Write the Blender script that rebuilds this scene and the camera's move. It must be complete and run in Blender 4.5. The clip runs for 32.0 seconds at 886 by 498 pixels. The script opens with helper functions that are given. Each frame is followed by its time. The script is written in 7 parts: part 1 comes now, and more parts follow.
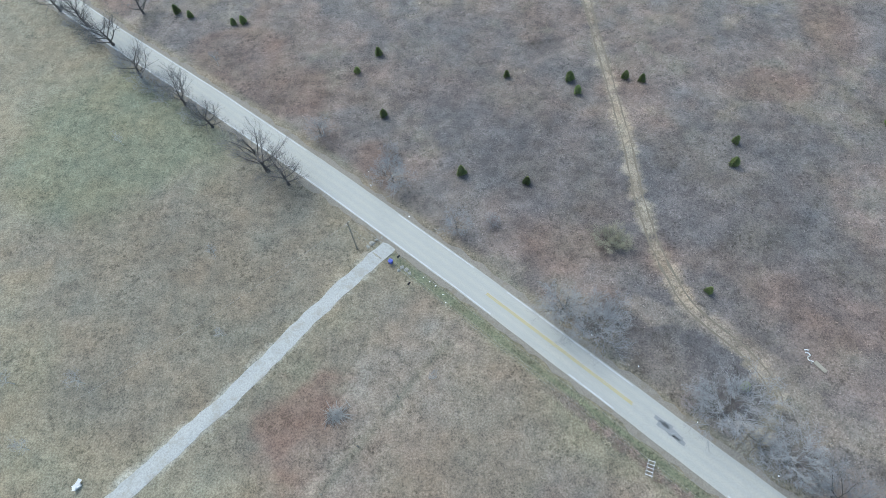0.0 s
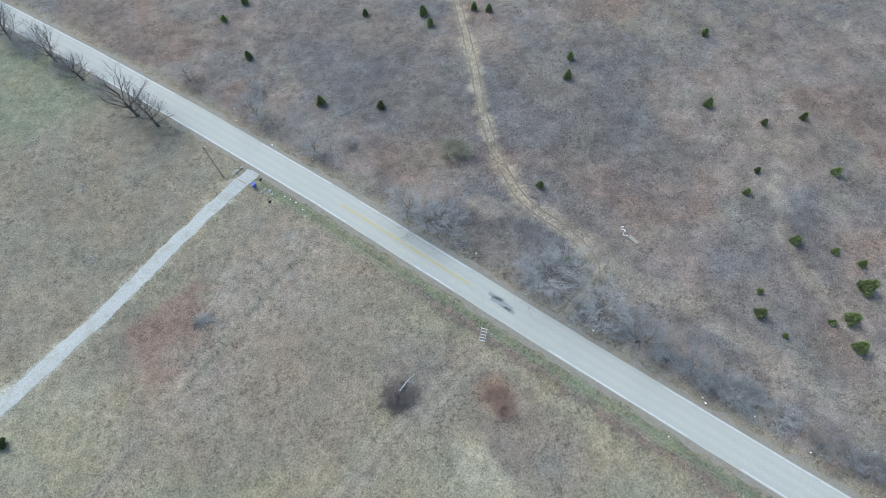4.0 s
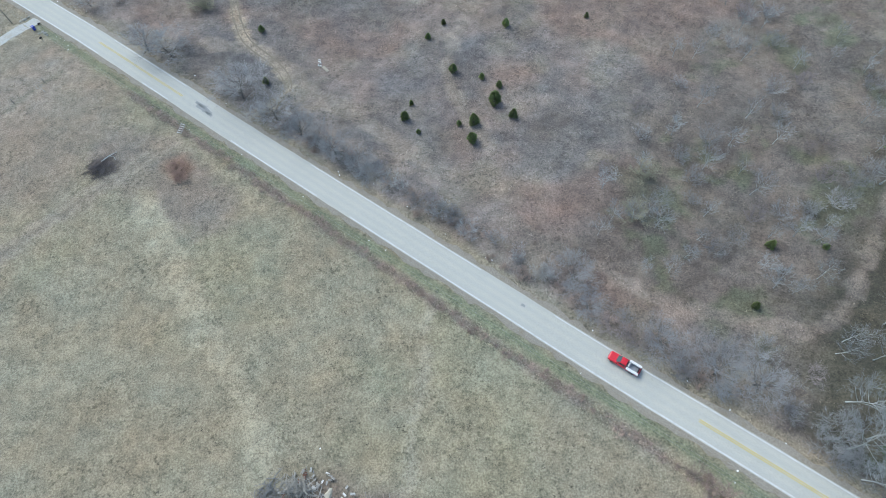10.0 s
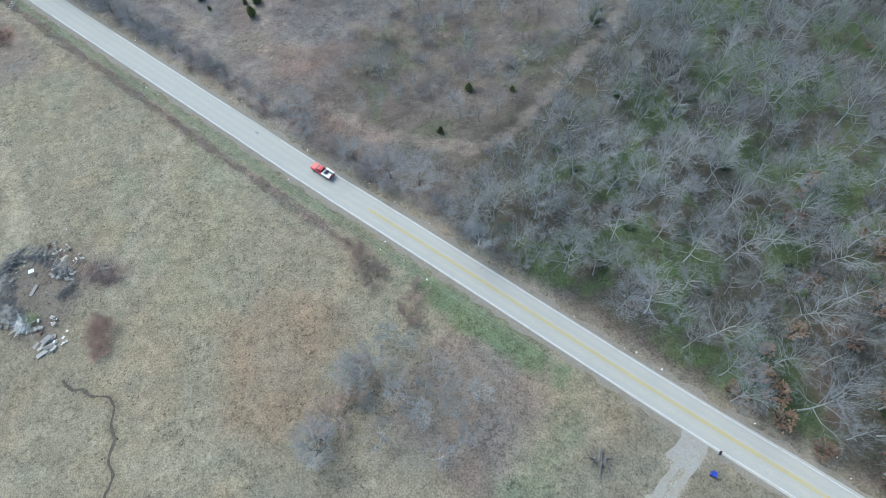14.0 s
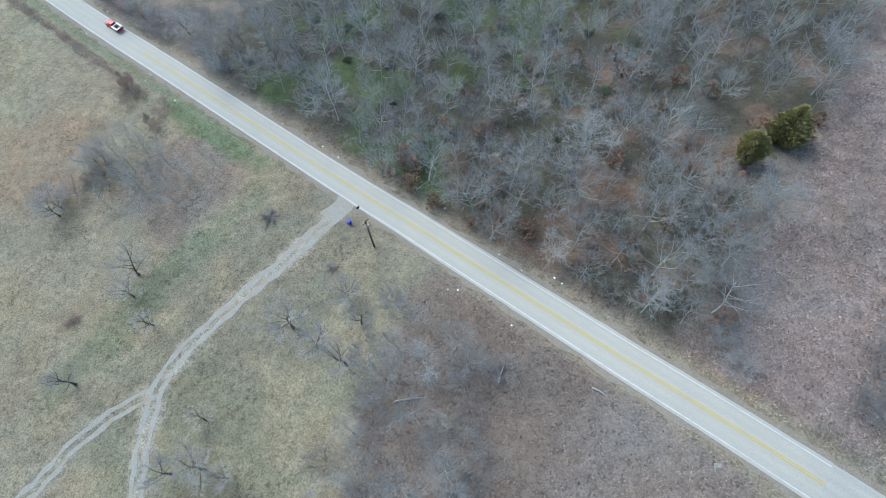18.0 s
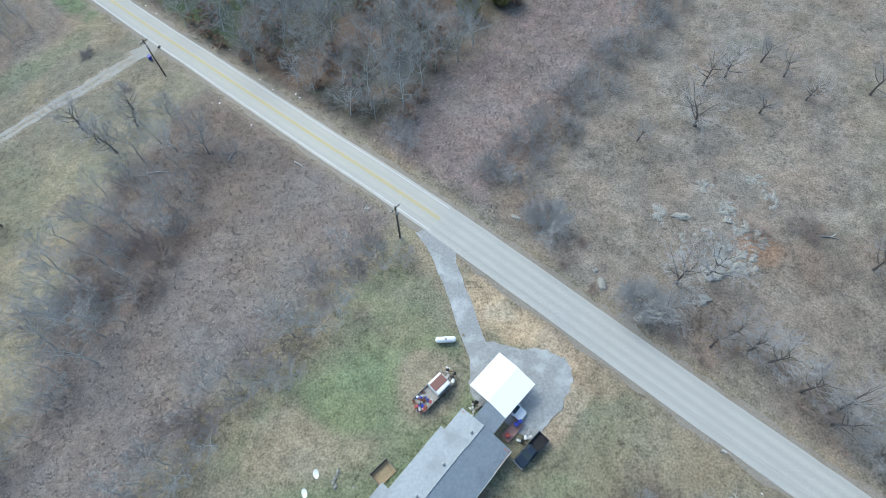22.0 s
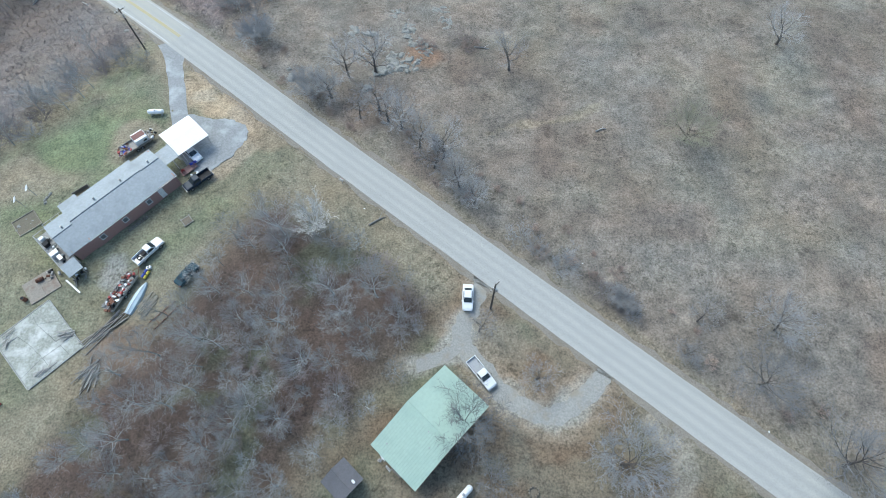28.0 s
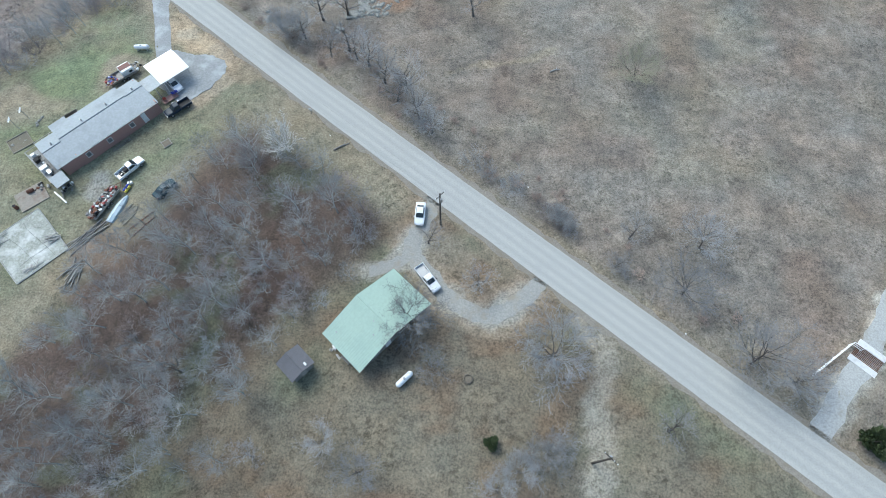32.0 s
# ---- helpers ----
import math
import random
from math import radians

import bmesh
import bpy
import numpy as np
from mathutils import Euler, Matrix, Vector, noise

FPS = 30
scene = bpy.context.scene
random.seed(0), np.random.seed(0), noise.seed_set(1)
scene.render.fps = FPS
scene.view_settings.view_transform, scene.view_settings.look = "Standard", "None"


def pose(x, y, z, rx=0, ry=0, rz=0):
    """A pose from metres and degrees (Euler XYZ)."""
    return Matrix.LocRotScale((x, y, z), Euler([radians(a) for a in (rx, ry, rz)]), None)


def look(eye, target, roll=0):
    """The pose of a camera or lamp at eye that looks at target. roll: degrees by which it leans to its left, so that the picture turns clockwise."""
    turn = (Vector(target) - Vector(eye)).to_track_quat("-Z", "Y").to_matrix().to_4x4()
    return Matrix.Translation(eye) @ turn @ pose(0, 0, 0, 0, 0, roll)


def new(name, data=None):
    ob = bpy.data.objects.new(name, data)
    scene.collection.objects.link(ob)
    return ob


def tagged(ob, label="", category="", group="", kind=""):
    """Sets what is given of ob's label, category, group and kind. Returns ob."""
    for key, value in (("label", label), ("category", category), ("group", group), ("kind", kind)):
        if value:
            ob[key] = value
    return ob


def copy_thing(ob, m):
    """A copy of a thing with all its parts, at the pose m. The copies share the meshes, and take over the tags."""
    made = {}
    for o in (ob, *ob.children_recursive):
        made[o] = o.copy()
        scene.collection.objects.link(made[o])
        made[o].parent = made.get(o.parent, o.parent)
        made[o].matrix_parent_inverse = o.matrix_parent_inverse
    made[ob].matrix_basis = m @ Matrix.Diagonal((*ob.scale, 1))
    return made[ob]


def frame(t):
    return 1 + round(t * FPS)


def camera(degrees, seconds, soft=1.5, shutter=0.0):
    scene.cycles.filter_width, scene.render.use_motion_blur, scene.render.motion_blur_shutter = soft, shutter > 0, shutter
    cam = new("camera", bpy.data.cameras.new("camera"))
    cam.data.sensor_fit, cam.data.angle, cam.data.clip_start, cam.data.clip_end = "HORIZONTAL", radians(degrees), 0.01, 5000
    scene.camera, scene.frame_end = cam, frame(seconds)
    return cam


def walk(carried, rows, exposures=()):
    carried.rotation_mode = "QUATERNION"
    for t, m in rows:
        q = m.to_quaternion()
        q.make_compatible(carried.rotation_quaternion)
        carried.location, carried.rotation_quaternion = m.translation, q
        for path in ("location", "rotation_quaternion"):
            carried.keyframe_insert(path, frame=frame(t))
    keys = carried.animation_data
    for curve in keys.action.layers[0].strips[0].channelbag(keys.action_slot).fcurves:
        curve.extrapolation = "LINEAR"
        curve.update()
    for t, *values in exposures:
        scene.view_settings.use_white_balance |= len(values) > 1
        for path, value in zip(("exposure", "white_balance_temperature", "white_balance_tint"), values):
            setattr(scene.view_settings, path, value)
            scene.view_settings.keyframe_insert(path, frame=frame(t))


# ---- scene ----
cam = camera(80, 32.0, soft=0.6)
PATH = [
    (0, pose(-0.00, 0.00, 97.33, 28.66, 2.04, -0.00)),
    (0.5, pose(1.03, -1.03, 97.43, 28.14, 1.80, -1.06)),
    (1, pose(2.69, -2.74, 97.87, 27.38, 2.07, -5.53)),
    (1.5, pose(5.07, -4.90, 98.23, 26.93, 2.27, -7.58)),
    (2, pose(7.66, -7.85, 98.32, 26.99, 2.18, -7.24)),
    (2.5, pose(10.67, -10.45, 98.41, 26.96, 1.81, -6.00)),
    (3, pose(14.98, -13.47, 98.59, 26.92, 1.80, -5.91)),
    (3.5, pose(19.21, -16.96, 98.48, 26.97, 1.62, -5.94)),
    (5.5, pose(33.89, -33.04, 97.55, 27.54, 0.31, -6.45)),
    (6, pose(39.13, -37.53, 97.97, 27.45, 0.36, -6.25)),
    (6.5, pose(44.78, -41.95, 98.50, 27.29, 0.44, -5.65)),
    (7, pose(50.87, -46.63, 99.03, 27.15, 0.51, -5.27)),
    (7.5, pose(56.72, -51.79, 99.36, 27.11, 0.53, -5.29)),
    (8, pose(63.08, -57.25, 99.60, 27.08, 0.68, -5.25)),
    (8.5, pose(69.49, -62.70, 99.49, 27.18, 0.84, -5.11)),
    (9, pose(77.12, -68.90, 98.29, 27.64, 1.30, -4.83)),
    (9.5, pose(84.05, -75.02, 97.97, 27.86, 1.43, -4.72)),
    (10, pose(90.92, -80.86, 97.94, 27.88, 1.50, -4.67)),
    (10.5, pose(97.82, -86.60, 98.00, 27.78, 1.58, -4.68)),
    (11, pose(104.77, -92.39, 98.31, 27.58, 1.59, -4.65)),
    (11.5, pose(112.21, -98.38, 98.51, 27.51, 1.73, -4.32)),
    (12, pose(120.05, -104.19, 98.56, 27.28, 1.89, -4.27)),
    (12.5, pose(127.56, -110.89, 98.57, 27.37, 1.85, -4.29)),
    (13, pose(135.03, -117.37, 98.20, 27.47, 1.80, -4.16)),
    (13.5, pose(142.46, -123.73, 97.98, 27.53, 1.75, -3.91)),
    (14, pose(150.29, -129.78, 97.87, 27.58, 1.77, -3.61)),
    (14.5, pose(157.26, -135.63, 98.19, 27.36, 1.39, -3.74)),
    (16.5, pose(189.82, -160.27, 97.84, 26.62, 2.54, -3.27)),
    (17, pose(197.46, -166.41, 98.24, 26.35, 2.64, -3.36)),
    (17.5, pose(204.72, -172.90, 98.18, 26.37, 2.43, -3.07)),
    (18, pose(211.75, -179.23, 98.10, 26.33, 2.38, -2.98)),
    (18.5, pose(218.64, -185.42, 98.15, 26.20, 2.21, -3.05)),
    (19, pose(225.14, -191.34, 98.58, 25.93, 1.89, -2.93)),
    (19.5, pose(231.51, -197.61, 98.54, 25.97, 1.58, -2.95)),
    (20, pose(238.31, -203.94, 98.27, 26.07, 1.39, -2.87)),
    (20.5, pose(244.77, -210.19, 98.25, 26.21, 1.20, -2.54)),
    (21, pose(251.18, -215.76, 98.18, 26.37, 1.01, -1.82)),
    (21.5, pose(257.02, -221.30, 98.04, 26.70, 0.68, -1.28)),
    (22, pose(261.97, -226.45, 98.11, 26.81, 0.38, -1.01)),
    (22.5, pose(266.77, -231.17, 98.23, 26.88, 0.19, -0.87)),
    (23, pose(271.56, -235.04, 98.68, 26.66, 0.02, -0.61)),
    (23.5, pose(276.41, -238.72, 98.92, 26.48, -0.09, -0.48)),
    (24, pose(281.14, -242.73, 99.23, 26.41, -0.28, -0.47)),
    (24.5, pose(286.33, -246.56, 99.52, 26.37, -0.41, -0.44)),
    (25, pose(291.20, -250.67, 99.81, 26.26, -0.54, -0.47)),
    (25.5, pose(296.41, -254.92, 99.97, 26.25, -0.42, -0.38)),
    (26, pose(301.26, -259.15, 100.19, 26.23, -0.52, -0.44)),
    (26.5, pose(305.92, -263.12, 100.78, 25.97, -0.75, -0.51)),
    (28.5, pose(325.15, -277.48, 100.54, 26.22, 0.76, -0.26)),
    (29, pose(327.64, -280.25, 100.86, 26.33, 0.47, -0.15)),
    (29.5, pose(329.28, -282.69, 101.23, 26.36, 0.05, -0.02)),
    (30, pose(330.38, -284.59, 101.29, 26.45, 0.00, 0.01)),
    (30.5, pose(330.74, -285.71, 101.32, 26.48, 0.07, 0.20)),
    (31, pose(330.54, -286.65, 101.36, 26.07, 0.14, 0.90)),
    (31.5, pose(330.55, -288.08, 101.61, 25.47, 0.30, 0.95)),
    (32, pose(330.51, -289.81, 101.85, 25.37, 0.38, 1.04)),]
walk(cam, PATH, [(0, 0.92, 5950, -1), (32, 0.92, 5950, -1)])

# ---- daylight under a thin overcast ----
world = bpy.data.worlds.new("overcast_sky")
scene.world = world
world.use_nodes = True
wnt = world.node_tree
sky = wnt.nodes.new("ShaderNodeTexSky")
sky.sky_type, sky.sun_disc = "NISHITA", False
sky.sun_elevation, sky.sun_rotation = radians(46), radians(-42)
sky.dust_density, sky.ozone_density = 2.0, 1.0
wnt.links.new(sky.outputs[0], wnt.nodes["Background"].inputs[0])
wnt.nodes["Background"].inputs[1].default_value = 0.135
sun_data = bpy.data.lights.new("sun", "SUN")
sun_data.energy, sun_data.angle, sun_data.color = 1.3, radians(38), (1.0, 0.97, 0.93)
sun = new("sun", sun_data)
sun.matrix_world = look((-90, 100, 140), (0, 0, 0))

# ---- the lie of the land: s runs along the road, n across it ----
KS = [-172, 0, 26, 112, 138, 185, 206, 262, 284, 430]
KZ = [0.4, 0.25, -1.3, -1.0, 0.9, 2.15, 3.9, 12.5, 14.0, 14.4]
RS = [-170, -130, -95, -60, -25, 0, 30, 60, 95, 143, 173, 206, 250, 287, 320, 360, 420, 600]
RN = [29.8, 30.2, 31.5, 32.0, 31.8, 31.1, 30.7, 30.1, 29.4, 28.2, 27.6, 26.8, 24.3, 23.0, 22.1, 21.6, 21.0, 19.0]


def to_sn(x, y):
    return 0.775 * x - 0.632 * y, 0.632 * x + 0.775 * y


def to_xy(s, n):
    return 0.775 * s + 0.632 * n, -0.632 * s + 0.775 * n


def height(s):
    return sum(np.interp(s + d, KS, KZ) for d in (-10, -5, 0, 5, 10)) / 5


def road_mid(s):
    return np.interp(s, RS, RN)


def road_half(s):
    return np.interp(s, [180, 220], [2.75, 2.95])


TABLES = {}


def vnoise(x, y, cell, seed):
    """Smooth random values in 0..1, one knot a cell."""
    table = TABLES.get(seed)
    if table is None:
        table = TABLES[seed] = np.random.RandomState(abs(seed)).rand(256, 256)
    u, v = np.asarray(x) / cell, np.asarray(y) / cell
    i, j = np.floor(u).astype(int), np.floor(v).astype(int)
    a, b = u - i, v - j
    a, b = a * a * (3 - 2 * a), b * b * (3 - 2 * b)
    p = lambda k, m: table[(i + k) % 256, (j + m) % 256]
    return (p(0, 0) * (1 - a) + p(1, 0) * a) * (1 - b) + (p(0, 1) * (1 - a) + p(1, 1) * a) * b


def fnoise(x, y, cell, seed):
    return 0.5 * vnoise(x, y, cell, seed) + 0.3 * vnoise(x, y, cell / 2.3, seed + 1) + 0.2 * vnoise(x, y, cell / 5, seed + 2)


def relief(x, y):
    s, n = to_sn(x, y)
    off = n - road_mid(s)
    far = np.clip((np.abs(off) - 4.0) / 5.0, 0, 1)
    ditch = np.exp(-((off + 5.0) / 1.4) ** 2) * np.clip((150 - s) / 20, 0, 1) * 0.3
    return far * (0.5 * (fnoise(x, y, 14, 5) - 0.5) + 0.16 * (vnoise(x, y, 2.2, 9) - 0.5)) - ditch


def ground_z(x, y):
    return float(height(to_sn(x, y)[0]) + relief(np.float64(x), np.float64(y)))


def smooth(v):
    v = np.clip(v, 0, 1)
    return v * v * (3 - 2 * v)


def near_line(x, y, pts):
    """Distance from points to a polyline."""
    best = np.full(np.shape(x), 1e9)
    for (ax, ay), (bx, by) in zip(pts, pts[1:]):
        dx, dy = bx - ax, by - ay
        t = np.clip(((x - ax) * dx + (y - ay) * dy) / (dx * dx + dy * dy), 0, 1)
        best = np.minimum(best, np.hypot(x - ax - t * dx, y - ay - t * dy))
    return best


def curve(pts, step=1.5):
    """A Catmull-Rom line through a few points."""
    p = [np.array(q, float) for q in pts]
    p = [2 * p[0] - p[1]] + p + [2 * p[-1] - p[-2]]
    out = []
    for a, b, c, d in zip(p, p[1:], p[2:], p[3:]):
        k = max(1, int(np.linalg.norm(c - b) / step))
        for t in np.arange(k) / k:
            out.append(0.5 * (2 * b + (c - a) * t + (2 * a - 5 * b + 4 * c - d) * t * t + (3 * b - a - 3 * c + d) * t ** 3))
    out.append(p[-2])
    return [tuple(q) for q in out]


# lanes and tracks, in metres
DRIVE_GRAVEL = curve([(-12.0, 48.0), (-20.2, 39.3), (-28.0, 30.5), (-35.1, 21.9), (-42.5, 14.2), (-49.3, 7.0), (-56, 0.5), (-75, -18)])
TRACK_HILL = curve([(31, 130), (32.5, 98), (34.0, 72), (34.3, 54), (36.2, 42.0), (39.4, 34.0), (45.0, 28.2), (48.6, 22.8), (49.2, 18.0), (45.5, 14.2), (41.5, 11.0)])
TRACK_WOOD = curve([(58, 5), (67.9, -0.9), (84.5, -11.8), (98.3, -24.3), (108.3, -31.1), (115.7, -37.4), (124.0, -41.3), (132.8, -45.2), (141.3, -46.2), (146.2, -43.4), (152.5, -37.1), (160.8, -26.7), (172.2, -15.4), (181.0, -0.5), (192, 14), (204, 30)])
PATH_TAN = curve([(22, -7), (26.1, -14.3), (33.0, -26.7), (39.4, -39.0), (45.9, -48.1), (49.4, -56.2)])
PATH_THIN = curve([(79, -34), (76.7, -38.1), (75.7, -46.7), (73.3, -54.6), (72.5, -61.9), (70, -72)])
FURROW = curve([(26, 6), (15, -3.5), (3.0, -14.0), (-6.3, -23.3), (-18, -36)])
FURROW_B = curve([(-1.9, 28.3), (-11.3, 18.2), (-23.3, 2.2), (-30.4, -6.5), (-40, -19)])
BROW = curve([(30, 34), (44, 30), (56, 17), (70, 4), (80, -6), (92, -13)])
BROW_B = curve([(98, 50), (88, 32), (86, 16), (92, -2)])
PAD_EDGE = curve([(242.5, -175.8), (246.3, -178.0), (246.2, -181.5), (244.0, -185.2), (240.6, -188.6)])
DRIVE_TWIN = curve([(166.0, -103.5), (164.8, -105.2), (160.4, -110.0), (154.7, -115.9), (149.3, -120.5), (145.0, -124.9), (140.8, -128.9), (138.0, -132.8), (136.6, -136.3), (136.2, -142.3), (136.3, -147.1), (136.8, -151.7), (138.5, -172)])
DRIVE_BRANCH = curve([(136.6, -136.3), (132.5, -138.3), (128.6, -141.0), (124.3, -144.8), (120.6, -149.7), (108, -160)])
DRIVE_HOME = curve([(227.1, -159.1), (228.1, -162.4), (229.2, -165.9), (230.8, -171.0), (232.0, -175.0), (233.1, -178.6), (233.6, -179.5)])
DRIVE_LOOP = curve([(285.6, -206.0), (283.2, -212.0), (281.4, -217.0), (284.6, -221.5), (287.8, -225.4), (292.6, -227.6), (297.5, -225.6), (301.8, -221.2)], 0.7)
DRIVE_SPUR = curve([(282.0, -216.5), (278.8, -219.6), (275.0, -220.6)])
DRIVE_FAR = curve([(307.4, -228.8), (309.1, -232.3), (309.3, -236.3), (308.1, -241.0), (306.6, -251.0)])
DRIVE_GATE = curve([(336.0, -244.0), (339.2, -240.6), (341.8, -237.4), (345.0, -234.4), (347.6, -231.2), (350.5, -227.5), (357, -219), (368, -205)])
CREEK = curve([(66, -87.5), (68.4, -89.2), (70, -89.2), (72.0, -90.7), (74.3, -90.6), (76.2, -92.6), (76.2, -95.2), (77.6, -97.5), (77.2, -100.4), (78.6, -103.0), (78.2, -106.5), (80.2, -109.5), (80.4, -113), (79.6, -117), (80, -122)], 0.8)
GULLY = curve([(287.0, -180.5), (291.5, -178.6), (296.5, -178.2), (301.5, -177.2), (306.5, -174.6)])

# ---- materials ----
def nodes_of(name):
    m = bpy.data.materials.new(name)
    m.use_nodes = True
    nt = m.node_tree
    return m, nt, nt.nodes["Principled BSDF"]


def noise_node(nt, scale, detail=4.0, rough=0.6, source="Object"):
    co = nt.nodes.new("ShaderNodeTexCoord")
    nz = nt.nodes.new("ShaderNodeTexNoise")
    nz.inputs["Scale"].default_value, nz.inputs["Detail"].default_value, nz.inputs["Roughness"].default_value = scale, detail, rough
    nt.links.new(co.outputs[source], nz.inputs["Vector"])
    return nz


def mix(nt, a, b, fac, kind="MIX"):
    mx = nt.nodes.new("ShaderNodeMix")
    mx.data_type, mx.blend_type = "RGBA", kind
    for socket, value in ((mx.inputs[0], fac), (mx.inputs[6], a), (mx.inputs[7], b)):
        if isinstance(value, bpy.types.NodeSocket):
            nt.links.new(value, socket)
        else:
            socket.default_value = value if isinstance(value, float) else (*value, 1)
    return mx.outputs[2]


def ramp(nt, fac, lo, hi):
    mr = nt.nodes.new("ShaderNodeMapRange")
    mr.inputs[1].default_value, mr.inputs[2].default_value = lo, hi
    nt.links.new(fac, mr.inputs[0])
    return mr.outputs[0]


def paint(name, col, rough=0.6, metal=0.0, vary=0.12, scale=2.0, dirt=(0.12, 0.1, 0.08), grime=0.25, bump=0.0, rand=0.0):
    """A surface with broad stains and fine grain over its own colour."""
    m, nt, bs = nodes_of(name)
    big, fine = noise_node(nt, scale), noise_node(nt, scale * 9, 6)
    c = mix(nt, col, tuple(v * (1 - 2 * vary) for v in col), ramp(nt, fine.outputs[0], 0.35, 0.7))
    c = mix(nt, c, dirt, mix_amount(nt, ramp(nt, big.outputs[0], 0.5, 0.75), grime))
    if rand:
        info = nt.nodes.new("ShaderNodeObjectInfo")
        hs = nt.nodes.new("ShaderNodeHueSaturation")
        mr = nt.nodes.new("ShaderNodeMapRange")
        mr.inputs[3].default_value, mr.inputs[4].default_value = 1 - rand, 1 + rand
        nt.links.new(info.outputs["Random"], mr.inputs[0])
        nt.links.new(mr.outputs[0], hs.inputs["Value"])
        nt.links.new(c, hs.inputs["Color"])
        c = hs.outputs[0]
    nt.links.new(c, bs.inputs["Base Color"])
    bs.inputs["Roughness"].default_value, bs.inputs["Metallic"].default_value = rough, metal
    if bump:
        bp = nt.nodes.new("ShaderNodeBump")
        bp.inputs["Strength"].default_value, bp.inputs["Distance"].default_value = bump, 0.05
        nt.links.new(fine.outputs[0], bp.inputs["Height"])
        nt.links.new(bp.outputs[0], bs.inputs["Normal"])
    return m


def mix_amount(nt, fac, amount):
    mt = nt.nodes.new("ShaderNodeMath")
    mt.operation = "MULTIPLY"
    nt.links.new(fac, mt.inputs[0])
    mt.inputs[1].default_value = amount
    return mt.outputs[0]


def cover_material(name, grain, spread, island=0.0, specks=0.0):
    """Ground cover: the plants' own colour from the mesh, broken up by grain, tussocks and patches of other growth."""
    m, nt, bs = nodes_of(name)
    at = nt.nodes.new("ShaderNodeVertexColor")
    at.layer_name = "cover"
    fine, mid, tuft = noise_node(nt, grain, 4, 0.75), noise_node(nt, grain / 6, 4, 0.6), noise_node(nt, grain / 2.6, 4, 0.6)
    broad, stand = noise_node(nt, grain / 50, 4), noise_node(nt, grain / 24, 3)
    hs = nt.nodes.new("ShaderNodeHueSaturation")
    add = nt.nodes.new("ShaderNodeMath")
    add.operation = "ADD"
    a, b = nt.nodes.new("ShaderNodeMapRange"), nt.nodes.new("ShaderNodeMapRange")
    for node, source, k in ((a, fine, spread), (b, mid, spread * 0.45)):
        node.inputs[1].default_value, node.inputs[2].default_value = 0.34, 0.66
        node.inputs[3].default_value, node.inputs[4].default_value = 0.5 - k, 0.5 + k
        nt.links.new(source.outputs[0], node.inputs[0])
        nt.links.new(node.outputs[0], add.inputs[0 if node is a else 1])
    value = add.outputs[0]
    if island:
        geo = nt.nodes.new("ShaderNodeNewGeometry")
        mr, mul = nt.nodes.new("ShaderNodeMapRange"), nt.nodes.new("ShaderNodeMath")
        mr.inputs[3].default_value, mr.inputs[4].default_value = 1 - island, 1 + island
        mul.operation = "MULTIPLY"
        nt.links.new(geo.outputs["Random Per Island"], mr.inputs[0])
        nt.links.new(mr.outputs[0], mul.inputs[0])
        nt.links.new(value, mul.inputs[1])
        value = mul.outputs[0]
    nt.links.new(value, hs.inputs["Value"])
    tint = mix(nt, at.outputs[0], (0.23, 0.195, 0.13), mix_amount(nt, ramp(nt, broad.outputs[0], 0.48, 0.7), 0.25))
    if specks:
        # dark tussocks, denser in some stands than in others
        both = nt.nodes.new("ShaderNodeMath")
        both.operation = "MULTIPLY"
        nt.links.new(ramp(nt, tuft.outputs[0], 0.52, 0.64), both.inputs[0])
        nt.links.new(ramp(nt, stand.outputs[0], 0.36, 0.62), both.inputs[1])
        dark = mix(nt, tint, (0.45, 0.46, 0.42), 1.0, "MULTIPLY")
        tint = mix(nt, tint, dark, mix_amount(nt, both.outputs[0], specks))
    nt.links.new(tint, hs.inputs["Color"])
    nt.links.new(hs.outputs[0], bs.inputs["Base Color"])
    bs.inputs["Roughness"].default_value = 0.95
    bp = nt.nodes.new("ShaderNodeBump")
    bp.inputs["Strength"].default_value, bp.inputs["Distance"].default_value = 0.6, 0.12
    nt.links.new(fine.outputs[0], bp.inputs["Height"])
    nt.links.new(bp.outputs[0], bs.inputs["Normal"])
    return m


M_GROUND = cover_material("dry_ground", 3.4, 0.42, 0.0, 0.8)
M_TUFT = cover_material("tuft_blades", 3.2, 0.2, 0.3)
M_BARK = paint("grey_bark", (0.42, 0.435, 0.42), 0.9, vary=0.2, scale=1.2, dirt=(0.2, 0.19, 0.16), grime=0.5, rand=0.28)
M_DARKBARK = paint("dark_bark", (0.115, 0.1, 0.09), 0.9, vary=0.2, scale=1.5, grime=0.4, rand=0.25)
M_TWIG = paint("grey_twigs", (0.255, 0.265, 0.265), 0.9, vary=0.15, scale=0.7, dirt=(0.21, 0.19, 0.18), grime=0.6, rand=0.3)
M_BROWNTWIG = paint("brown_twigs", (0.34, 0.255, 0.21), 0.9, vary=0.15, scale=0.7, dirt=(0.17, 0.125, 0.105), grime=0.6, rand=0.3)
M_HAZE = paint("pale_grey_twigs", (0.25, 0.25, 0.25), 0.9, vary=0.12, scale=0.7, dirt=(0.27, 0.24, 0.23), grime=0.5, rand=0.3)
M_GREYTWIG = paint("dull_grey_twigs", (0.31, 0.305, 0.3), 0.9, vary=0.12, scale=0.7, dirt=(0.15, 0.14, 0.14), grime=0.5, rand=0.3)
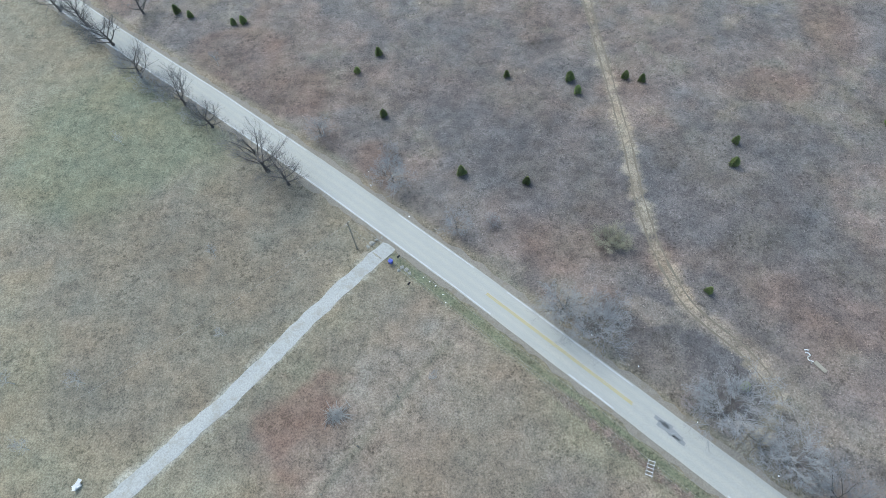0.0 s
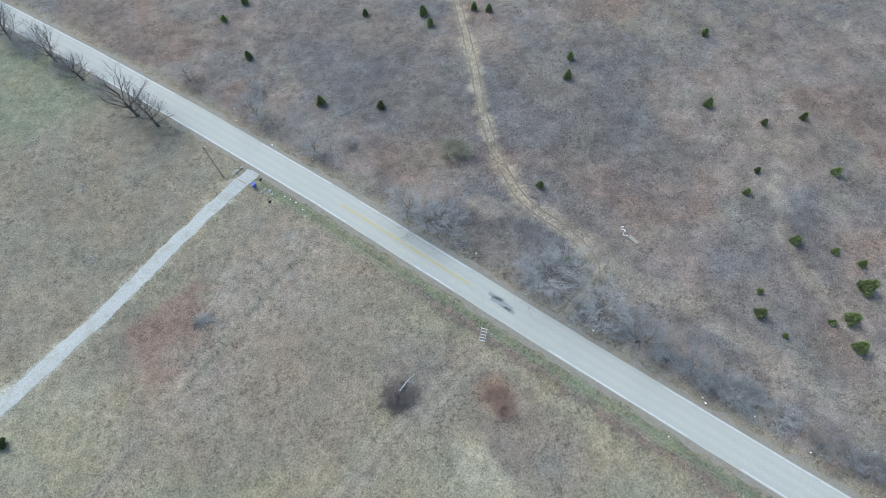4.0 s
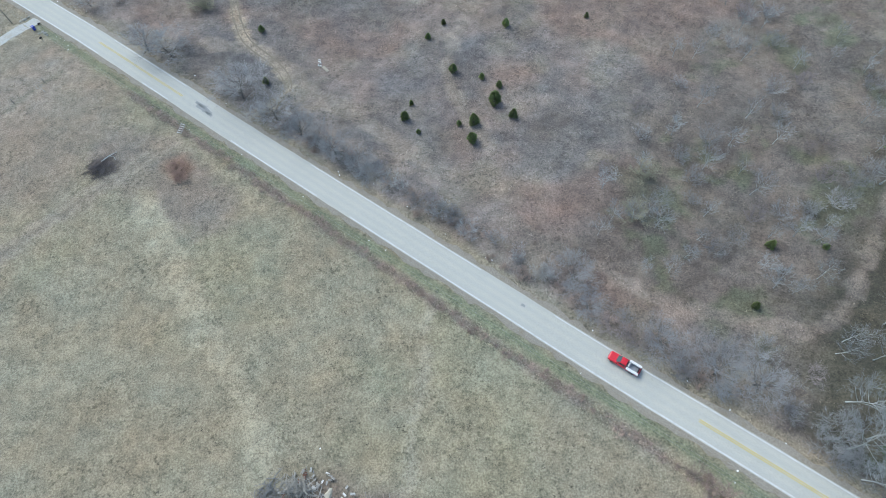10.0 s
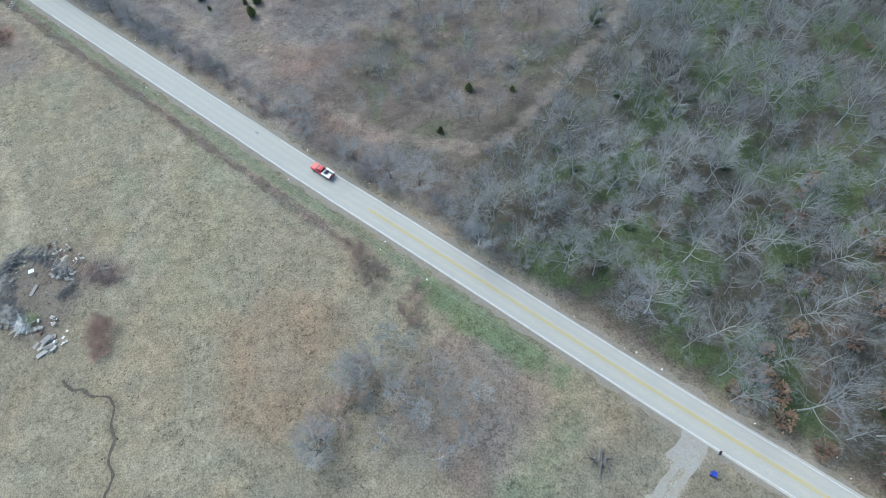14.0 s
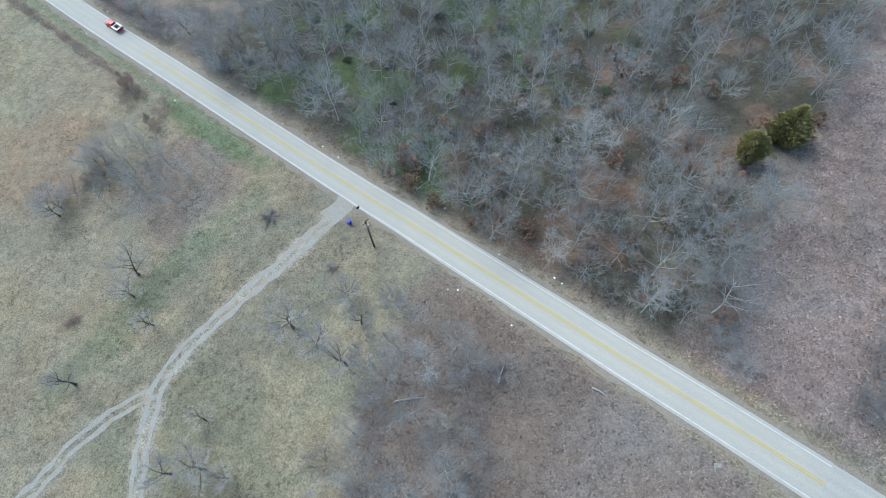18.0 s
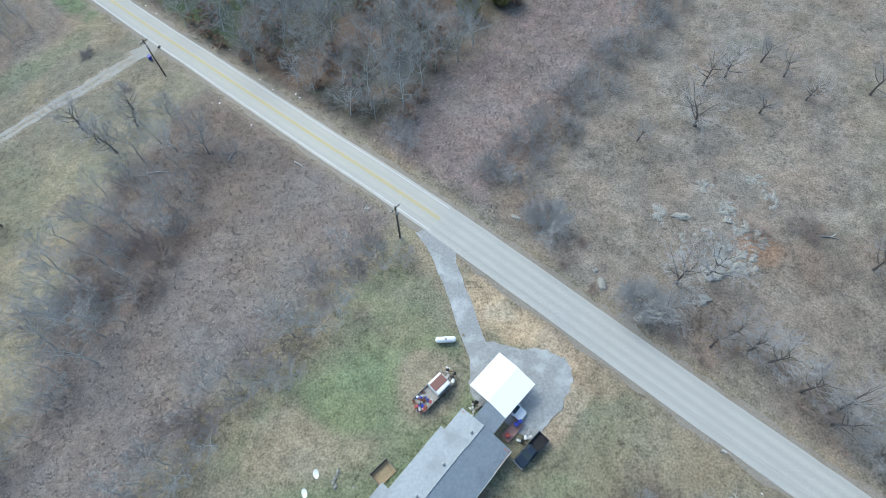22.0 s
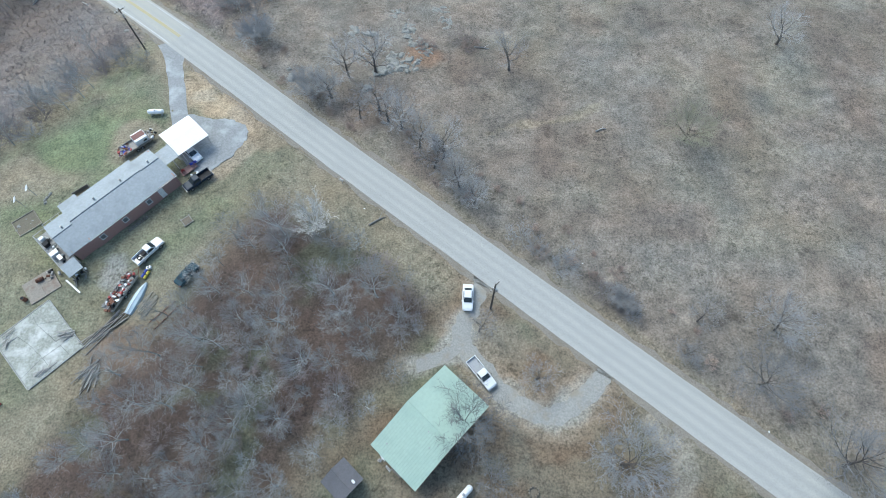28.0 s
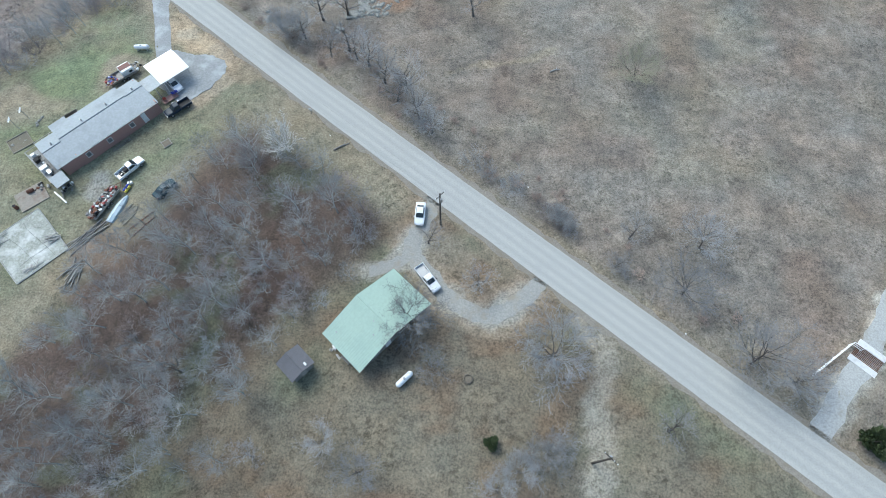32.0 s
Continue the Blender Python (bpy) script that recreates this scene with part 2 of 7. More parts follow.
M_DARKTWIG = paint("dark_oak_twigs", (0.14, 0.13, 0.125), 0.9, vary=0.15, scale=0.7, dirt=(0.2, 0.19, 0.18), grime=0.5, rand=0.2)
M_PURPLETWIG = paint("purplish_twigs", (0.23, 0.195, 0.19), 0.9, vary=0.12, scale=0.7, dirt=(0.2, 0.16, 0.15), grime=0.6, rand=0.3)
M_OLIVE = paint("olive_twigs", (0.29, 0.27, 0.19), 0.9, vary=0.12, scale=0.7, dirt=(0.2, 0.19, 0.1), grime=0.4)
M_REDTWIG = paint("rusty_twigs", (0.33, 0.215, 0.17), 0.9, vary=0.15, scale=0.7, dirt=(0.15, 0.08, 0.06), grime=0.6, rand=0.2)
M_WHITEBARK = paint("pale_bark", (0.72, 0.69, 0.65), 0.85, vary=0.1, scale=1.5, grime=0.2)
M_CEDAR = paint("cedar_green", (0.29, 0.34, 0.13), 0.85, vary=0.25, scale=1.5, dirt=(0.08, 0.07, 0.03), grime=0.5, rand=0.4)
M_OLIVELEAF = paint("yellowish_cedar", (0.38, 0.34, 0.14), 0.85, vary=0.25, scale=1.0, dirt=(0.15, 0.16, 0.05), grime=0.6)
M_LEAF = paint("glossy_evergreen", (0.085, 0.12, 0.05), 0.6, vary=0.25, scale=2, dirt=(0.09, 0.1, 0.04), grime=0.4, rand=0.3)
M_RUSTLEAF = paint("rust_leaves", (0.36, 0.23, 0.16), 0.9, vary=0.2, scale=2, grime=0.4, rand=0.3)
M_GRAVEL = paint("pale_gravel", (0.46, 0.455, 0.43), 0.95, vary=0.16, scale=0.45, dirt=(0.31, 0.285, 0.235), grime=0.8, bump=0.5)
M_TWIN = paint("worn_gravel", (0.36, 0.35, 0.32), 0.95, vary=0.16, scale=0.5, dirt=(0.3, 0.255, 0.19), grime=0.95, bump=0.5)
M_SHOULDER = paint("gritty_shoulder", (0.29, 0.26, 0.215), 0.95, vary=0.2, scale=0.6, dirt=(0.2, 0.165, 0.12), grime=0.8, bump=0.5)
M_ROCK = paint("lichen_limestone", (0.38, 0.37, 0.33), 0.95, vary=0.3, scale=0.9, dirt=(0.17, 0.165, 0.135), grime=1.0, bump=0.8)
M_CONCRETE = paint("stained_concrete", (0.46, 0.455, 0.43), 0.9, vary=0.1, scale=0.5, dirt=(0.2, 0.19, 0.17), grime=0.75, bump=0.2)
M_SLAB = paint("weathered_slab", (0.4, 0.405, 0.35), 0.9, vary=0.2, scale=0.4, dirt=(0.66, 0.66, 0.63), grime=1.0, bump=0.2)
M_PAD = paint("patched_asphalt", (0.33, 0.335, 0.33), 0.9, vary=0.15, scale=0.35, dirt=(0.46, 0.47, 0.47), grime=1.0, bump=0.3)
M_OLDPAD = paint("brown_stained_concrete", (0.33, 0.29, 0.24), 0.9, vary=0.15, scale=0.8, dirt=(0.2, 0.13, 0.09), grime=0.8, bump=0.2)
M_FADEDRED = paint("rusty_red_sheet", (0.24, 0.12, 0.1), 0.8, vary=0.12, scale=1.5, dirt=(0.17, 0.09, 0.07), grime=0.5)
M_WHITE = paint("white_enamel", (0.8, 0.8, 0.79), 0.35, vary=0.04, scale=1.0, dirt=(0.55, 0.54, 0.5), grime=0.3)
M_CARWHITE = paint("white_car_paint", (0.78, 0.79, 0.8), 0.25, vary=0.02, scale=1.0, dirt=(0.6, 0.6, 0.58), grime=0.25)
M_CARDARK = paint("charcoal_car_paint", (0.028, 0.04, 0.06), 0.3, vary=0.05, scale=1.0, dirt=(0.02, 0.027, 0.04), grime=0.3)
M_CARRED = paint("red_car_paint", (0.55, 0.02, 0.035), 0.3, vary=0.05, scale=1.0, dirt=(0.3, 0.05, 0.05), grime=0.2)
M_CARBLUE = paint("faded_blue_paint", (0.02, 0.055, 0.075), 0.4, vary=0.1, scale=1.0, dirt=(0.04, 0.06, 0.07), grime=0.4)
for soft_paint in (M_CARDARK, M_CARBLUE):
    soft_paint.node_tree.nodes["Principled BSDF"].inputs["Specular IOR Level"].default_value = 0.12
M_GLASS = paint("tinted_glass", (0.03, 0.04, 0.045), 0.08, vary=0.0, scale=1.0, grime=0.05)
M_PANE = paint("dusty_window_glass", (0.15, 0.155, 0.16), 0.25, vary=0.05, scale=1.0, dirt=(0.22, 0.22, 0.21), grime=0.3)
M_TYRE = paint("tyre_rubber", (0.025, 0.025, 0.025), 0.9, vary=0.1, scale=3, grime=0.3)
M_STEEL = paint("dull_steel", (0.42, 0.42, 0.42), 0.45, 0.7, vary=0.1, scale=2, grime=0.3)
M_BLACK = paint("black_plastic", (0.03, 0.03, 0.032), 0.6, vary=0.1, scale=2, grime=0.3)
M_BLACK.node_tree.nodes["Principled BSDF"].inputs["Specular IOR Level"].default_value = 0.12
M_ROOFLIGHT = paint("aged_metal_roofing", (0.235, 0.27, 0.3), 0.45, 0.12, vary=0.1, scale=0.3, dirt=(0.15, 0.17, 0.19), grime=0.9)
M_GREENROOF = paint("sage_green_metal_roofing", (0.4, 0.51, 0.42), 0.5, 0.0, vary=0.06, scale=0.3, dirt=(0.32, 0.42, 0.35), grime=0.7)
M_SHINGLE = paint("grey_shingles", (0.15, 0.145, 0.155), 0.9, vary=0.15, scale=0.8, dirt=(0.1, 0.095, 0.095), grime=0.6, bump=0.3)
M_PINKWALL = paint("faded_rose_siding", (0.34, 0.2, 0.17), 0.7, vary=0.08, scale=0.8, dirt=(0.25, 0.2, 0.17), grime=0.4)
M_TRIM = paint("white_trim", (0.68, 0.67, 0.65), 0.6, vary=0.06, scale=1.5, grime=0.25)
M_GREYWALL = paint("weathered_board_siding", (0.25, 0.235, 0.215), 0.8, vary=0.1, scale=0.8, grime=0.4)
M_CANVAS = paint("white_carport_sheeting", (0.86, 0.85, 0.85), 0.5, vary=0.02, scale=0.5, dirt=(0.75, 0.74, 0.74), grime=0.3)
M_WOOD = paint("weathered_grey_timber", (0.3, 0.28, 0.25), 0.85, vary=0.15, scale=1.5, dirt=(0.16, 0.14, 0.11), grime=0.5, rand=0.3)
M_DECK = paint("silvered_deck_boards", (0.38, 0.37, 0.35), 0.85, vary=0.12, scale=1.5, dirt=(0.22, 0.21, 0.19), grime=0.6, rand=0.2)
M_NEWWOOD = paint("sawn_planks", (0.42, 0.38, 0.3), 0.85, vary=0.15, scale=1.5, grime=0.3, rand=0.2)
M_GREYPOLE = paint("weathered_grey_pole", (0.27, 0.245, 0.2), 0.85, vary=0.2, scale=2, dirt=(0.2, 0.17, 0.14), grime=0.4)
M_POLE = paint("creosoted_pole", (0.1, 0.085, 0.07), 0.85, vary=0.2, scale=2, dirt=(0.2, 0.17, 0.14), grime=0.4)
M_RUST = paint("rusted_iron", (0.2, 0.085, 0.05), 0.85, vary=0.2, scale=2, dirt=(0.09, 0.05, 0.04), grime=0.6, rand=0.3)
M_RED = paint("weathered_red_paint", (0.42, 0.07, 0.06), 0.6, vary=0.15, scale=2, dirt=(0.2, 0.08, 0.06), grime=0.5)
M_WIRE = paint("weathered_wire", (0.3, 0.3, 0.28), 0.6, vary=0.1, scale=2, grime=0.3)
M_BLUE = paint("blue_plastic", (0.03, 0.06, 0.42), 0.45, vary=0.1, scale=2, grime=0.2)
M_YELLOW = paint("yellow_plastic", (0.6, 0.5, 0.06), 0.5, vary=0.1, scale=2, grime=0.2)
M_PALEBLUE = paint("pale_blue_fibreglass", (0.42, 0.52, 0.58), 0.4, vary=0.08, scale=1.0, dirt=(0.4, 0.41, 0.4), grime=0.4)
M_SCRAP = paint("grey_scrap", (0.37, 0.355, 0.33), 0.7, vary=0.2, scale=1.5, dirt=(0.25, 0.235, 0.22), grime=0.6, rand=0.45)
M_BRUSH = paint("dark_brushwood", (0.17, 0.14, 0.13), 0.9, vary=0.2, scale=1.0, dirt=(0.28, 0.25, 0.23), grime=0.6)
M_REED = paint("yellowish_green_reeds", (0.36, 0.4, 0.22), 0.8, vary=0.2, scale=2, dirt=(0.2, 0.22, 0.1), grime=0.4)
M_SAND = paint("dry_sand", (0.42, 0.33, 0.2), 0.95, vary=0.2, scale=1.5, grime=0.4, bump=0.4)
M_BEDSOIL = paint("dry_garden_soil", (0.23, 0.2, 0.145), 0.95, vary=0.25, scale=1.5, dirt=(0.14, 0.14, 0.08), grime=0.6, bump=0.4)
M_MUD = paint("wet_mud", (0.07, 0.06, 0.045), 0.7, vary=0.2, scale=1.5, dirt=(0.14, 0.115, 0.08), grime=0.7, bump=0.4)
M_SOIL = paint("bare_soil", (0.22, 0.185, 0.14), 0.95, vary=0.2, scale=1.5, grime=0.4, bump=0.4)
M_LINE_Y = paint("worn_yellow_line", (0.55, 0.43, 0.12), 0.8, vary=0.15, scale=1.2, dirt=(0.36, 0.34, 0.26), grime=0.6)
M_LINE_W = paint("worn_white_line", (0.6, 0.6, 0.6), 0.8, vary=0.15, scale=1.0, dirt=(0.38, 0.38, 0.37), grime=0.9)
M_PATCH = paint("dark_asphalt_patch", (0.31, 0.315, 0.315), 0.9, vary=0.2, scale=1.0, dirt=(0.3, 0.3, 0.29), grime=0.6)


def road_material(name, base, streak, tone):
    """Worn asphalt with lengthwise wheel marks; the mesh carries the distance from the centre line."""
    m, nt, bs = nodes_of(name)
    at = nt.nodes.new("ShaderNodeAttribute")
    at.attribute_name = "lane"
    wave = nt.nodes.new("ShaderNodeMath")
    wave.operation = "SINE"
    k = nt.nodes.new("ShaderNodeMath")
    k.operation = "MULTIPLY"
    k.inputs[1].default_value = 4.3
    big, fine = noise_node(nt, 0.25, 5), noise_node(nt, 6.0, 6)
    shift = nt.nodes.new("ShaderNodeMath")
    shift.operation = "ADD"
    nt.links.new(at.outputs["Fac"], k.inputs[0])
    nt.links.new(k.outputs[0], shift.inputs[0])
    nt.links.new(mix_amount(nt, big.outputs[0], 1.0), shift.inputs[1])
    nt.links.new(shift.outputs[0], wave.inputs[0])
    c = mix(nt, base, streak, mix_amount(nt, ramp(nt, wave.outputs[0], -1.0, 1.0), 0.55))
    c = mix(nt, c, tone, mix_amount(nt, ramp(nt, big.outputs[0], 0.45, 0.7), 0.6))
    c = mix(nt, c, tuple(v * 0.72 for v in base), mix_amount(nt, ramp(nt, fine.outputs[0], 0.42, 0.7), 0.55))
    nt.links.new(c, bs.inputs["Base Color"])
    bs.inputs["Roughness"].default_value = 0.9
    return m


M_ROAD = road_material("pale_worn_asphalt", (0.4, 0.392, 0.36), (0.465, 0.442, 0.375), (0.378, 0.372, 0.343))
M_ROAD_B = road_material("grey_chip_seal", (0.375, 0.37, 0.347), (0.49, 0.475, 0.43), (0.375, 0.37, 0.348))

# ---- helpers for meshes ----
def part(name, bm, material, parent=None, label=""):
    """Links a bmesh, or a pair of vertices and faces, as one mesh object under a thing."""
    me = bpy.data.meshes.new(name)
    if isinstance(bm, bmesh.types.BMesh):
        bm.normal_update()
        bm.to_mesh(me)
        bm.free()
    else:
        me.from_pydata([tuple(v) for v in bm[0]], [], bm[1])
        me.update()
    me.materials.append(material)
    ob = new(name, me)
    if parent is not None:
        ob.parent = parent
    if label:
        ob["label"] = label
    return ob


def thing(name, x, y, turn=0.0, label="", category="", group="", lift=0.0):
    ob = new(name)
    ob.matrix_basis = pose(x, y, ground_z(x, y) + lift, 0, 0, turn)
    ob.empty_display_size = 0.5
    return tagged(ob, label, category, group)


def block(bm, x, y, z, sx, sy, sz, turn=0.0, soft=0.0, tilt=0.0):
    """A box by its middle and size, its edges rounded by soft."""
    made = bmesh.ops.create_cube(bm, size=1, matrix=pose(x, y, z, tilt, 0, turn) @ Matrix.Diagonal((sx, sy, sz, 1)))
    if soft:
        edges = list({e for v in made["verts"] for e in v.link_edges})
        bmesh.ops.bevel(bm, geom=edges, offset=soft, segments=1, affect="EDGES")
    return bm


def boxes(*rows):
    bm = bmesh.new()
    for row in rows:
        block(bm, *row)
    return bm


def rod(bm, a, b, r, r2=None, sides=8):
    a, b = Vector(a), Vector(b)
    m = Matrix.Translation((a + b) / 2) @ (b - a).to_track_quat("Z", "Y").to_matrix().to_4x4()
    bmesh.ops.create_cone(bm, cap_ends=True, segments=sides, radius1=r, radius2=r if r2 is None else r2, depth=(b - a).length, matrix=m)
    return bm


def rods(*rows):
    bm = bmesh.new()
    for row in rows:
        rod(bm, *row)
    return bm


def prism(bm, outline, z0, z1):
    """An upright solid on a flat outline."""
    lo = [bm.verts.new((x, y, z0)) for x, y in outline]
    hi = [bm.verts.new((x, y, z1)) for x, y in outline]
    bm.faces.new(hi)
    bm.faces.new(lo[::-1])
    for k in range(len(lo)):
        bm.faces.new((lo[k - 1], lo[k], hi[k], hi[k - 1]))
    return bm


def slab_of(bm, quad, thick):
    """A sheet with thickness through four corners, in order."""
    top = [bm.verts.new(q) for q in quad]
    low = [bm.verts.new((q[0], q[1], q[2] - thick)) for q in quad]
    bm.faces.new(top)
    bm.faces.new(low[::-1])
    for k in range(4):
        bm.faces.new((low[k - 1], low[k], top[k], top[k - 1]))
    return bm


# ---- what covers the ground ----
def blob(s, n, cs, cn, rs, rn, seed, rag=0.5):
    d = np.hypot((s - cs) / rs, (n - cn) / rn) + rag * (fnoise(s, n, max(3.0, min(rs, rn) * 0.9), seed) - 0.5) * 2
    return smooth((1.15 - d) / 0.5)


def cover(x, y):
    """Base colour of soil and low plants at each point."""
    s, n = to_sn(x, y)
    off = n - road_mid(s)
    w1, w2, w3, w4 = fnoise(x, y, 22, 11), fnoise(x, y, 7, 21), fnoise(x, y, 60, 31), fnoise(x, y, 3.2, 41)
    col = np.zeros(np.shape(s) + (3,))

    def lay(rgb, mask):
        nonlocal col
        mask = np.clip(mask, 0, 1)[..., None]
        col = col * (1 - mask) + np.array(rgb) * mask

    warp = 6 * (w1 - 0.5)
    lay((0.24, 0.207, 0.143), np.ones(np.shape(s)))
    lay((0.232, 0.207, 0.138), smooth((w1 - 0.5) * 5))
    lay((0.215, 0.192, 0.14), smooth((w3 - 0.5) * 5) * 0.7)
    up = smooth((off - 3.5 + warp * 0.2) / 3)
    # weeds and brush above the road
    lay((0.185, 0.148, 0.128), up)
    lay((0.148, 0.13, 0.12), up * smooth((w1 - 0.47) * 7) * smooth((200 - s) / 30))
    lay((0.195, 0.168, 0.135), up * smooth((w2 - 0.55) * 6) * 0.8)
    lay((0.165, 0.115, 0.092), up * smooth((vnoise(x, y, 17, 77) - 0.62) * 6) * 0.7)
    for cs, cn, rs, rn in ((-20, 62, 26, 16), (5, 78, 30, 14), (-45, 60, 16, 10), (15, 50, 14, 10), (52, 62, 12, 18), (-62, 75, 20, 14)):
        lay((0.128, 0.113, 0.108), blob(s, n, cs, cn, rs, rn, 50 + int(cs)) * 0.85)
    # grazed slope beyond the woods
    late = up * smooth((s - 276) / 8)
    lay((0.205, 0.175, 0.143), late)
    lay((0.225, 0.195, 0.15), late * smooth((w1 - 0.5) * 5))
    lay((0.15, 0.13, 0.11), late * smooth((w2 - 0.6) * 8) * 0.45)
    lay((0.16, 0.115, 0.088), late * smooth((vnoise(x, y, 11, 88) - 0.66) * 6) * 0.5)
    # scrubby edge before the woods
    scrub = up * smooth((s - 92 + 2.5 * warp) / 16) * smooth((off - 13 + warp) / 7) * smooth((150 - s) / 8)
    lay((0.125, 0.104, 0.088), scrub * 0.85)
    lay((0.1, 0.105, 0.066), scrub * smooth((w2 - 0.55) * 7) * 0.8)
    # woodland floor
    wood = smooth((s - 134 + warp) / 10) * smooth((257 - s + warp) / 5) * smooth((off - 4) / 4)
    lay((0.066, 0.06, 0.044), wood)
    lay((0.064, 0.092, 0.034), wood * smooth((w2 - 0.45) * 7) * 0.95 * smooth((s - 146) / 10) * smooth((228 - s) / 30))
    lay((0.135, 0.092, 0.066), wood * smooth((vnoise(x, y, 6, 66) - 0.6) * 6) * smooth((s - 190) / 30))
    # rough weeds between woods and slope
    weed = smooth((s - 255 + warp * 0.5) / 4) * smooth((279 - s + warp * 0.4) / 4) * smooth((off - 5) / 4)
    lay((0.225, 0.178, 0.162), weed)
    lay((0.15, 0.122, 0.113), weed * smooth((w4 - 0.5) * 8) * 0.5)
    # below the road
    low = smooth((-off - 3.2) / 2)
    lay((0.185, 0.157, 0.12), low * blob(s, n, -66, -2, 38, 30, 3) * 0.85)
    lay((0.2, 0.155, 0.125), low * blob(s, n, -14, 2, 22, 24, 33) * 0.6)
    lay((0.195, 0.125, 0.095), low * blob(s, n, -26, -4, 12, 9, 4, 0.8) * 0.85)
    lay((0.24, 0.205, 0.17), low * blob(s, n, -20, 6, 9, 20, 5) * 0.55)
    lay((0.165, 0.172, 0.112), low * blob(s, n, -105, 12, 24, 26, 6) * 0.8)
    lay((0.23, 0.17, 0.115), low * blob(s, n, 132, -2, 14, 13, 7) * 0.8)
    lay((0.19, 0.155, 0.128), low * blob(s, n, 22, 14, 20, 8, 8) * 0.8)
    lay((0.21, 0.135, 0.095), blob(x, y, 28.2, -0.8, 3.6, 3.2, 34, 0.4) * 0.8)
    lay((0.185, 0.15, 0.125), low * blob(s, n, 163, 10, 13, 16, 9) * 0.9)
    lay((0.12, 0.155, 0.08), low * blob(s, n, 160, 21.5, 16, 3.2, 12) * 0.9)
    lay((0.14, 0.152, 0.094), low * blob(s, n, 178, -8, 4, 26, 13) * 0.7)
    lay((0.178, 0.162, 0.12), low * blob(s, n, 195, 2, 14, 30, 14) * 0.9)
    lay((0.165, 0.16, 0.108), low * blob(s, n, 203, -22, 20, 16, 15) * 0.8)
    edge = np.interp(n, [-40, -32, -25, -9, 16], [249, 242, 233, 221, 214])
    brown = low * smooth((s - edge + warp) / 5) * smooth((271 - s + warp) / 5)
    lay((0.185, 0.158, 0.142), brown)
    lay((0.14, 0.115, 0.1), brown * smooth((w4 - 0.5) * 8) * 0.5)
    lay((0.15, 0.118, 0.098), low * smooth((s - edge + warp) / 5) * smooth((250 - s + warp) / 5) * 0.8)
    yard = low * smooth((s - 270 + warp * 0.6) / 6) * smooth((318 - s + warp) / 8)
    lay((0.198, 0.188, 0.124), yard)
    lay((0.16, 0.195, 0.1), yard * blob(s, n, 288, -6, 13, 15, 61) * 0.8)
    lay((0.175, 0.19, 0.105), yard * smooth((w2 - 0.52) * 6) * 0.6)
    lay((0.25, 0.215, 0.15), yard * smooth((vnoise(x, y, 9, 55) - 0.6) * 6))
    copse = low * smooth((s + 0.14 * n - 313 + warp) / 6) * smooth((356 - s + warp) / 8) * smooth((14 - n + warp) / 6)
    lay((0.105, 0.074, 0.058), copse)
    lay((0.12, 0.13, 0.08), copse * smooth((w2 - 0.56) * 7) * 0.7)
    late = low * smooth((s - 345 + warp) / 10)
    lay((0.165, 0.14, 0.1), late)
    lay((0.17, 0.115, 0.072), late * smooth((w2 - 0.48) * 6) * 0.7)
    lay((0.15, 0.155, 0.098), late * smooth((w1 - 0.5) * 6) * 0.8)
    # tracks worn into the ground
    for line, wide, rgb, amount in ((TRACK_HILL, 1.6, (0.285, 0.235, 0.175), 1.0), (TRACK_WOOD, 1.7, (0.205, 0.168, 0.142), 0.7), (PATH_TAN, 2.8, (0.305, 0.262, 0.182), 0.85), (FURROW, 2.6, (0.28, 0.235, 0.18), 0.7), (FURROW, 0.6, (0.165, 0.135, 0.105), 0.7), (FURROW_B, 2.2, (0.25, 0.21, 0.165), 0.75), (FURROW_B, 0.6, (0.15, 0.135, 0.1), 0.7), (BROW, 2.4, (0.225, 0.185, 0.148), 0.6), (BROW_B, 2.0, (0.235, 0.195, 0.158), 0.7),
                                    (PATH_THIN, 1.0, (0.29, 0.255, 0.185), 0.9), (DRIVE_GRAVEL, 3.6, (0.235, 0.205, 0.145), 0.7),
                                    (DRIVE_TWIN, 2.4, (0.24, 0.215, 0.165), 0.8), (DRIVE_TWIN, 1.5, (0.31, 0.29, 0.245), 0.85), (DRIVE_BRANCH, 2.2, (0.235, 0.215, 0.17), 0.75), (DRIVE_HOME, 3.4, (0.24, 0.2, 0.14), 0.8),
                                    (DRIVE_LOOP, 4.2, (0.25, 0.2, 0.145), 0.85), (DRIVE_FAR, 2.2, (0.3, 0.265, 0.21), 0.85), (DRIVE_GATE, 4.0, (0.22, 0.18, 0.13), 0.6), (DRIVE_LOOP, 2.1, (0.33, 0.31, 0.265), 0.9), (DRIVE_SPUR, 2.0, (0.33, 0.31, 0.265), 0.85), (DRIVE_GATE, 2.3, (0.36, 0.34, 0.29), 0.85), (DRIVE_GRAVEL, 1.9, (0.37, 0.35, 0.29), 0.85), (GULLY, 0.9, (0.27, 0.225, 0.16), 0.8)):
        lay(rgb, smooth((wide + 2.0 * (w4 - 0.5) * min(wide, 1.6) - near_line(x, y, line)) / (0.45 * wide)) * amount)
    lay((0.15, 0.118, 0.095), blob(x, y, 58.5, -70.5, 8.5, 10.5, 23, 0.3) * 0.85)
    lay((0.16, 0.125, 0.1), blob(x, y, 68.5, -68.0, 6.0, 3.5, 24, 0.3) * 0.8)
    lay((0.29, 0.285, 0.26), blob(x, y, 228.8, -206.4, 2.3, 3.4, 25, 0.35) * 0.85)
    lay((0.36, 0.35, 0.32), blob(x, y, -13.7, -24.9, 2.4, 2.4, 26, 0.3) * 0.85)
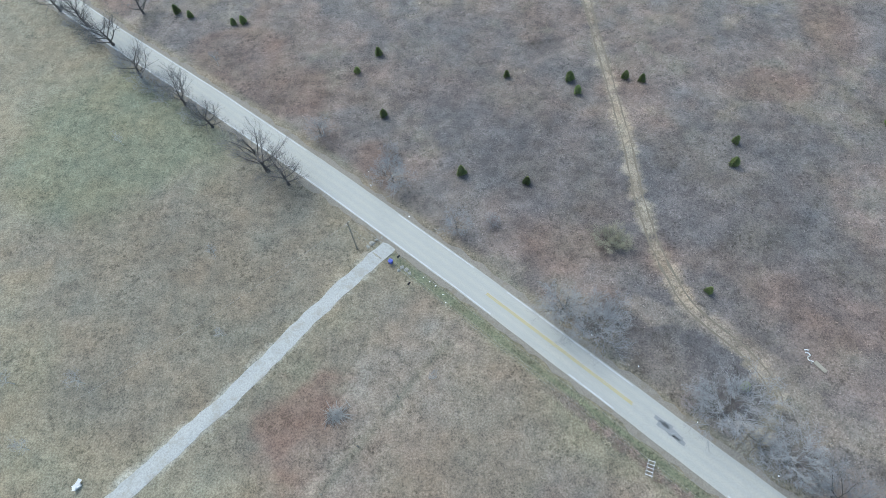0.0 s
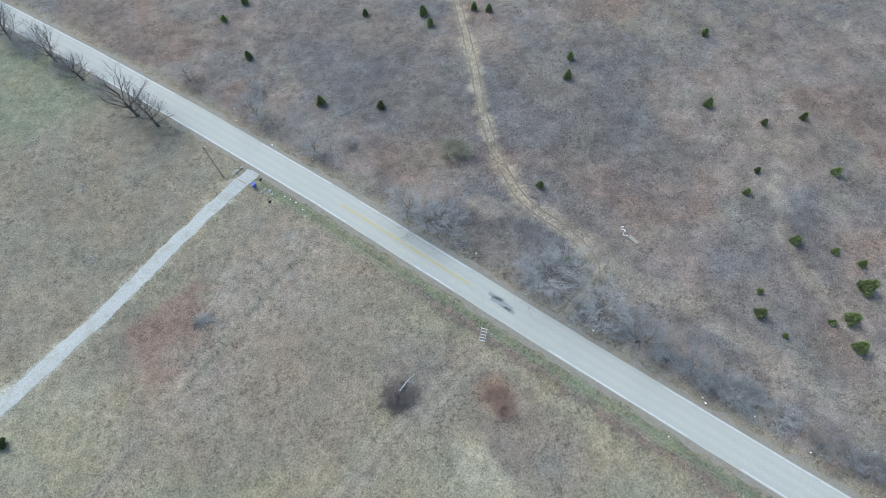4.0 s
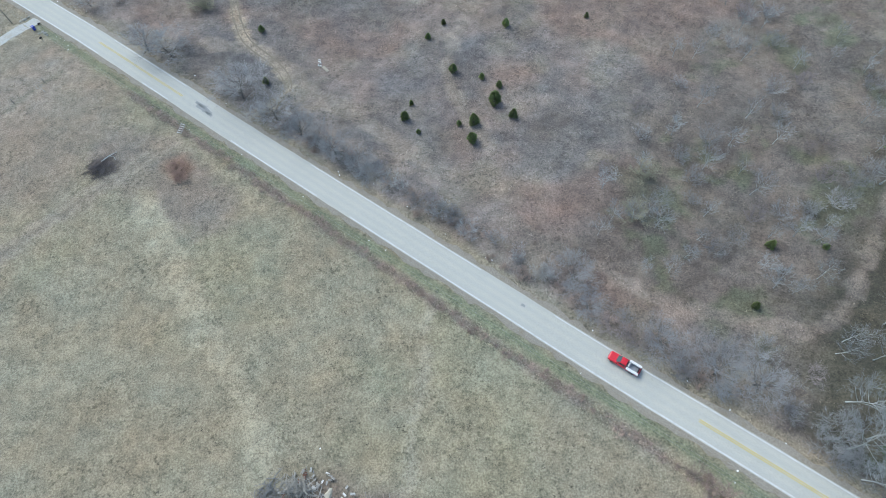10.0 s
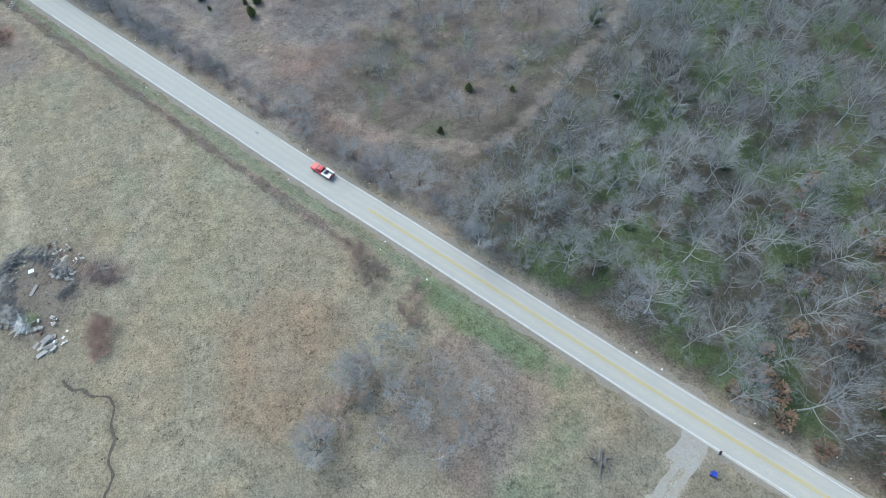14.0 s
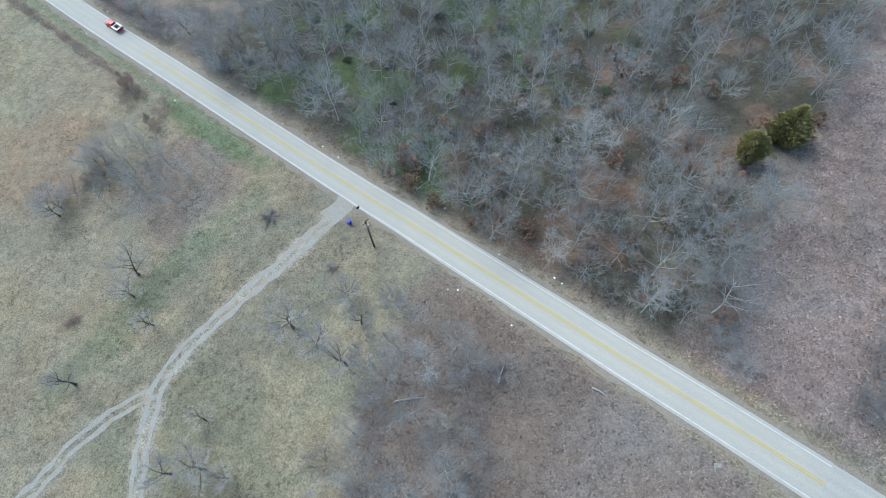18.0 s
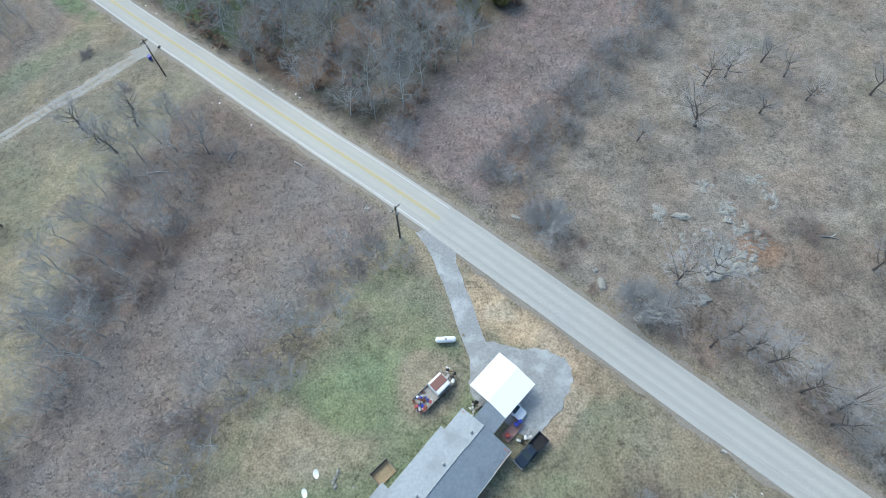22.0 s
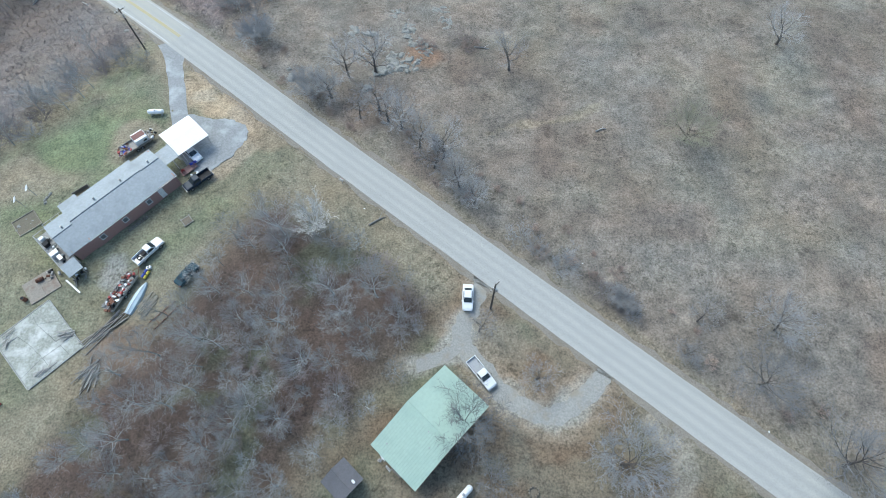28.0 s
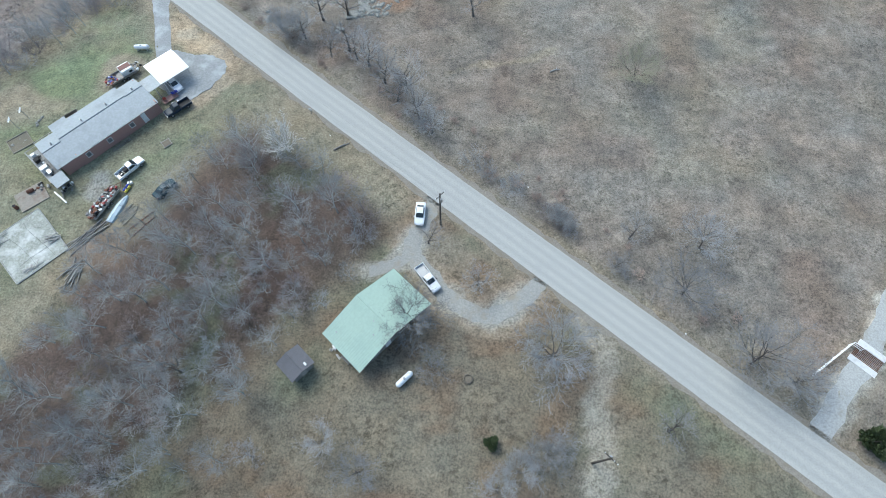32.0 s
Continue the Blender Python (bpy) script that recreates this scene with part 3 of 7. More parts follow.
    lay((0.165, 0.115, 0.085), blob(x, y, 232.5, -217.5, 5.0, 4.0, 27, 0.4) * 0.8)
    lay((0.42, 0.315, 0.205), blob(x, y, 234.2, -168.6, 3.6, 5.2, 17, 0.3) * 0.95)
    lay((0.4, 0.305, 0.2), blob(x, y, 239.0, -173.6, 4.8, 3.4, 29, 0.3) * 0.95)
    lay((0.38, 0.295, 0.2), blob(x, y, 244.5, -177.6, 4.0, 2.4, 35, 0.3) * 0.9)
    lay((0.4, 0.33, 0.24), blob(x, y, 236.2, -170.9, 2.4, 1.6, 30, 0.5) * 0.8)
    lay((0.34, 0.275, 0.195), smooth((1.9 + 2.4 * (w4 - 0.5) - near_line(x, y, PAD_EDGE)) / 1.0) * 0.9)
    lay((0.25, 0.2, 0.135), blob(x, y, 249.5, -180.5, 4.5, 3.5, 18, 0.3) * 0.9)
    lay((0.22, 0.13, 0.08), blob(x, y, 275.0, -162.0, 4.5, 3.0, 28, 0.45) * 0.8)
    lay((0.24, 0.195, 0.14), blob(x, y, 286.5, -217.5, 4.5, 4.5, 19, 0.3) * 0.8)
    lay((0.16, 0.135, 0.09), smooth((1.1 + 1.4 * (w4 - 0.5) - near_line(x, y, CREEK)) / 0.8) * 0.75)
    # verges
    lay((0.2, 0.165, 0.125), smooth((1.4 + 1.6 * (w4 - 0.5) - np.abs(np.abs(off) - 3.2)) / 1.2) * 0.7)
    lay((0.135, 0.155, 0.09), smooth((1.6 + (w4 - 0.5) - np.abs(off + 5.0)) / 1.2) * smooth((170 - s) / 10) * smooth((s + 45) / 10) * 0.75)
    lay((0.19, 0.15, 0.122), smooth((1.3 + 2.2 * (w4 - 0.5) - np.abs(off + 6.1 + 0.015 * s)) / 1.2) * smooth((135 - s) / 10) * smooth((s + 8) / 10) * 0.9)
    w5, hue, shade = fnoise(x, y, 1.7, 45), fnoise(x, y, 6, 91)[..., None] - 0.5, fnoise(x, y, 11, 95) - 0.5
    rough = np.where(up > 0.5, 1.15, 0.5)
    tone = 1 + rough * (0.6 * (w4 - 0.5) + 0.45 * (w5 - 0.5) + 0.4 * shade)
    return col * np.clip(tone, 0.5, 1.5)[..., None] * (1 + hue * np.array((0.18, -0.02, -0.16)))


def colour_layer(me, rgb):
    layer = me.color_attributes.new("cover", "FLOAT_COLOR", "POINT")
    layer.data.foreach_set("color", np.concatenate([rgb, np.ones((len(rgb), 1))], 1).astype(np.float32).ravel())


def grid_sheet(name, ss, nn, z_of, material):
    a, b = np.meshgrid(ss, nn, indexing="ij")
    x, y = to_xy(a.ravel(), b.ravel())
    z = z_of(x, y)
    k = np.arange(len(ss) * len(nn)).reshape(len(ss), len(nn))
    quads = np.stack([k[:-1, :-1], k[1:, :-1], k[1:, 1:], k[:-1, 1:]], -1).reshape(-1, 4)
    me = bpy.data.meshes.new(name)
    me.vertices.add(len(x))
    me.vertices.foreach_set("co", np.stack([x, y, z], 1).astype(np.float32).ravel())
    me.loops.add(quads.size)
    me.loops.foreach_set("vertex_index", quads.ravel().astype(np.int32))
    me.polygons.add(len(quads))
    me.polygons.foreach_set("loop_start", np.arange(0, quads.size, 4, dtype=np.int32))
    me.update(calc_edges=True)
    me.materials.append(material)
    colour_layer(me, cover(x, y))
    me.polygons.foreach_set("use_smooth", np.ones(len(quads), bool))
    return new(name, me)


outer = np.array([240, 420, 800, 1600, 3000])
ground = grid_sheet("ground", np.concatenate([-150 - outer[::-1], np.arange(-150, 445, 0.95), 445 + outer]), np.concatenate([-62 - outer[::-1], np.arange(-62, 150, 0.95), 150 + outer]), lambda x, y: height(to_sn(x, y)[0]) + relief(x, y), M_GROUND)
tagged(ground, "dry winter pasture, weeds and leaf litter", "ground", kind="structure")


def ribbon(name, line, half, material, lift, rag=0.0, seed=1, label="", category="road", thick=0.06, parent=None):
    """A strip laid along a line on the ground, its edges uneven by rag, with a real edge."""
    pts = np.array(line)
    d = np.gradient(pts, axis=0)
    side = np.stack([-d[:, 1], d[:, 0]], 1) / np.linalg.norm(d, axis=1)[:, None]
    rs = np.random.RandomState(seed)
    cols = [-1, -0.55, 0, 0.55, 1]
    vs, lane = [], []
    for i, p in enumerate(pts):
        h = half[i] if np.ndim(half) else half
        for c in cols:
            q = p + side[i] * h * c + (side[i] * rs.uniform(-rag, rag) if abs(c) == 1 else 0)
            vs.append((q[0], q[1], ground_z(q[0], q[1]) + lift))
            lane.append(c * h)
    m = len(cols)
    fs = [(i * m + j, i * m + j + 1, (i + 1) * m + j + 1, (i + 1) * m + j) for i in range(len(pts) - 1) for j in range(m - 1)]
    n0 = len(vs)
    vs += [(x, y, z - thick - lift) for x, y, z in vs]
    for i in range(len(pts) - 1):
        for a, b in ((i * m, (i + 1) * m), ((i + 1) * m + m - 1, i * m + m - 1)):
            fs.append((a, b, b + n0, a + n0))
    for a in (0, (len(pts) - 1) * m):
        for j in range(m - 1):
            fs.append((a + j, a + j + 1, a + j + 1 + n0, a + j + n0))
    ob = part(name, (vs, fs), material, parent)
    at = ob.data.attributes.new("lane", "FLOAT", "POINT")
    at.data.foreach_set("value", np.array(lane + lane, np.float32))
    return tagged(ob, label, category, kind="structure") if parent is None else ob


def along(s0, s1, off=0.0, step=3.0):
    ss = np.linspace(s0, s1, max(2, int(round((s1 - s0) / step)) + 1))
    return [to_xy(s, road_mid(s) + off) for s in ss], ss


SEAM = 274.5
for name, s0, s1, material, label in (("road", -330, SEAM, M_ROAD, "pale worn asphalt country road with faint markings"), ("road", SEAM, 560, M_ROAD_B, "grey chip-sealed road with pale wheel tracks")):
    line, ss = along(s0, s1, step=2.4)
    ribbon(name, line, road_half(ss), material, 0.07 if s1 == SEAM else 0.062, 0.04, 2, label, "road", 0.12)
for off, half, s0, s1, lift in ((3.0, 0.75, -330, 560, 0.035), (-3.0, 0.7, -330, 560, 0.035)):
    line, ss = along(s0, s1, off, 1.6)
    ribbon("shoulder", line, half, M_SHOULDER, lift, 0.45, 7, "gritty gravel shoulder beside the road", "road shoulder", 0.03)
# centre and edge lines, worn away in places
for off, s0, s1, half, material, keep in ((0.16, 128, SEAM, 0.075, M_LINE_Y, 0.98), (-0.16, 128, SEAM, 0.075, M_LINE_Y, 0.98), (0.14, -20, 9, 0.06, M_LINE_Y, 1.0), (-0.14, -20, 9, 0.06, M_LINE_Y, 1.0), (2.48, -330, SEAM, 0.075, M_LINE_W, 0.85), (-2.5, -330, SEAM, 0.09, M_LINE_W, 0.9)):
    rs = random.Random(int(s0 + off * 100))
    s = s0
    while s < s1:
        e = min(s1, s + rs.uniform(6, 26))
        if rs.random() < keep and e - s > 3:
            line, ss = along(s, e, off, 2.4)
            ribbon("road_line", line, half, material, 0.085, 0.012, 3, "worn painted line on the asphalt", "road marking", 0.02)
        s = e
for s, off, ln, half in ((12.6, 0.55, 2.6, 0.28), (13.4, 0.15, 4.2, 0.5), (15.6, -0.15, 2.6, 0.3), (14.0, 0.75, 1.6, 0.25), (95.5, 1.0, 0.8, 0.2)):
    line, ss = along(s, s + ln, off, 0.5)
    ribbon("asphalt_patch", line, half, M_PATCH, 0.095, 0.12, int(s) + 90, "dark repair patch on the asphalt", "road patch", 0.02)

for name, line, half, material, rag, label in (
        ("driveway", DRIVE_GRAVEL, 1.4, M_GRAVEL, 0.2, "pale gravel driveway leading off the road"),
        ("driveway", DRIVE_HOME, 1.5, M_PAD, 0.12, "grey asphalt driveway with a cracked edge"),
        ("driveway", DRIVE_LOOP, 1.25, M_TWIN, 0.3, "gravel driveway looping past the green house"),
        ("driveway", DRIVE_SPUR, 0.9, M_TWIN, 0.35, "gravel spur beside the green-roofed house"),
        ("driveway", DRIVE_GATE, 1.45, M_GRAVEL, 0.3, "pale gravel driveway leading to a cattle guard")):
    ribbon(name, line, half, material, 0.035, rag, 11, label, "driveway", 0.03)


def offset_line(line, off):
    pts = np.array(line)
    d = np.gradient(pts, axis=0)
    side = np.stack([-d[:, 1], d[:, 0]], 1) / np.linalg.norm(d, axis=1)[:, None]
    return [tuple(q) for q in pts + side * off]


for line, off, half in ((DRIVE_TWIN, 0.85, 0.5), (DRIVE_TWIN, -0.85, 0.5), (DRIVE_BRANCH, 0.8, 0.35), (DRIVE_BRANCH, -0.8, 0.35)):
    ribbon("wheel_track", offset_line(line, off), half * 0.85, M_TWIN, 0.025, 0.3, 13, "bare gravel wheel track through the grass", "farm track", 0.02)
mouth = curve([(226.3, -156.6), (227.4, -159.6), (228.6, -163.6)])
ribbon("driveway_mouth", mouth, np.linspace(2.8, 1.5, len(mouth)), M_PAD, 0.04, 0.15, 18, "flared asphalt mouth of a driveway", "driveway", 0.03)
ribbon("driveway_mouth", curve([(167.3, -101.6), (165.0, -104.6), (162.4, -107.4)]), 2.0, M_TWIN, 0.055, 0.5, 17, "gravel mouth of a farm track at the road", "driveway")
for line, off in ((TRACK_HILL, 0.8), (TRACK_HILL, -0.8)):
    ribbon("wheel_rut", offset_line(line, off), 0.14, M_SOIL, 0.03, 0.14, 19, "bare rut of a dirt track", "farm track")
ribbon("creek_bed", CREEK, 0.2, M_MUD, 0.03, 0.2, 23, "narrow dark muddy creek bed in the pasture", "creek")
rs = random.Random(6)
rim = []
PAD = [(231.6, -177.4), (233.0, -175.8), (234.4, -175.4), (237.5, -176.4), (241.5, -176.8), (244.6, -178.2), (245.0, -180.6), (243.6, -183.8), (241.0, -186.6), (238.6, -188.4), (236.0, -186.4), (233.6, -184.6), (231.2, -182.2)]
PAD = curve(PAD + PAD[:1], 1.0)[:-1]
for (ax, ay), (bx, by) in zip(PAD, PAD[1:] + PAD[:1]):
    for k in (0, 2):
        rim.append((ax + (bx - ax) * k / 4 + rs.uniform(-0.22, 0.22), ay + (by - ay) * k / 4 + rs.uniform(-0.22, 0.22)))
pad_z = ground_z(238, -181)
bm = prism(bmesh.new(), rim[::-1], pad_z - 0.2, pad_z + 0.12)
tagged(part("parking_pad", bm, M_PAD), "cracked grey parking pad by the carport", "parking pad", kind="structure")

# ---- plants ----
class Wood:
    """Collects tapered tubes for trunks, limbs and twigs."""

    def __init__(self):
        self.v, self.f = [], []

    def tube(self, pts, radii, sides):
        start = len(self.v)
        for k, (p, r) in enumerate(zip(pts, radii)):
            d = pts[min(k + 1, len(pts) - 1)] - pts[max(k - 1, 0)]
            a = d.orthogonal().normalized()
            b = d.cross(a).normalized()
            for j in range(sides):
                t = 2 * math.pi * j / sides
                self.v.append(p + (a * math.cos(t) + b * math.sin(t)) * r)
        for k in range(len(pts) - 1):
            for j in range(sides):
                a, b = start + k * sides + j, start + k * sides + (j + 1) % sides
                self.f.append((a, b, b + sides, a + sides))

    def spike(self, p, q, r):
        """A twig, tapering to a point."""
        a = (q - p).cross(Vector((0.3, 0.2, 1))).normalized() * r
        n = len(self.v)
        self.v += [p + a, p - a, q]
        self.f.append((n, n + 1, n + 2))


def bend(rng, amount):
    return Vector((rng.uniform(-1, 1), rng.uniform(-1, 1), rng.uniform(-0.6, 0.8))) * amount


def limb_line(rng, p, d, length, segs, wander, rise):
    pts = [p]
    for _ in range(segs):
        d = (d + bend(rng, wander) + Vector((0, 0, rise))).normalized()
        pts.append(pts[-1] + d * (length / segs))
    return pts


def swing(rng, d, side, least, most):
    """A way that forks off d to one side, mostly flat."""
    flat = d.cross(Vector((0, 0, 1)))
    flat = flat.normalized() if flat.length > 0.05 else Vector((1, 0, 0))
    roll = rng.uniform(-1.0, 1.0)
    over = flat.cross(d).normalized()
    k = math.tan(radians(rng.uniform(least, most)))
    return (d + (flat * side * math.cos(roll) + over * math.sin(roll)) * k).normalized()


def on_line(line, t):
    """A place on a limb and the way it runs there, t from 0 to 1."""
    n = len(line) - 1
    i = min(n - 1, int(t * n))
    return line[i].lerp(line[i + 1], t * n - i), (line[i + 1] - line[i]).normalized()


def branching(rng, fine, line, length, r, boughs, twigs, start=0.18, slim=1.0):
    """Forks, twigs and twiglets along one limb, to alternate sides."""
    side = rng.choice((-1, 1))
    for b in range(boughs):
        t = start + (1 - start) * (b + rng.random()) / boughs
        q, out = on_line(line, t)
        side = -side
        reach = length * (0.62 - 0.34 * t) * rng.uniform(0.75, 1.3)
        sub = limb_line(rng, q, swing(rng, out, side, 24, 58), reach, 3, 0.22, 0.03)
        k = max(0.009, r * 0.5 * (1.1 - 0.6 * t))
        fine.tube(sub, [k, k * 0.75, k * 0.5, k * 0.2], 3)
        turn = side
        for w in range(twigs):
            a, way = on_line(sub, 0.15 + 0.85 * (w + rng.random()) / twigs)
            turn = -turn
            d = swing(rng, way, turn, 18, 52)
            ln = (0.3 + reach * 0.42) * rng.uniform(0.55, 1.2)
            e = a + d * ln
            fine.spike(a, e, 0.02 * slim)
            for m in (-1, 1):
                c = a.lerp(e, rng.uniform(0.25, 0.8))
                fine.spike(c, c + swing(rng, d, m, 20, 50) * ln * rng.uniform(0.4, 0.7), 0.013 * slim)


def bare_tree(seed, tall, spread, limbs, boughs, twigs, fork=0.3, thick=0.2, flat=1.0):
    """Trunk and limbs in one part, fine branches and twigs in the other."""
    rng = random.Random(seed)
    stem, fine = Wood(), Wood()
    top = tall * rng.uniform(0.62, 0.75)
    spine = limb_line(rng, Vector((0, 0, -0.15)), Vector((0, 0, 1)), top, 6, 0.14, 0.05)
    stem.tube(spine, [thick * (1.25 if k == 0 else 1 - 0.14 * k) for k in range(7)], 6)
    for k in range(limbs):
        at = fork + (1 - fork) * (k + rng.random()) / limbs
        p, _ = on_line(spine, at)
        turn = k * 2.4 + rng.uniform(-0.5, 0.5)
        d = Vector((math.cos(turn), math.sin(turn), (0.25 + 0.85 * at * rng.uniform(0.6, 1.3)) / flat)).normalized()
        length = spread * rng.uniform(0.75, 1.25) * (1.15 - 0.35 * at)
        line = limb_line(rng, p, d, length, 6, 0.27, 0.05)
        r = thick * 0.4 * (1.15 - 0.5 * at)
        stem.tube(line, [r * (1 - 0.15 * m) for m in range(7)], 4)
        branching(rng, fine, line, length, r, boughs, twigs)
    return (stem.v, stem.f), (fine.v, fine.f)


def tree_model(name, seed, tall, spread, limbs, boughs, twigs, bark, twig, label, fork=0.3, thick=0.2, category="tree"):
    stem, fine = bare_tree(seed, tall, spread, limbs, boughs, twigs, fork, thick)
    root = new(name)
    part("trunk", stem, bark, root)
    part("crown", fine, twig, root, "fine bare twigs")
    return tagged(root, label, category)


def shrub_model(name, seed, tall, wide, stems, boughs, twigs, material, label):
    """Arching stems out of one root, each with forks and twigs."""
    rng = random.Random(seed)
    w = Wood()
    for k in range(stems):
        t, lean = k * 2.4 + rng.uniform(-0.6, 0.6), rng.uniform(0.1, 1.0) ** 0.7
        root = Vector((math.cos(t), math.sin(t), 0)) * rng.uniform(0, 0.3) * wide
        root.z = -0.1
        d = Vector((math.cos(t) * lean * wide / tall, math.sin(t) * lean * wide / tall, 1)).normalized()
        length = math.hypot(tall, wide * lean) * rng.uniform(0.6, 1.0)
        line = limb_line(rng, root, d, length, 4, 0.22, -0.02)
        w.tube(line, [0.034, 0.028, 0.022, 0.015, 0.006], 3)
        branching(rng, w, line, length, 0.03, boughs, twigs, 0.3)
    root = new(name)
    part("crown", (w.v, w.f), material, root)
    return tagged(root, label, "shrub")


def spray(rng, vs, fs, at, out, size, blades):
    """A tuft of pointed leaf sprays."""
    for _ in range(blades):
        d = (out + bend(rng, 0.9)).normalized()
        a = d.orthogonal().normalized()
        a = Matrix.Rotation(rng.uniform(0, 6.3), 3, d) @ a
        n = len(vs)
        w = size * rng.uniform(0.25, 0.42)
        vs.extend([at + a * w * 0.5, at - a * w * 0.5, at + d * size * rng.uniform(0.5, 0.8) + a * w, at + d * size * rng.uniform(0.9, 1.3)])
        fs.append((n, n + 1, n + 3, n + 2))


def cedar_model(name, seed, tall, wide, tufts, material, label, blades=4, round_top=False, spread=0.16):
    rng = random.Random(seed)
    root = new(name)
    part("trunk", rods(((0, 0, -0.1), (0, 0, tall * 0.75), 0.05 * wide + 0.03, 0.02, 6)), M_DARKBARK, root)
    vs, fs = [], []
    for _ in range(tufts):
        h = rng.random() ** 1.25
        r = wide * (math.sin(math.pi * (0.12 + 0.85 * h)) if round_top else (1 - h) ** 0.55 * (0.75 + 0.25 * min(1, h * 8)))
        t = rng.uniform(0, 6.283)
        r *= (0.78 + 0.22 * math.sin(3 * t + seed)) * rng.uniform(0.55, 1.05)
        p = Vector((r * math.cos(t), r * math.sin(t), 0.12 + h * tall * 0.95))
        spray(rng, vs, fs, p * 1.0, Vector((math.cos(t), math.sin(t), 0.8)), 0.16 + spread * wide, blades)
    part("crown", (vs, fs), material, root, "dense evergreen sprays")
    return tagged(root, label, "evergreen tree")


def put(model, x, y, size=1.0, turn=None, tall=1.0):
    """A copy of a plant on the ground."""
    turn = random.uniform(0, 360) if turn is None else turn
    return copy_thing(model, pose(x, y, ground_z(x, y), random.uniform(-3, 3), random.uniform(-3, 3), turn) @ Matrix.Diagonal((size, size, size * tall, 1)))


def drop_model(root):
    for ob in (*root.children_recursive, root):
        bpy.data.objects.remove(ob)


random.seed(11)
WOODS = [tree_model("bare_tree", 100 + k, 9.5, 4.5, 11, 7, 6, M_BARK, M_TWIG, "leafless pale grey tree in the winter woods", 0.35, 0.13) for k in range(6)]
YOUNG = [tree_model("young_tree", 200 + k, 7.5, 3.0, 9, 5, 6, M_BARK, M_TWIG, "slim leafless young tree with grey twigs", 0.3, 0.09) for k in range(4)]
BROAD = [tree_model("broad_tree", 300 + k, 6.5, 4.6, 13, 8, 8, M_DARKBARK, M_HAZE, "leafless broad tree with a fine twiggy crown", 0.15, 0.17) for k in range(4)]
GNARL = [tree_model("gnarled_tree", 400 + k, 7.0, 4.1, 9, 6, 8, M_DARKBARK, M_GREYTWIG, "dark leafless tree with crooked limbs", 0.28, 0.25) for k in range(4)]
OAKS = [tree_model("old_oak", 440 + k, 8.0, 5.2, 11, 8, 9, M_DARKBARK, M_DARKTWIG, "large leafless oak with dark spreading limbs", 0.15, 0.34) for k in range(3)]
DENSE = [shrub_model("dense_shrub", 580 + k, 3.4, 3.3, 26, 8, 9, M_HAZE, "dense rounded leafless shrub beside the road") for k in range(2)]
THICKET = [shrub_model("bare_shrub", 500 + k, 3.0, 3.2, 16, 5, 6, M_HAZE, "leafless grey shrub with tangled thin stems") for k in range(4)]
BROWNISH = [shrub_model("bare_thicket", 560 + k, 2.8, 3.2, 15, 5, 6, M_PURPLETWIG, "leafless purplish-brown thicket of tangled stems") for k in range(3)]
BRIAR = [shrub_model("brown_shrub", 520 + k, 1.3, 1.9, 15, 4, 6, M_BROWNTWIG, "low brown leafless briar bush") for k in range(3)]
RUSTY = shrub_model("rusty_shrub", 540, 1.9, 2.6, 22, 5, 8, M_REDTWIG, "rust-brown leafless shrub in the pasture")
CEDARS = [cedar_model("cedar", 600 + k, 2.1, 1.05, 280, M_CEDAR, "small dark green cedar in dry weeds") for k in range(3)]
HOLLY = [cedar_model("evergreen_bush", 620 + k, 2.6, 1.8, 420, M_LEAF, "rounded dark green evergreen bush", 4, True) for k in range(2)]
LEAFY = [cedar_model("oak_sapling", 640 + k, 4.2, 2.3, 120, M_RUSTLEAF, "young oak holding dry rust-brown leaves", 3, True) for k in range(2)]

# cedars over the rough hillside
for x, y in ((-68.7, 113.9), (-64.9, 112.2), (-53.6, 109.2), (-51.4, 109.5), (-17.7, 97.2), (-22.2, 91.6), (-15.6, 78.5), (11.0, 89.2), (24.5, 87.6), (25.8, 83.8), (0.6, 62.9), (13.2, 60.4), (36.5, 87.9), (40.0, 86.8), (87.6, 74.0), (55.5, 69.5), (53.7, 64.0), (42.6, 37.1)):
    put(random.choice(CEDARS), x, y, random.uniform(0.75, 1.05))
for x, y, k in ((81.6, 53.5, 1.0), (91.3, 47.4, 0.7), (99.7, 47.8, 0.8), (119.6, 34.5, 0.6), (100.2, 33.8, 0.9), (85.6, 36.2, 0.6), (81.6, 31.4, 0.7), (86.4, 20.2, 0.95), (92.6, 17.4, 0.7), (96.1, 14.4, 0.75), (94.5, 9.9, 1.45), (97.9, 5.6, 1.0), (89.5, 4.7, 1.2), (86.3, 4.6, 0.6), (88.6, 0.0, 1.15), (74.9, 7.5, 1.0), (76.6, 11.5, 0.55), (77.7, 3.3, 0.5), (44.6, 20.9, 0.8), (169.3, -12.6, 1.7), (138.8, -30.3, 0.9), (147.9, -31.8, 0.6), (132.0, -41.4, 0.7)):
    put(random.choice(CEDARS), x, y, k)
yellowish = cedar_model("tall_cedar", 610, 6.2, 2.4, 2200, M_OLIVELEAF, "tall cedar with yellowish-olive foliage at the wood's edge", 4, True, 0.07)
put(yellowish, 234.2, -105.7, 1.15)
put(yellowish, 240.8, -102.7, 1.4)
drop_model(yellowish)
for x, y, k in ((212.1, -122.3, 0.9), (188.6, -83.0, 0.8), (205, -96, 0.7)):
    put(random.choice(CEDARS[:2]), x, y, k)
put(HOLLY[0], 343.0, -244.2, 1.25)
put(HOLLY[1], 293.1, -245.2, 0.6)
put(HOLLY[0], -48.5, -0.5, 0.55)

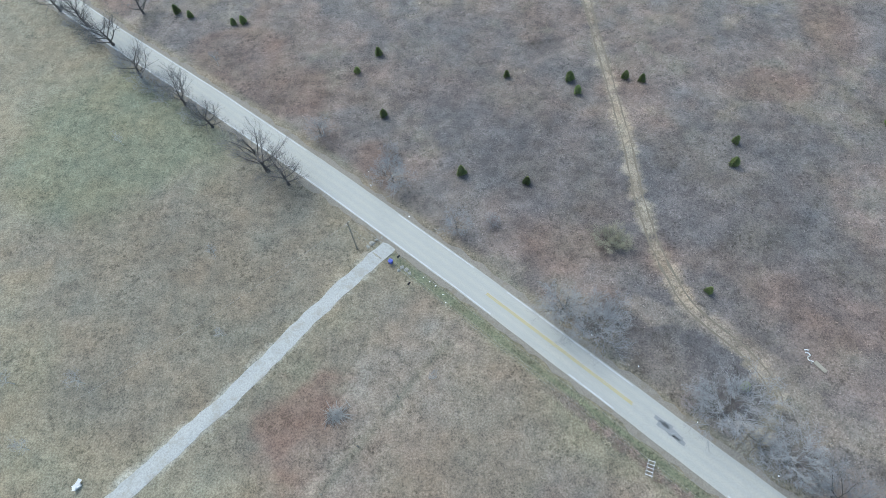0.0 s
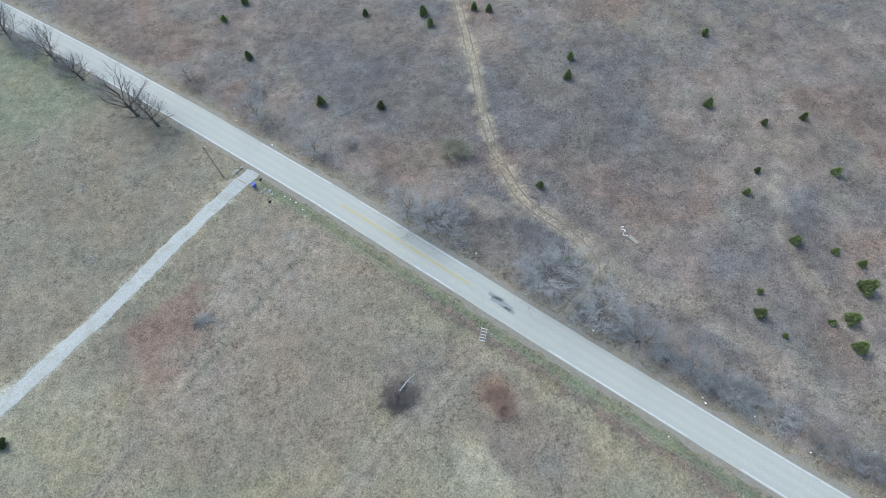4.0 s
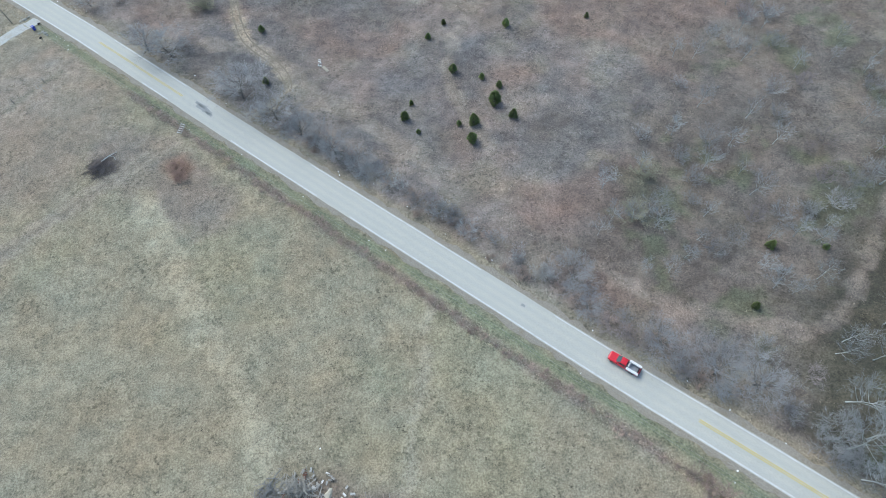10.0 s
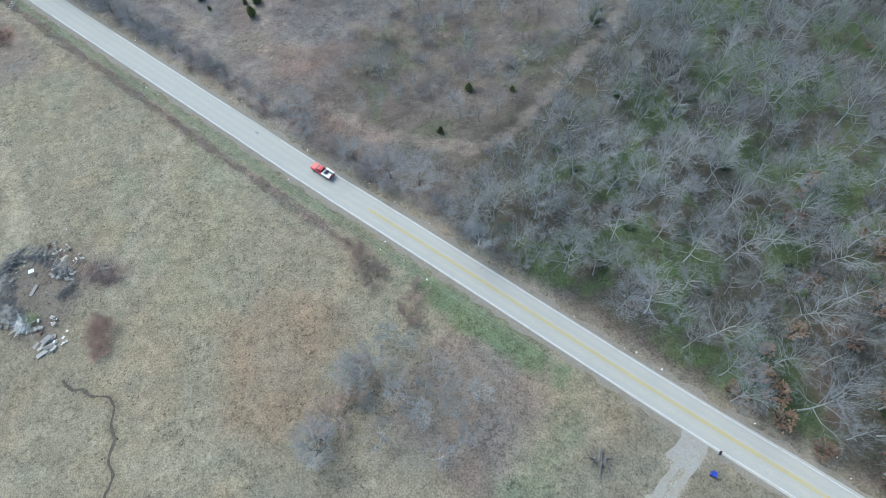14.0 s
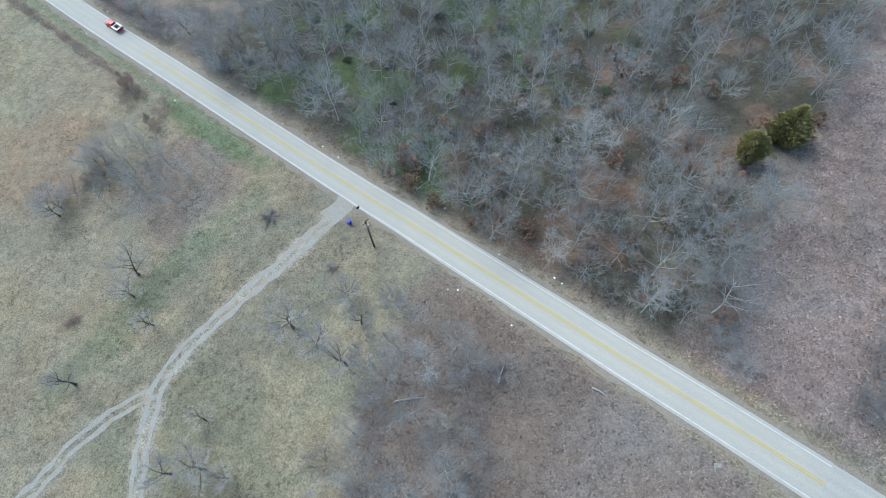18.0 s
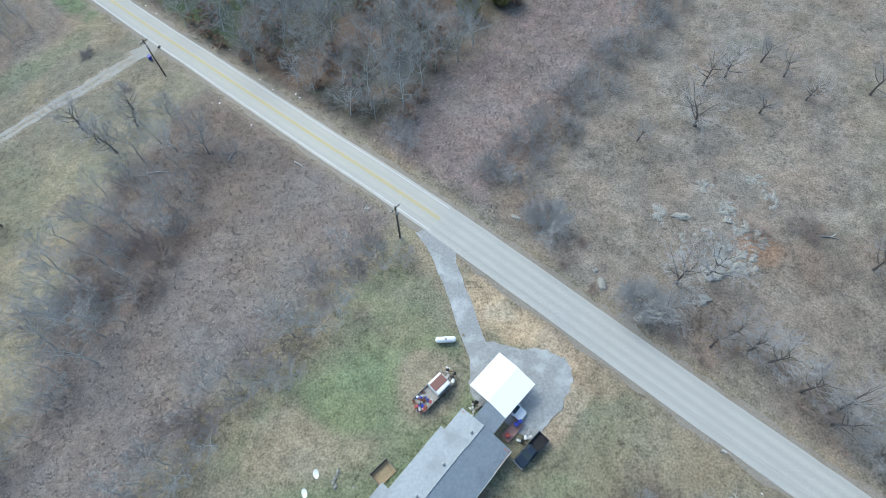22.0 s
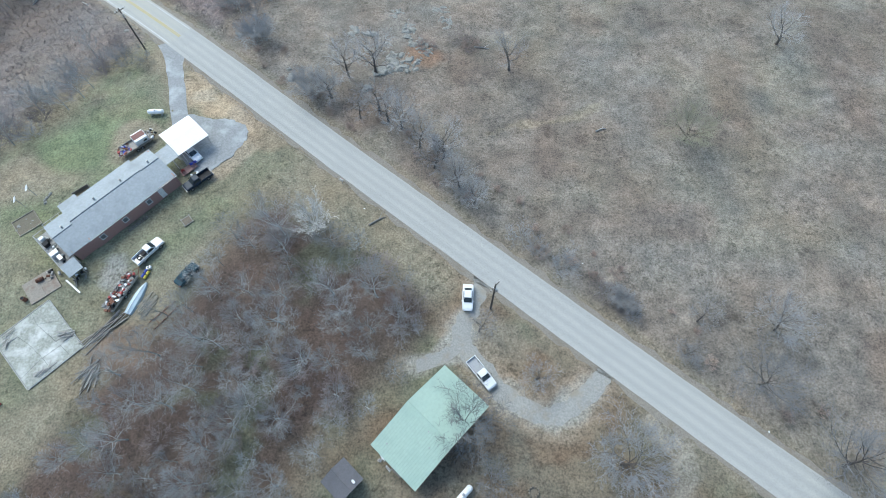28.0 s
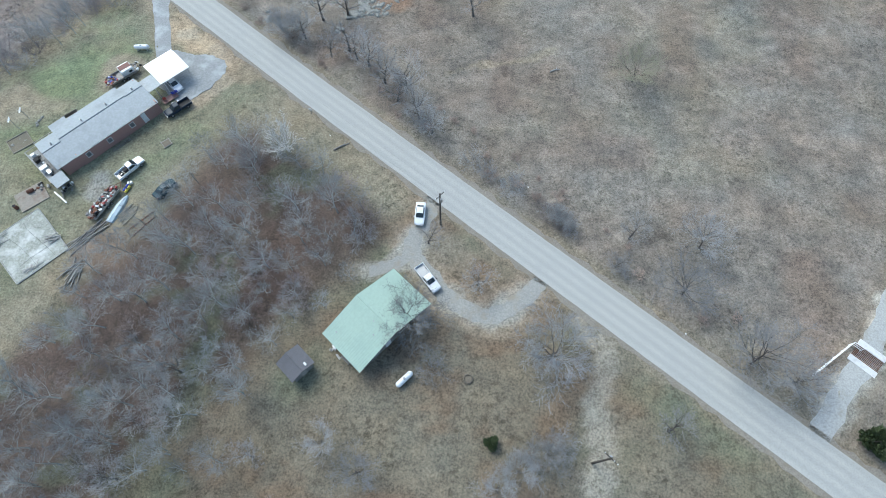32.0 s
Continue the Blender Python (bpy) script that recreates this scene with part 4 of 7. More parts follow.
# single trees along the first stretch
for x, y, k in ((-38.3, 64.8, 1.45), (-33.6, 61.4, 1.15), (-52.1, 76.8, 1.0), (-59.5, 83.4, 1.1), (-72.0, 92.4, 1.1), (-81.5, 103.0, 1.25), (-90, 110, 1.3), (-99, 116, 1.3), (-77.4, 114.2, 1.1)):
    put(random.choice(OAKS), x, y, k * 0.85)
for x, y in ((-63.6, 84.9), (-67.0, 88.0), (-76.0, 96.0), (-86.0, 104.0), (-56.0, 79.5), (-93, 110), (-70, 90)):
    put(random.choice(THICKET), x, y, random.uniform(0.8, 1.2))
for x, y, k in ((-54.6, 95.2, 0.55), (-27.9, 74.1, 0.6), (-70.2, 72.4, 0.5), (-44.8, 45.3, 0.45), (-12.4, 59.1, 0.5), (-4.3, 22.5, 0.4), (-73.6, 22.2, 0.7), (-61.7, 22.1, 0.6), (-67.3, 12.0, 0.6), (-40.3, 30.0, 0.35)):
    put(random.choice(YOUNG), x, y, k)
# broad trees and thickets above the road
for x, y, k in ((16.6, 33.2, 1.15), (22.3, 31.0, 1.25), (39.8, 17.0, 1.5), (47.8, 9.9, 1.15), (53.0, 5.2, 1.1), (60.5, -0.5, 0.9), (-0.4, 50.3, 0.75), (-12.5, 60.7, 0.95), (-28.3, 73.4, 0.8),
                (102.7, -33.0, 1.0), (104.3, -39.0, 0.7), (114.9, -46.9, 1.0), (121.8, -52.0, 1.15), (127.2, -54.2, 1.0), (134.5, -63.0, 0.9), (140.5, -70.0, 0.8)):
    put(random.choice(BROAD), x, y, k, tall=0.72)
put(THICKET[0], 65.5, -4.7, 1.2)
for x, y in ((18.4, 33.6), (24.3, 32.9), (41.8, 18.5), (37.6, 19.5), (45.0, 12.1), (50.4, 7.0), (51.9, 10.5), (56.5, 3.5), (58.9, 0.5), (62.1, -2.5), (67.3, -6.6), (71.5, -9.0), (5.9, 50.9), (-13.6, 66.5),
             (75.9, -14.2), (79.5, -16.0), (82.8, -17.6), (85.5, -21.3), (90.2, -23.6), (94.0, -27.2), (97.8, -31.4), (108.0, -42.6), (111.2, -44.9), (118.2, -49.9), (131.0, -58.5), (137.4, -66.4), (144.5, -73.2), (149.0, -23.7), (153.6, -23.0)):
    put(random.choice(THICKET + BROWNISH[:1]), x, y, random.uniform(0.55, 0.95), tall=0.85)
    if random.random() < 0.55:
        put(random.choice(BROWNISH + THICKET[:2]), x + random.uniform(-2.6, 2.6), y + random.uniform(-1.5, 2.6), random.uniform(0.4, 0.75), tall=0.8)
# hedge of briars below the road
rng = random.Random(21)
for s in np.arange(6, 138, 2.3):
    x, y = to_xy(s, road_mid(s) - 6.1 - 0.015 * s + rng.uniform(-0.8, 0.8))
    put(random.choice(BRIAR), x, y, rng.uniform(0.25, 0.6), tall=0.5)
for s in np.arange(40, 132, 3.3):
    x, y = to_xy(s, road_mid(s) + rng.uniform(5.2, 9.5))
    put(random.choice(BRIAR + THICKET[:1]), x, y, rng.uniform(0.5, 0.9))
for x, y, k in ((116.2, -69.6, 1.3), (118.3, -73.4, 1.2), (114.5, -66.5, 0.9), (124.1, -81.1, 1.2), (125.5, -76.5, 1.1), (116.9, -91.7, 1.6), (111.5, -97.1, 1.4), (114.0, -94.0, 1.0)):
    put(random.choice(BRIAR), x, y, k * 1.25)
for x, y, k in ((70.9, -80.0, 1.25), (71.2, -83.0, 0.8), (69.8, -77.6, 0.8), (28.2, -1.1, 0.9), (29.2, -3.6, 0.7)):
    put(RUSTY, x, y, k, tall=0.6)
for x, y in ((118.5, -88.5), (116.0, -92.5), (120.5, -85.0), (122.5, -92.0), (128.0, -90.0), (126.6, -93.4), (131.2, -98.2), (134.7, -95.7), (129.5, -95.0), (133.0, -101.0), (124.0, -97.0), (120.0, -101.0), (116.8, -90.2), (128.0, -104.0), (124.5, -88.0), (122.0, -95.0), (119.0, -95.5), (126.0, -98.0), (130.5, -92.5)):
    put(random.choice(YOUNG), x, y, random.uniform(0.75, 1.05))
# open grove by the twin track
for x, y, k in ((167.1, -134.9, 1.0), (169.2, -128.3, 0.75), (162.3, -131.8, 0.8), (128.9, -115.6, 1.0), (133.5, -125.3, 0.7), (122.6, -134.5, 0.9), (141.5, -148.9, 0.85), (145.7, -141.7, 0.55), (150.6, -150.1, 0.6), (153.9, -161.7, 0.7), (128.9, -119.8, 0.7), (110.4, -101.8, 0.8), (163.4, -117.6, 0.3), (157.8, -127.9, 1.1), (166.7, -123.4, 0.8), (146.7, -148.7, 1.0), (155.5, -169.6, 1.1)):
    put(random.choice(GNARL), x, y, k)


def scatter(seed, count, s0, s1, n0, n1, gap, keep=None):
    """Places at least gap metres apart, at random, in a stretch of land."""
    rng = random.Random(seed)
    out = []
    for _ in range(count * 12):
        s, n = rng.uniform(s0, s1), rng.uniform(n0, n1)
        if all((s - a) ** 2 + (n - b) ** 2 > gap * gap for a, b in out) and (keep is None or keep(s, n)):
            out.append((s, n))
            if len(out) >= count:
                break
    return [to_xy(*p) for p in out]


def off_track(s, n):
    x, y = to_xy(s, n)
    return float(near_line(np.float64(x), np.float64(y), TRACK_WOOD)) > 3.0 and n > road_mid(s) + 5.0


def joined(name, rows, label):
    """Far plants as one mesh: rows of model, x, y, size and turn."""
    cos, corners, starts, mats, base, at = [], [], [], [], 0, 0
    for model, x, y, size, turn in rows:
        m = np.array(pose(x, y, ground_z(x, y), 0, 0, turn) @ Matrix.Scale(size, 4))
        for slot, ob in enumerate(model.children):
            me = ob.data
            co, vi, ls = np.empty(len(me.vertices) * 3, np.float32), np.empty(len(me.loops), np.int32), np.empty(len(me.polygons), np.int32)
            me.vertices.foreach_get("co", co)
            me.loops.foreach_get("vertex_index", vi)
            me.polygons.foreach_get("loop_start", ls)
            cos.append(co.reshape(-1, 3) @ m[:3, :3].T + m[:3, 3])
            corners.append(vi + base)
            starts.append(ls + at)
            mats.append(np.full(len(ls), slot, np.int32))
            base, at = base + len(co) // 3, at + len(vi)
    me = bpy.data.meshes.new(name)
    cos, corners, starts, mats = (np.concatenate(q) for q in (cos, corners, starts, mats))
    me.vertices.add(len(cos))
    me.vertices.foreach_set("co", cos.astype(np.float32).ravel())
    me.loops.add(len(corners))
    me.loops.foreach_set("vertex_index", corners)
    me.polygons.add(len(starts))
    me.polygons.foreach_set("loop_start", starts)
    for ob in rows[0][0].children:
        me.materials.append(ob.data.materials[0])
    me.polygons.foreach_set("material_index", mats)
    me.update(calc_edges=True)
    return tagged(new(name, me), label, "woods", kind="stuff")


far_rows = []
for k, (x, y) in enumerate(scatter(31, 420, 139, 256, 31, 146, 3.8, lambda s, n: off_track(s, n) and (s > 145 or n > 52) and not (s > 240 and 60 < n < 80))):
    if to_sn(x, y)[1] > 104:
        far_rows.append((WOODS[k % 6] if k % 4 else YOUNG[k % 3], x, y, random.uniform(0.8, 1.25), random.uniform(0, 360)))
    else:
        put(WOODS[k % 6] if k % 4 else YOUNG[k % 3], x, y, random.uniform(0.8, 1.25))
joined("far_woods", far_rows, "far leafless grey winter woods")
for x, y in scatter(32, 55, 192, 258, 32, 80, 3.0, off_track):
    put(random.choice(LEAFY), x, y, random.uniform(0.5, 1.1))
for x, y in scatter(33, 60, 142, 256, 31, 140, 3.0, off_track):
    put(random.choice(THICKET + BRIAR), x, y, random.uniform(0.6, 1.0))
for x, y in scatter(34, 30, 145, 225, 34, 120, 4.0, off_track):
    put(random.choice(HOLLY), x, y, random.uniform(0.5, 0.9), tall=0.4)
# scattered saplings on the rough slope before the woods
for x, y in scatter(35, 75, 92, 142, 44, 128, 3.4, off_track):
    put(random.choice(THICKET[:2] + YOUNG + BROWNISH[:1]), x, y, random.uniform(0.6, 1.0))
# strip of wood, and the hedge lines round the rough weeds
for k, (x, y) in enumerate(scatter(36, 52, 205, 252, -44, 14, 3.0, lambda s, n: np.interp(n, [-40, -32, -25, -9, 16], [249, 242, 233, 221, 214]) < s < 240 - 0.45 * n)):
    put(random.choice(WOODS + YOUNG), x, y, random.uniform(0.6, 0.95))
for x, y in scatter(37, 24, 204, 254, -44, 15, 2.2, lambda s, n: np.interp(n, [-40, -32, -25, -9, 16], [247, 240, 231, 219, 212]) < s < 243 - 0.45 * n):
    put(random.choice(BROWNISH + THICKET[:1]), x, y, random.uniform(0.7, 1.1))
for x, y in scatter(38, 44, 265.5, 273.5, -46, 15, 1.9):
    put(random.choice(YOUNG + THICKET + BROWNISH), x, y, random.uniform(0.75, 1.1))
for x, y in scatter(39, 58, 274.5, 283, 34, 110, 1.9):
    put(random.choice(THICKET + YOUNG[:1]), x, y, random.uniform(0.6, 0.95))
for x, y in ((221.5, -137.7), (221.7, -140.5), (221.1, -135.7), (214.0, -127.7), (212.8, -129.6), (219.0, -162.7), (222.1, -161.6)):
    put(random.choice(THICKET), x, y, random.uniform(0.7, 1.0))
# trees by the rocks and along the last stretch
for x, y, k in ((110.3, -100.1, 0.9), (114.5, -89.6, 0.7), (301.6, -233.6, 1.4), (281.9, -229.4, 1.1), (329.8, -234.0, 1.35), (335.0, -236.5, 0.9), (322.1, -223.6, 1.15), (326.1, -216.0, 0.9)):
    put(random.choice(BROAD), x, y, k, tall=0.85)
for x, y, k in ((271.4, -138.2, 0.95), (279.3, -127.4, 0.75), (283.2, -135.6, 0.6), (289.9, -127.4, 0.6), (292.1, -133.0, 0.55), (303.6, -132.1, 0.8), (314.6, -125.1, 0.7), (317.8, -124.8, 0.7), (261.0, -141.1, 0.5), (286.8, -123.8, 0.6), (274.9, -129.2, 0.8), (261.8, -167.1, 0.9), (266.6, -166.0, 0.95), (291.3, -165.7, 0.8), (267.7, -175.2, 0.8), (271.8, -179.1, 0.8), (279.1, -185.4, 0.8), (264.5, -176.8, 0.6), (281.6, -191.3, 0.7), (277.6, -187.4, 0.7), (342.2, -160.0, 0.9), (337.3, -142.2, 0.9), (315.4, -214.6, 0.55), (312.7, -219.5, 0.4), (291.6, -222.7, 0.55), (316.8, -243.2, 0.7), (322, -131, 0.9), (269.5, -177.5, 0.7), (275.0, -183.0, 0.8), (284.0, -194.5, 0.6), (259.0, -172.0, 0.7), (284, -215.8, 0.5)):
    put(random.choice(GNARL), x, y, k * 1.2)
for x, y, k in ((282.3, -157.9, 0.75), (284.0, -160.9, 0.35), (305.5, -212.6, 0.7), (303.0, -210.2, 0.7)):
    put(random.choice(BROWNISH), x, y, k, tall=0.6)
for x, y, k in ((243.9, -157.3, 1.25), (255.8, -170.8, 1.15), (305.0, -211.6, 0.6)):
    put(random.choice(DENSE), x, y, k)
olive = tree_model("olive_tree", 460, 5.4, 5.2, 14, 9, 10, M_DARKBARK, M_OLIVE, "small tree with yellowish-olive fine twigs", 0.25, 0.13)
put(olive, 320.2, -182.4, 1.0)
buds = shrub_model("olive_shrub", 462, 2.6, 3.2, 24, 6, 8, M_OLIVE, "olive-yellow twiggy shrub on the hillside")
for x, y, k in ((26.8, 47.6, 1.0), (28.6, 46.4, 0.8), (117, -21, 1.0), (121, -12, 0.9), (175, -27, 0.8)):
    put(buds, x, y, k, tall=0.8)
for x, y in ((280.5, -189.6), (282.2, -192.8), (290.9, -200.4), (293.3, -202.9), (303.7, -210.6), (312.6, -219.6), (306, -213.5), (297, -206), (285.1, -235.4), (302.1, -245.5), (298.6, -246.8), (273.6, -215.4)):
    put(random.choice(THICKET), x, y, random.uniform(0.55, 0.9))
for x, y in scatter(44, 30, 286, 400, 27.5, 34, 3.0):
    put(random.choice(BRIAR), x, y, random.uniform(0.4, 0.75))
# the copse between the two homes
for k, (x, y) in enumerate(scatter(40, 105, 309, 352, -64, 11, 3.2, lambda s, n: s + 0.35 * n < 352 and s + 0.14 * n > 317.5)):
    put(random.choice(WOODS + YOUNG), x, y, random.uniform(0.55, 0.9))
for x, y in scatter(41, 28, 309, 352, -64, 12, 2.8, lambda s, n: s + 0.35 * n < 352 and s + 0.14 * n > 318):
    put(random.choice(BROWNISH), x, y, random.uniform(0.7, 1.1))
for x, y in scatter(45, 46, 338, 374, -62, -16, 3.0, lambda s, n: n < -14 - 0.55 * (s - 340)):
    put(random.choice(WOODS + YOUNG + GNARL), x, y, random.uniform(0.5, 0.85))
for x, y, k in ((300.6, -246.1, 0.7), (296.5, -248.6, 0.7), (271.0, -245.6, 0.6), (293.8, -251.0, 0.65), (276.0, -249.0, 0.7)):
    put(random.choice(BROAD), x, y, k)
for x, y in scatter(42, 16, 362, 400, -60, -36, 4.0):
    put(random.choice(WOODS + YOUNG), x, y, random.uniform(0.5, 0.8))
for x, y in scatter(43, 12, 285, 306, -70, -34, 4.0):
    put(random.choice(GNARL + YOUNG), x, y, random.uniform(0.5, 0.8))
pale = tree_model("pale_tree", 450, 6.5, 4.2, 12, 7, 6, M_WHITEBARK, M_WHITEBARK, "leafless tree with bleached white branches", 0.25, 0.22)
put(pale, 259.5, -198.5, 0.9, tall=1.15)
for x, y, k in ((275.8, -159.4, 0.4), (284.2, -159.4, 0.4)):
    put(random.choice(BRIAR), x, y, 1.1, tall=0.6)
for model in WOODS + YOUNG + BROAD + GNARL + OAKS + DENSE + THICKET + BROWNISH + BRIAR + [RUSTY] + CEDARS + HOLLY + LEAFY + [pale, olive, buds]:
    drop_model(model)


# ---- tufts of grass and weeds ----
def tufts(name, seed, count, s0, s1, n0, n1, tall, wide, blades, label, keep, gain=1.0):
    rs = np.random.RandomState(seed)
    s, n = rs.uniform(s0, s1, count), rs.uniform(n0, n1, count)
    ok = keep(s, n)
    s, n = s[ok], n[ok]
    x, y = to_xy(s, n)
    z = height(s) + relief(x, y) - 0.02
    count = len(x)
    rgb = cover(x, y) * gain
    size = rs.uniform(0.55, 1.3, count)
    t = rs.uniform(0, 6.283, (count, blades))
    r = rs.uniform(0.2, 0.55, (count, blades)) * wide * size[:, None]
    h = rs.uniform(0.5, 1.0, (count, blades)) * tall * size[:, None]
    lean = rs.uniform(0.5, 1.5, (count, blades)) * wide * size[:, None]
    w = 0.32 * wide * size[:, None] * rs.uniform(0.5, 1, (count, blades))
    cx, cy = x[:, None], y[:, None]
    c, d = np.cos(t), np.sin(t)
    a = np.stack([cx + c * r * 0.3 - d * w, cy + d * r * 0.3 + c * w, z[:, None] + 0 * t], -1)
    b = np.stack([cx + c * r * 0.3 + d * w, cy + d * r * 0.3 - c * w, z[:, None] + 0 * t], -1)
    e = np.stack([cx + c * lean, cy + d * lean, z[:, None] + h], -1)
    # the blades of one tuft share their root
    co = np.stack([a, b, e], 2).reshape(-1, 3)
    me = bpy.data.meshes.new(name)
    me.vertices.add(len(co))
    me.vertices.foreach_set("co", co.astype(np.float32).ravel())
    me.loops.add(len(co))
    me.loops.foreach_set("vertex_index", np.arange(len(co), dtype=np.int32))
    me.polygons.add(len(co) // 3)
    me.polygons.foreach_set("loop_start", np.arange(0, len(co), 3, dtype=np.int32))
    me.update(calc_edges=True)
    me.materials.append(M_TUFT)
    colour_layer(me, np.repeat(rgb, blades * 3, 0))
    tagged(new(name, me), label, "grass", kind="stuff")


def clear(s, n):
    x, y = to_xy(s, n)
    ok = np.abs(n - road_mid(s)) > 3.8
    for line, w in ((DRIVE_GRAVEL, 1.7), (TRACK_HILL, 1.3), (DRIVE_TWIN, 1.3), (DRIVE_HOME, 1.6), (DRIVE_LOOP, 1.9), (DRIVE_FAR, 1.2), (DRIVE_GATE, 1.9), (DRIVE_BRANCH, 1.2)):
        ok &= near_line(x, y, line) > w
    ok &= np.hypot(x - 238, y + 182) > 7.5
    ok &= np.hypot(x - 236, y + 170.5) > 5.5
    return ok


above = lambda s, n: clear(s, n) & (n > road_mid(s) + 4)
below = lambda s, n: clear(s, n) & (n < road_mid(s) - 3.5)
tufts("dead_weeds", 1, 42000, -120, 150, 30, 130, 0.2, 0.4, 3, "dead brown and grey weeds on the hillside", above, 1.25)
tufts("short_grass", 2, 26000, -140, 215, -45, 29, 0.11, 0.17, 3, "short dry pasture grass in small tufts", below, 1.08)
tufts("dark_tussocks", 9, 700, 62, 160, -30, 16, 0.16, 0.3, 5, "dark weathered clumps scattered over the pasture", below, 0.3)
tufts("tall_weeds", 3, 9000, 254, 281, 28, 112, 0.28, 0.45, 4, "tussocks of dead pinkish-brown weeds", above, 1.4)
tufts("tall_weeds", 4, 7000, 216, 271, -45, 20, 0.28, 0.42, 4, "tussocks of dead grey-brown weeds", lambda s, n: below(s, n) & (s > 4 + np.interp(n, [-40, -32, -25, -9, 16], [249, 242, 233, 221, 214])), 1.4)
tufts("grazed_grass", 5, 17000, 281, 420, 24, 115, 0.14, 0.22, 3, "grazed dry grass on the open slope", above, 1.05)
tufts("lawn_grass", 6, 16000, 270, 420, -60, 19, 0.1, 0.17, 3, "patchy green and brown lawn grass", below, 1.08)
tufts("leaf_litter", 7, 18000, 138, 258, 30, 145, 0.1, 0.3, 3, "dry leaf litter and low growth under trees", above, 1.15)
tufts("ditch_weeds", 8, 16000, -2, 140, 14, 27, 0.22, 0.34, 4, "brown weeds along the roadside ditch", lambda s, n: np.abs(n - road_mid(s) + 6.1 + 0.015 * s) < 1.0 + 0.4 * np.sin(s * 0.9) + 0.4 * np.sin(s * 0.23), 1.35)

# ---- vehicles ----
def loft(bm, rings, caps=True):
    """A skin through rings of equal length."""
    rows = [[bm.verts.new(p) for p in ring] for ring in rings]
    for a, b in zip(rows, rows[1:]):
        for k in range(len(a)):
            bm.faces.new((a[k - 1], a[k], b[k], b[k - 1]))
    if caps:
        bm.faces.new(rows[0][::-1])
        bm.faces.new(rows[-1])
    return bm


def shell(profile, wide, tuck=0.0):
    """A body along x from rows of x, low, high and a share of the width."""
    bm = bmesh.new()
    rings = []
    for x, lo, hi, k in profile:
        w = wide / 2 * k
        rings.append([(x, -w * 0.92, lo), (x, -w, lo + 0.3 * (hi - lo)), (x, -w * (0.97 - tuck), hi - 0.05), (x, -w * (0.85 - tuck), hi), (x, w * (0.85 - tuck), hi), (x, w * (0.97 - tuck), hi - 0.05), (x, w, lo + 0.3 * (hi - lo)), (x, w * 0.92, lo)])
    return loft(bm, rings)


def wheels(root, axles, half, r, material=None):
    for x in axles:
        for side in (-1, 1):
            tyre = part("wheel", rods(((x, side * (half - 0.22), r), (x, side * half, r), r, r, 16)), M_TYRE, root)
            part("rim", rods(((x, side * (half - 0.02), r), (x, side * (half + 0.02), r), r * 0.6, r * 0.5, 12)), material or M_STEEL, tyre, "grey metal rim")


def pane(root, quad, name="window"):
    bm = bmesh.new()
    slab_of(bm, quad, 0.02)
    part(name, bm, M_GLASS, root, "dark tinted glass")


def sedan(x, y, turn, material, label, lift=0.05):
    root = thing("sedan", x, y, turn, label, "car", lift=lift)
    part("body", shell([(-2.28, 0.42, 0.86, 0.86), (-2.15, 0.3, 0.98, 0.96), (-1.4, 0.24, 1.02, 1.0), (0.0, 0.22, 0.98, 1.0), (0.9, 0.24, 0.96, 1.0), (1.9, 0.28, 0.82, 0.95), (2.22, 0.36, 0.68, 0.82)], 1.8), material, root)
    part("roof", shell([(-1.55, 0.93, 1.0, 0.86), (-0.95, 0.95, 1.42, 0.84), (-0.3, 0.95, 1.47, 0.85), (0.2, 0.95, 1.43, 0.84), (1.05, 0.93, 0.99, 0.86)], 1.62, 0.12), material, root)
    pane(root, [(0.28, -0.58, 1.44), (0.98, -0.66, 1.05), (0.98, 0.66, 1.05), (0.28, 0.58, 1.44)], "windshield")
    pane(root, [(-1.52, -0.6, 1.05), (-1.02, -0.55, 1.44), (-1.02, 0.55, 1.44), (-1.52, 0.6, 1.05)], "rear_window")
    for side in (-1, 1):
        pane(root, [(-1.0, side * 0.74, 1.04), (0.8, side * 0.74, 1.04), (0.22, side * 0.63, 1.38), (-0.9, side * 0.63, 1.38)], "side_window")
        part("mirror", boxes((0.75, side * 0.95, 1.0, 0.14, 0.2, 0.12, 0, 0.02)), material, root)
        part("headlight", boxes((2.1, side * 0.62, 0.68, 0.16, 0.3, 0.12, 0, 0.02)), M_STEEL, root, "clear headlight")
        part("tail_light", boxes((-2.24, side * 0.66, 0.82, 0.08, 0.28, 0.14, 0, 0.02)), M_RED, root, "red tail light")
    wheels(root, (-1.35, 1.35), 0.9, 0.33)
    root.scale = (0.9, 0.9, 0.9)
    return root


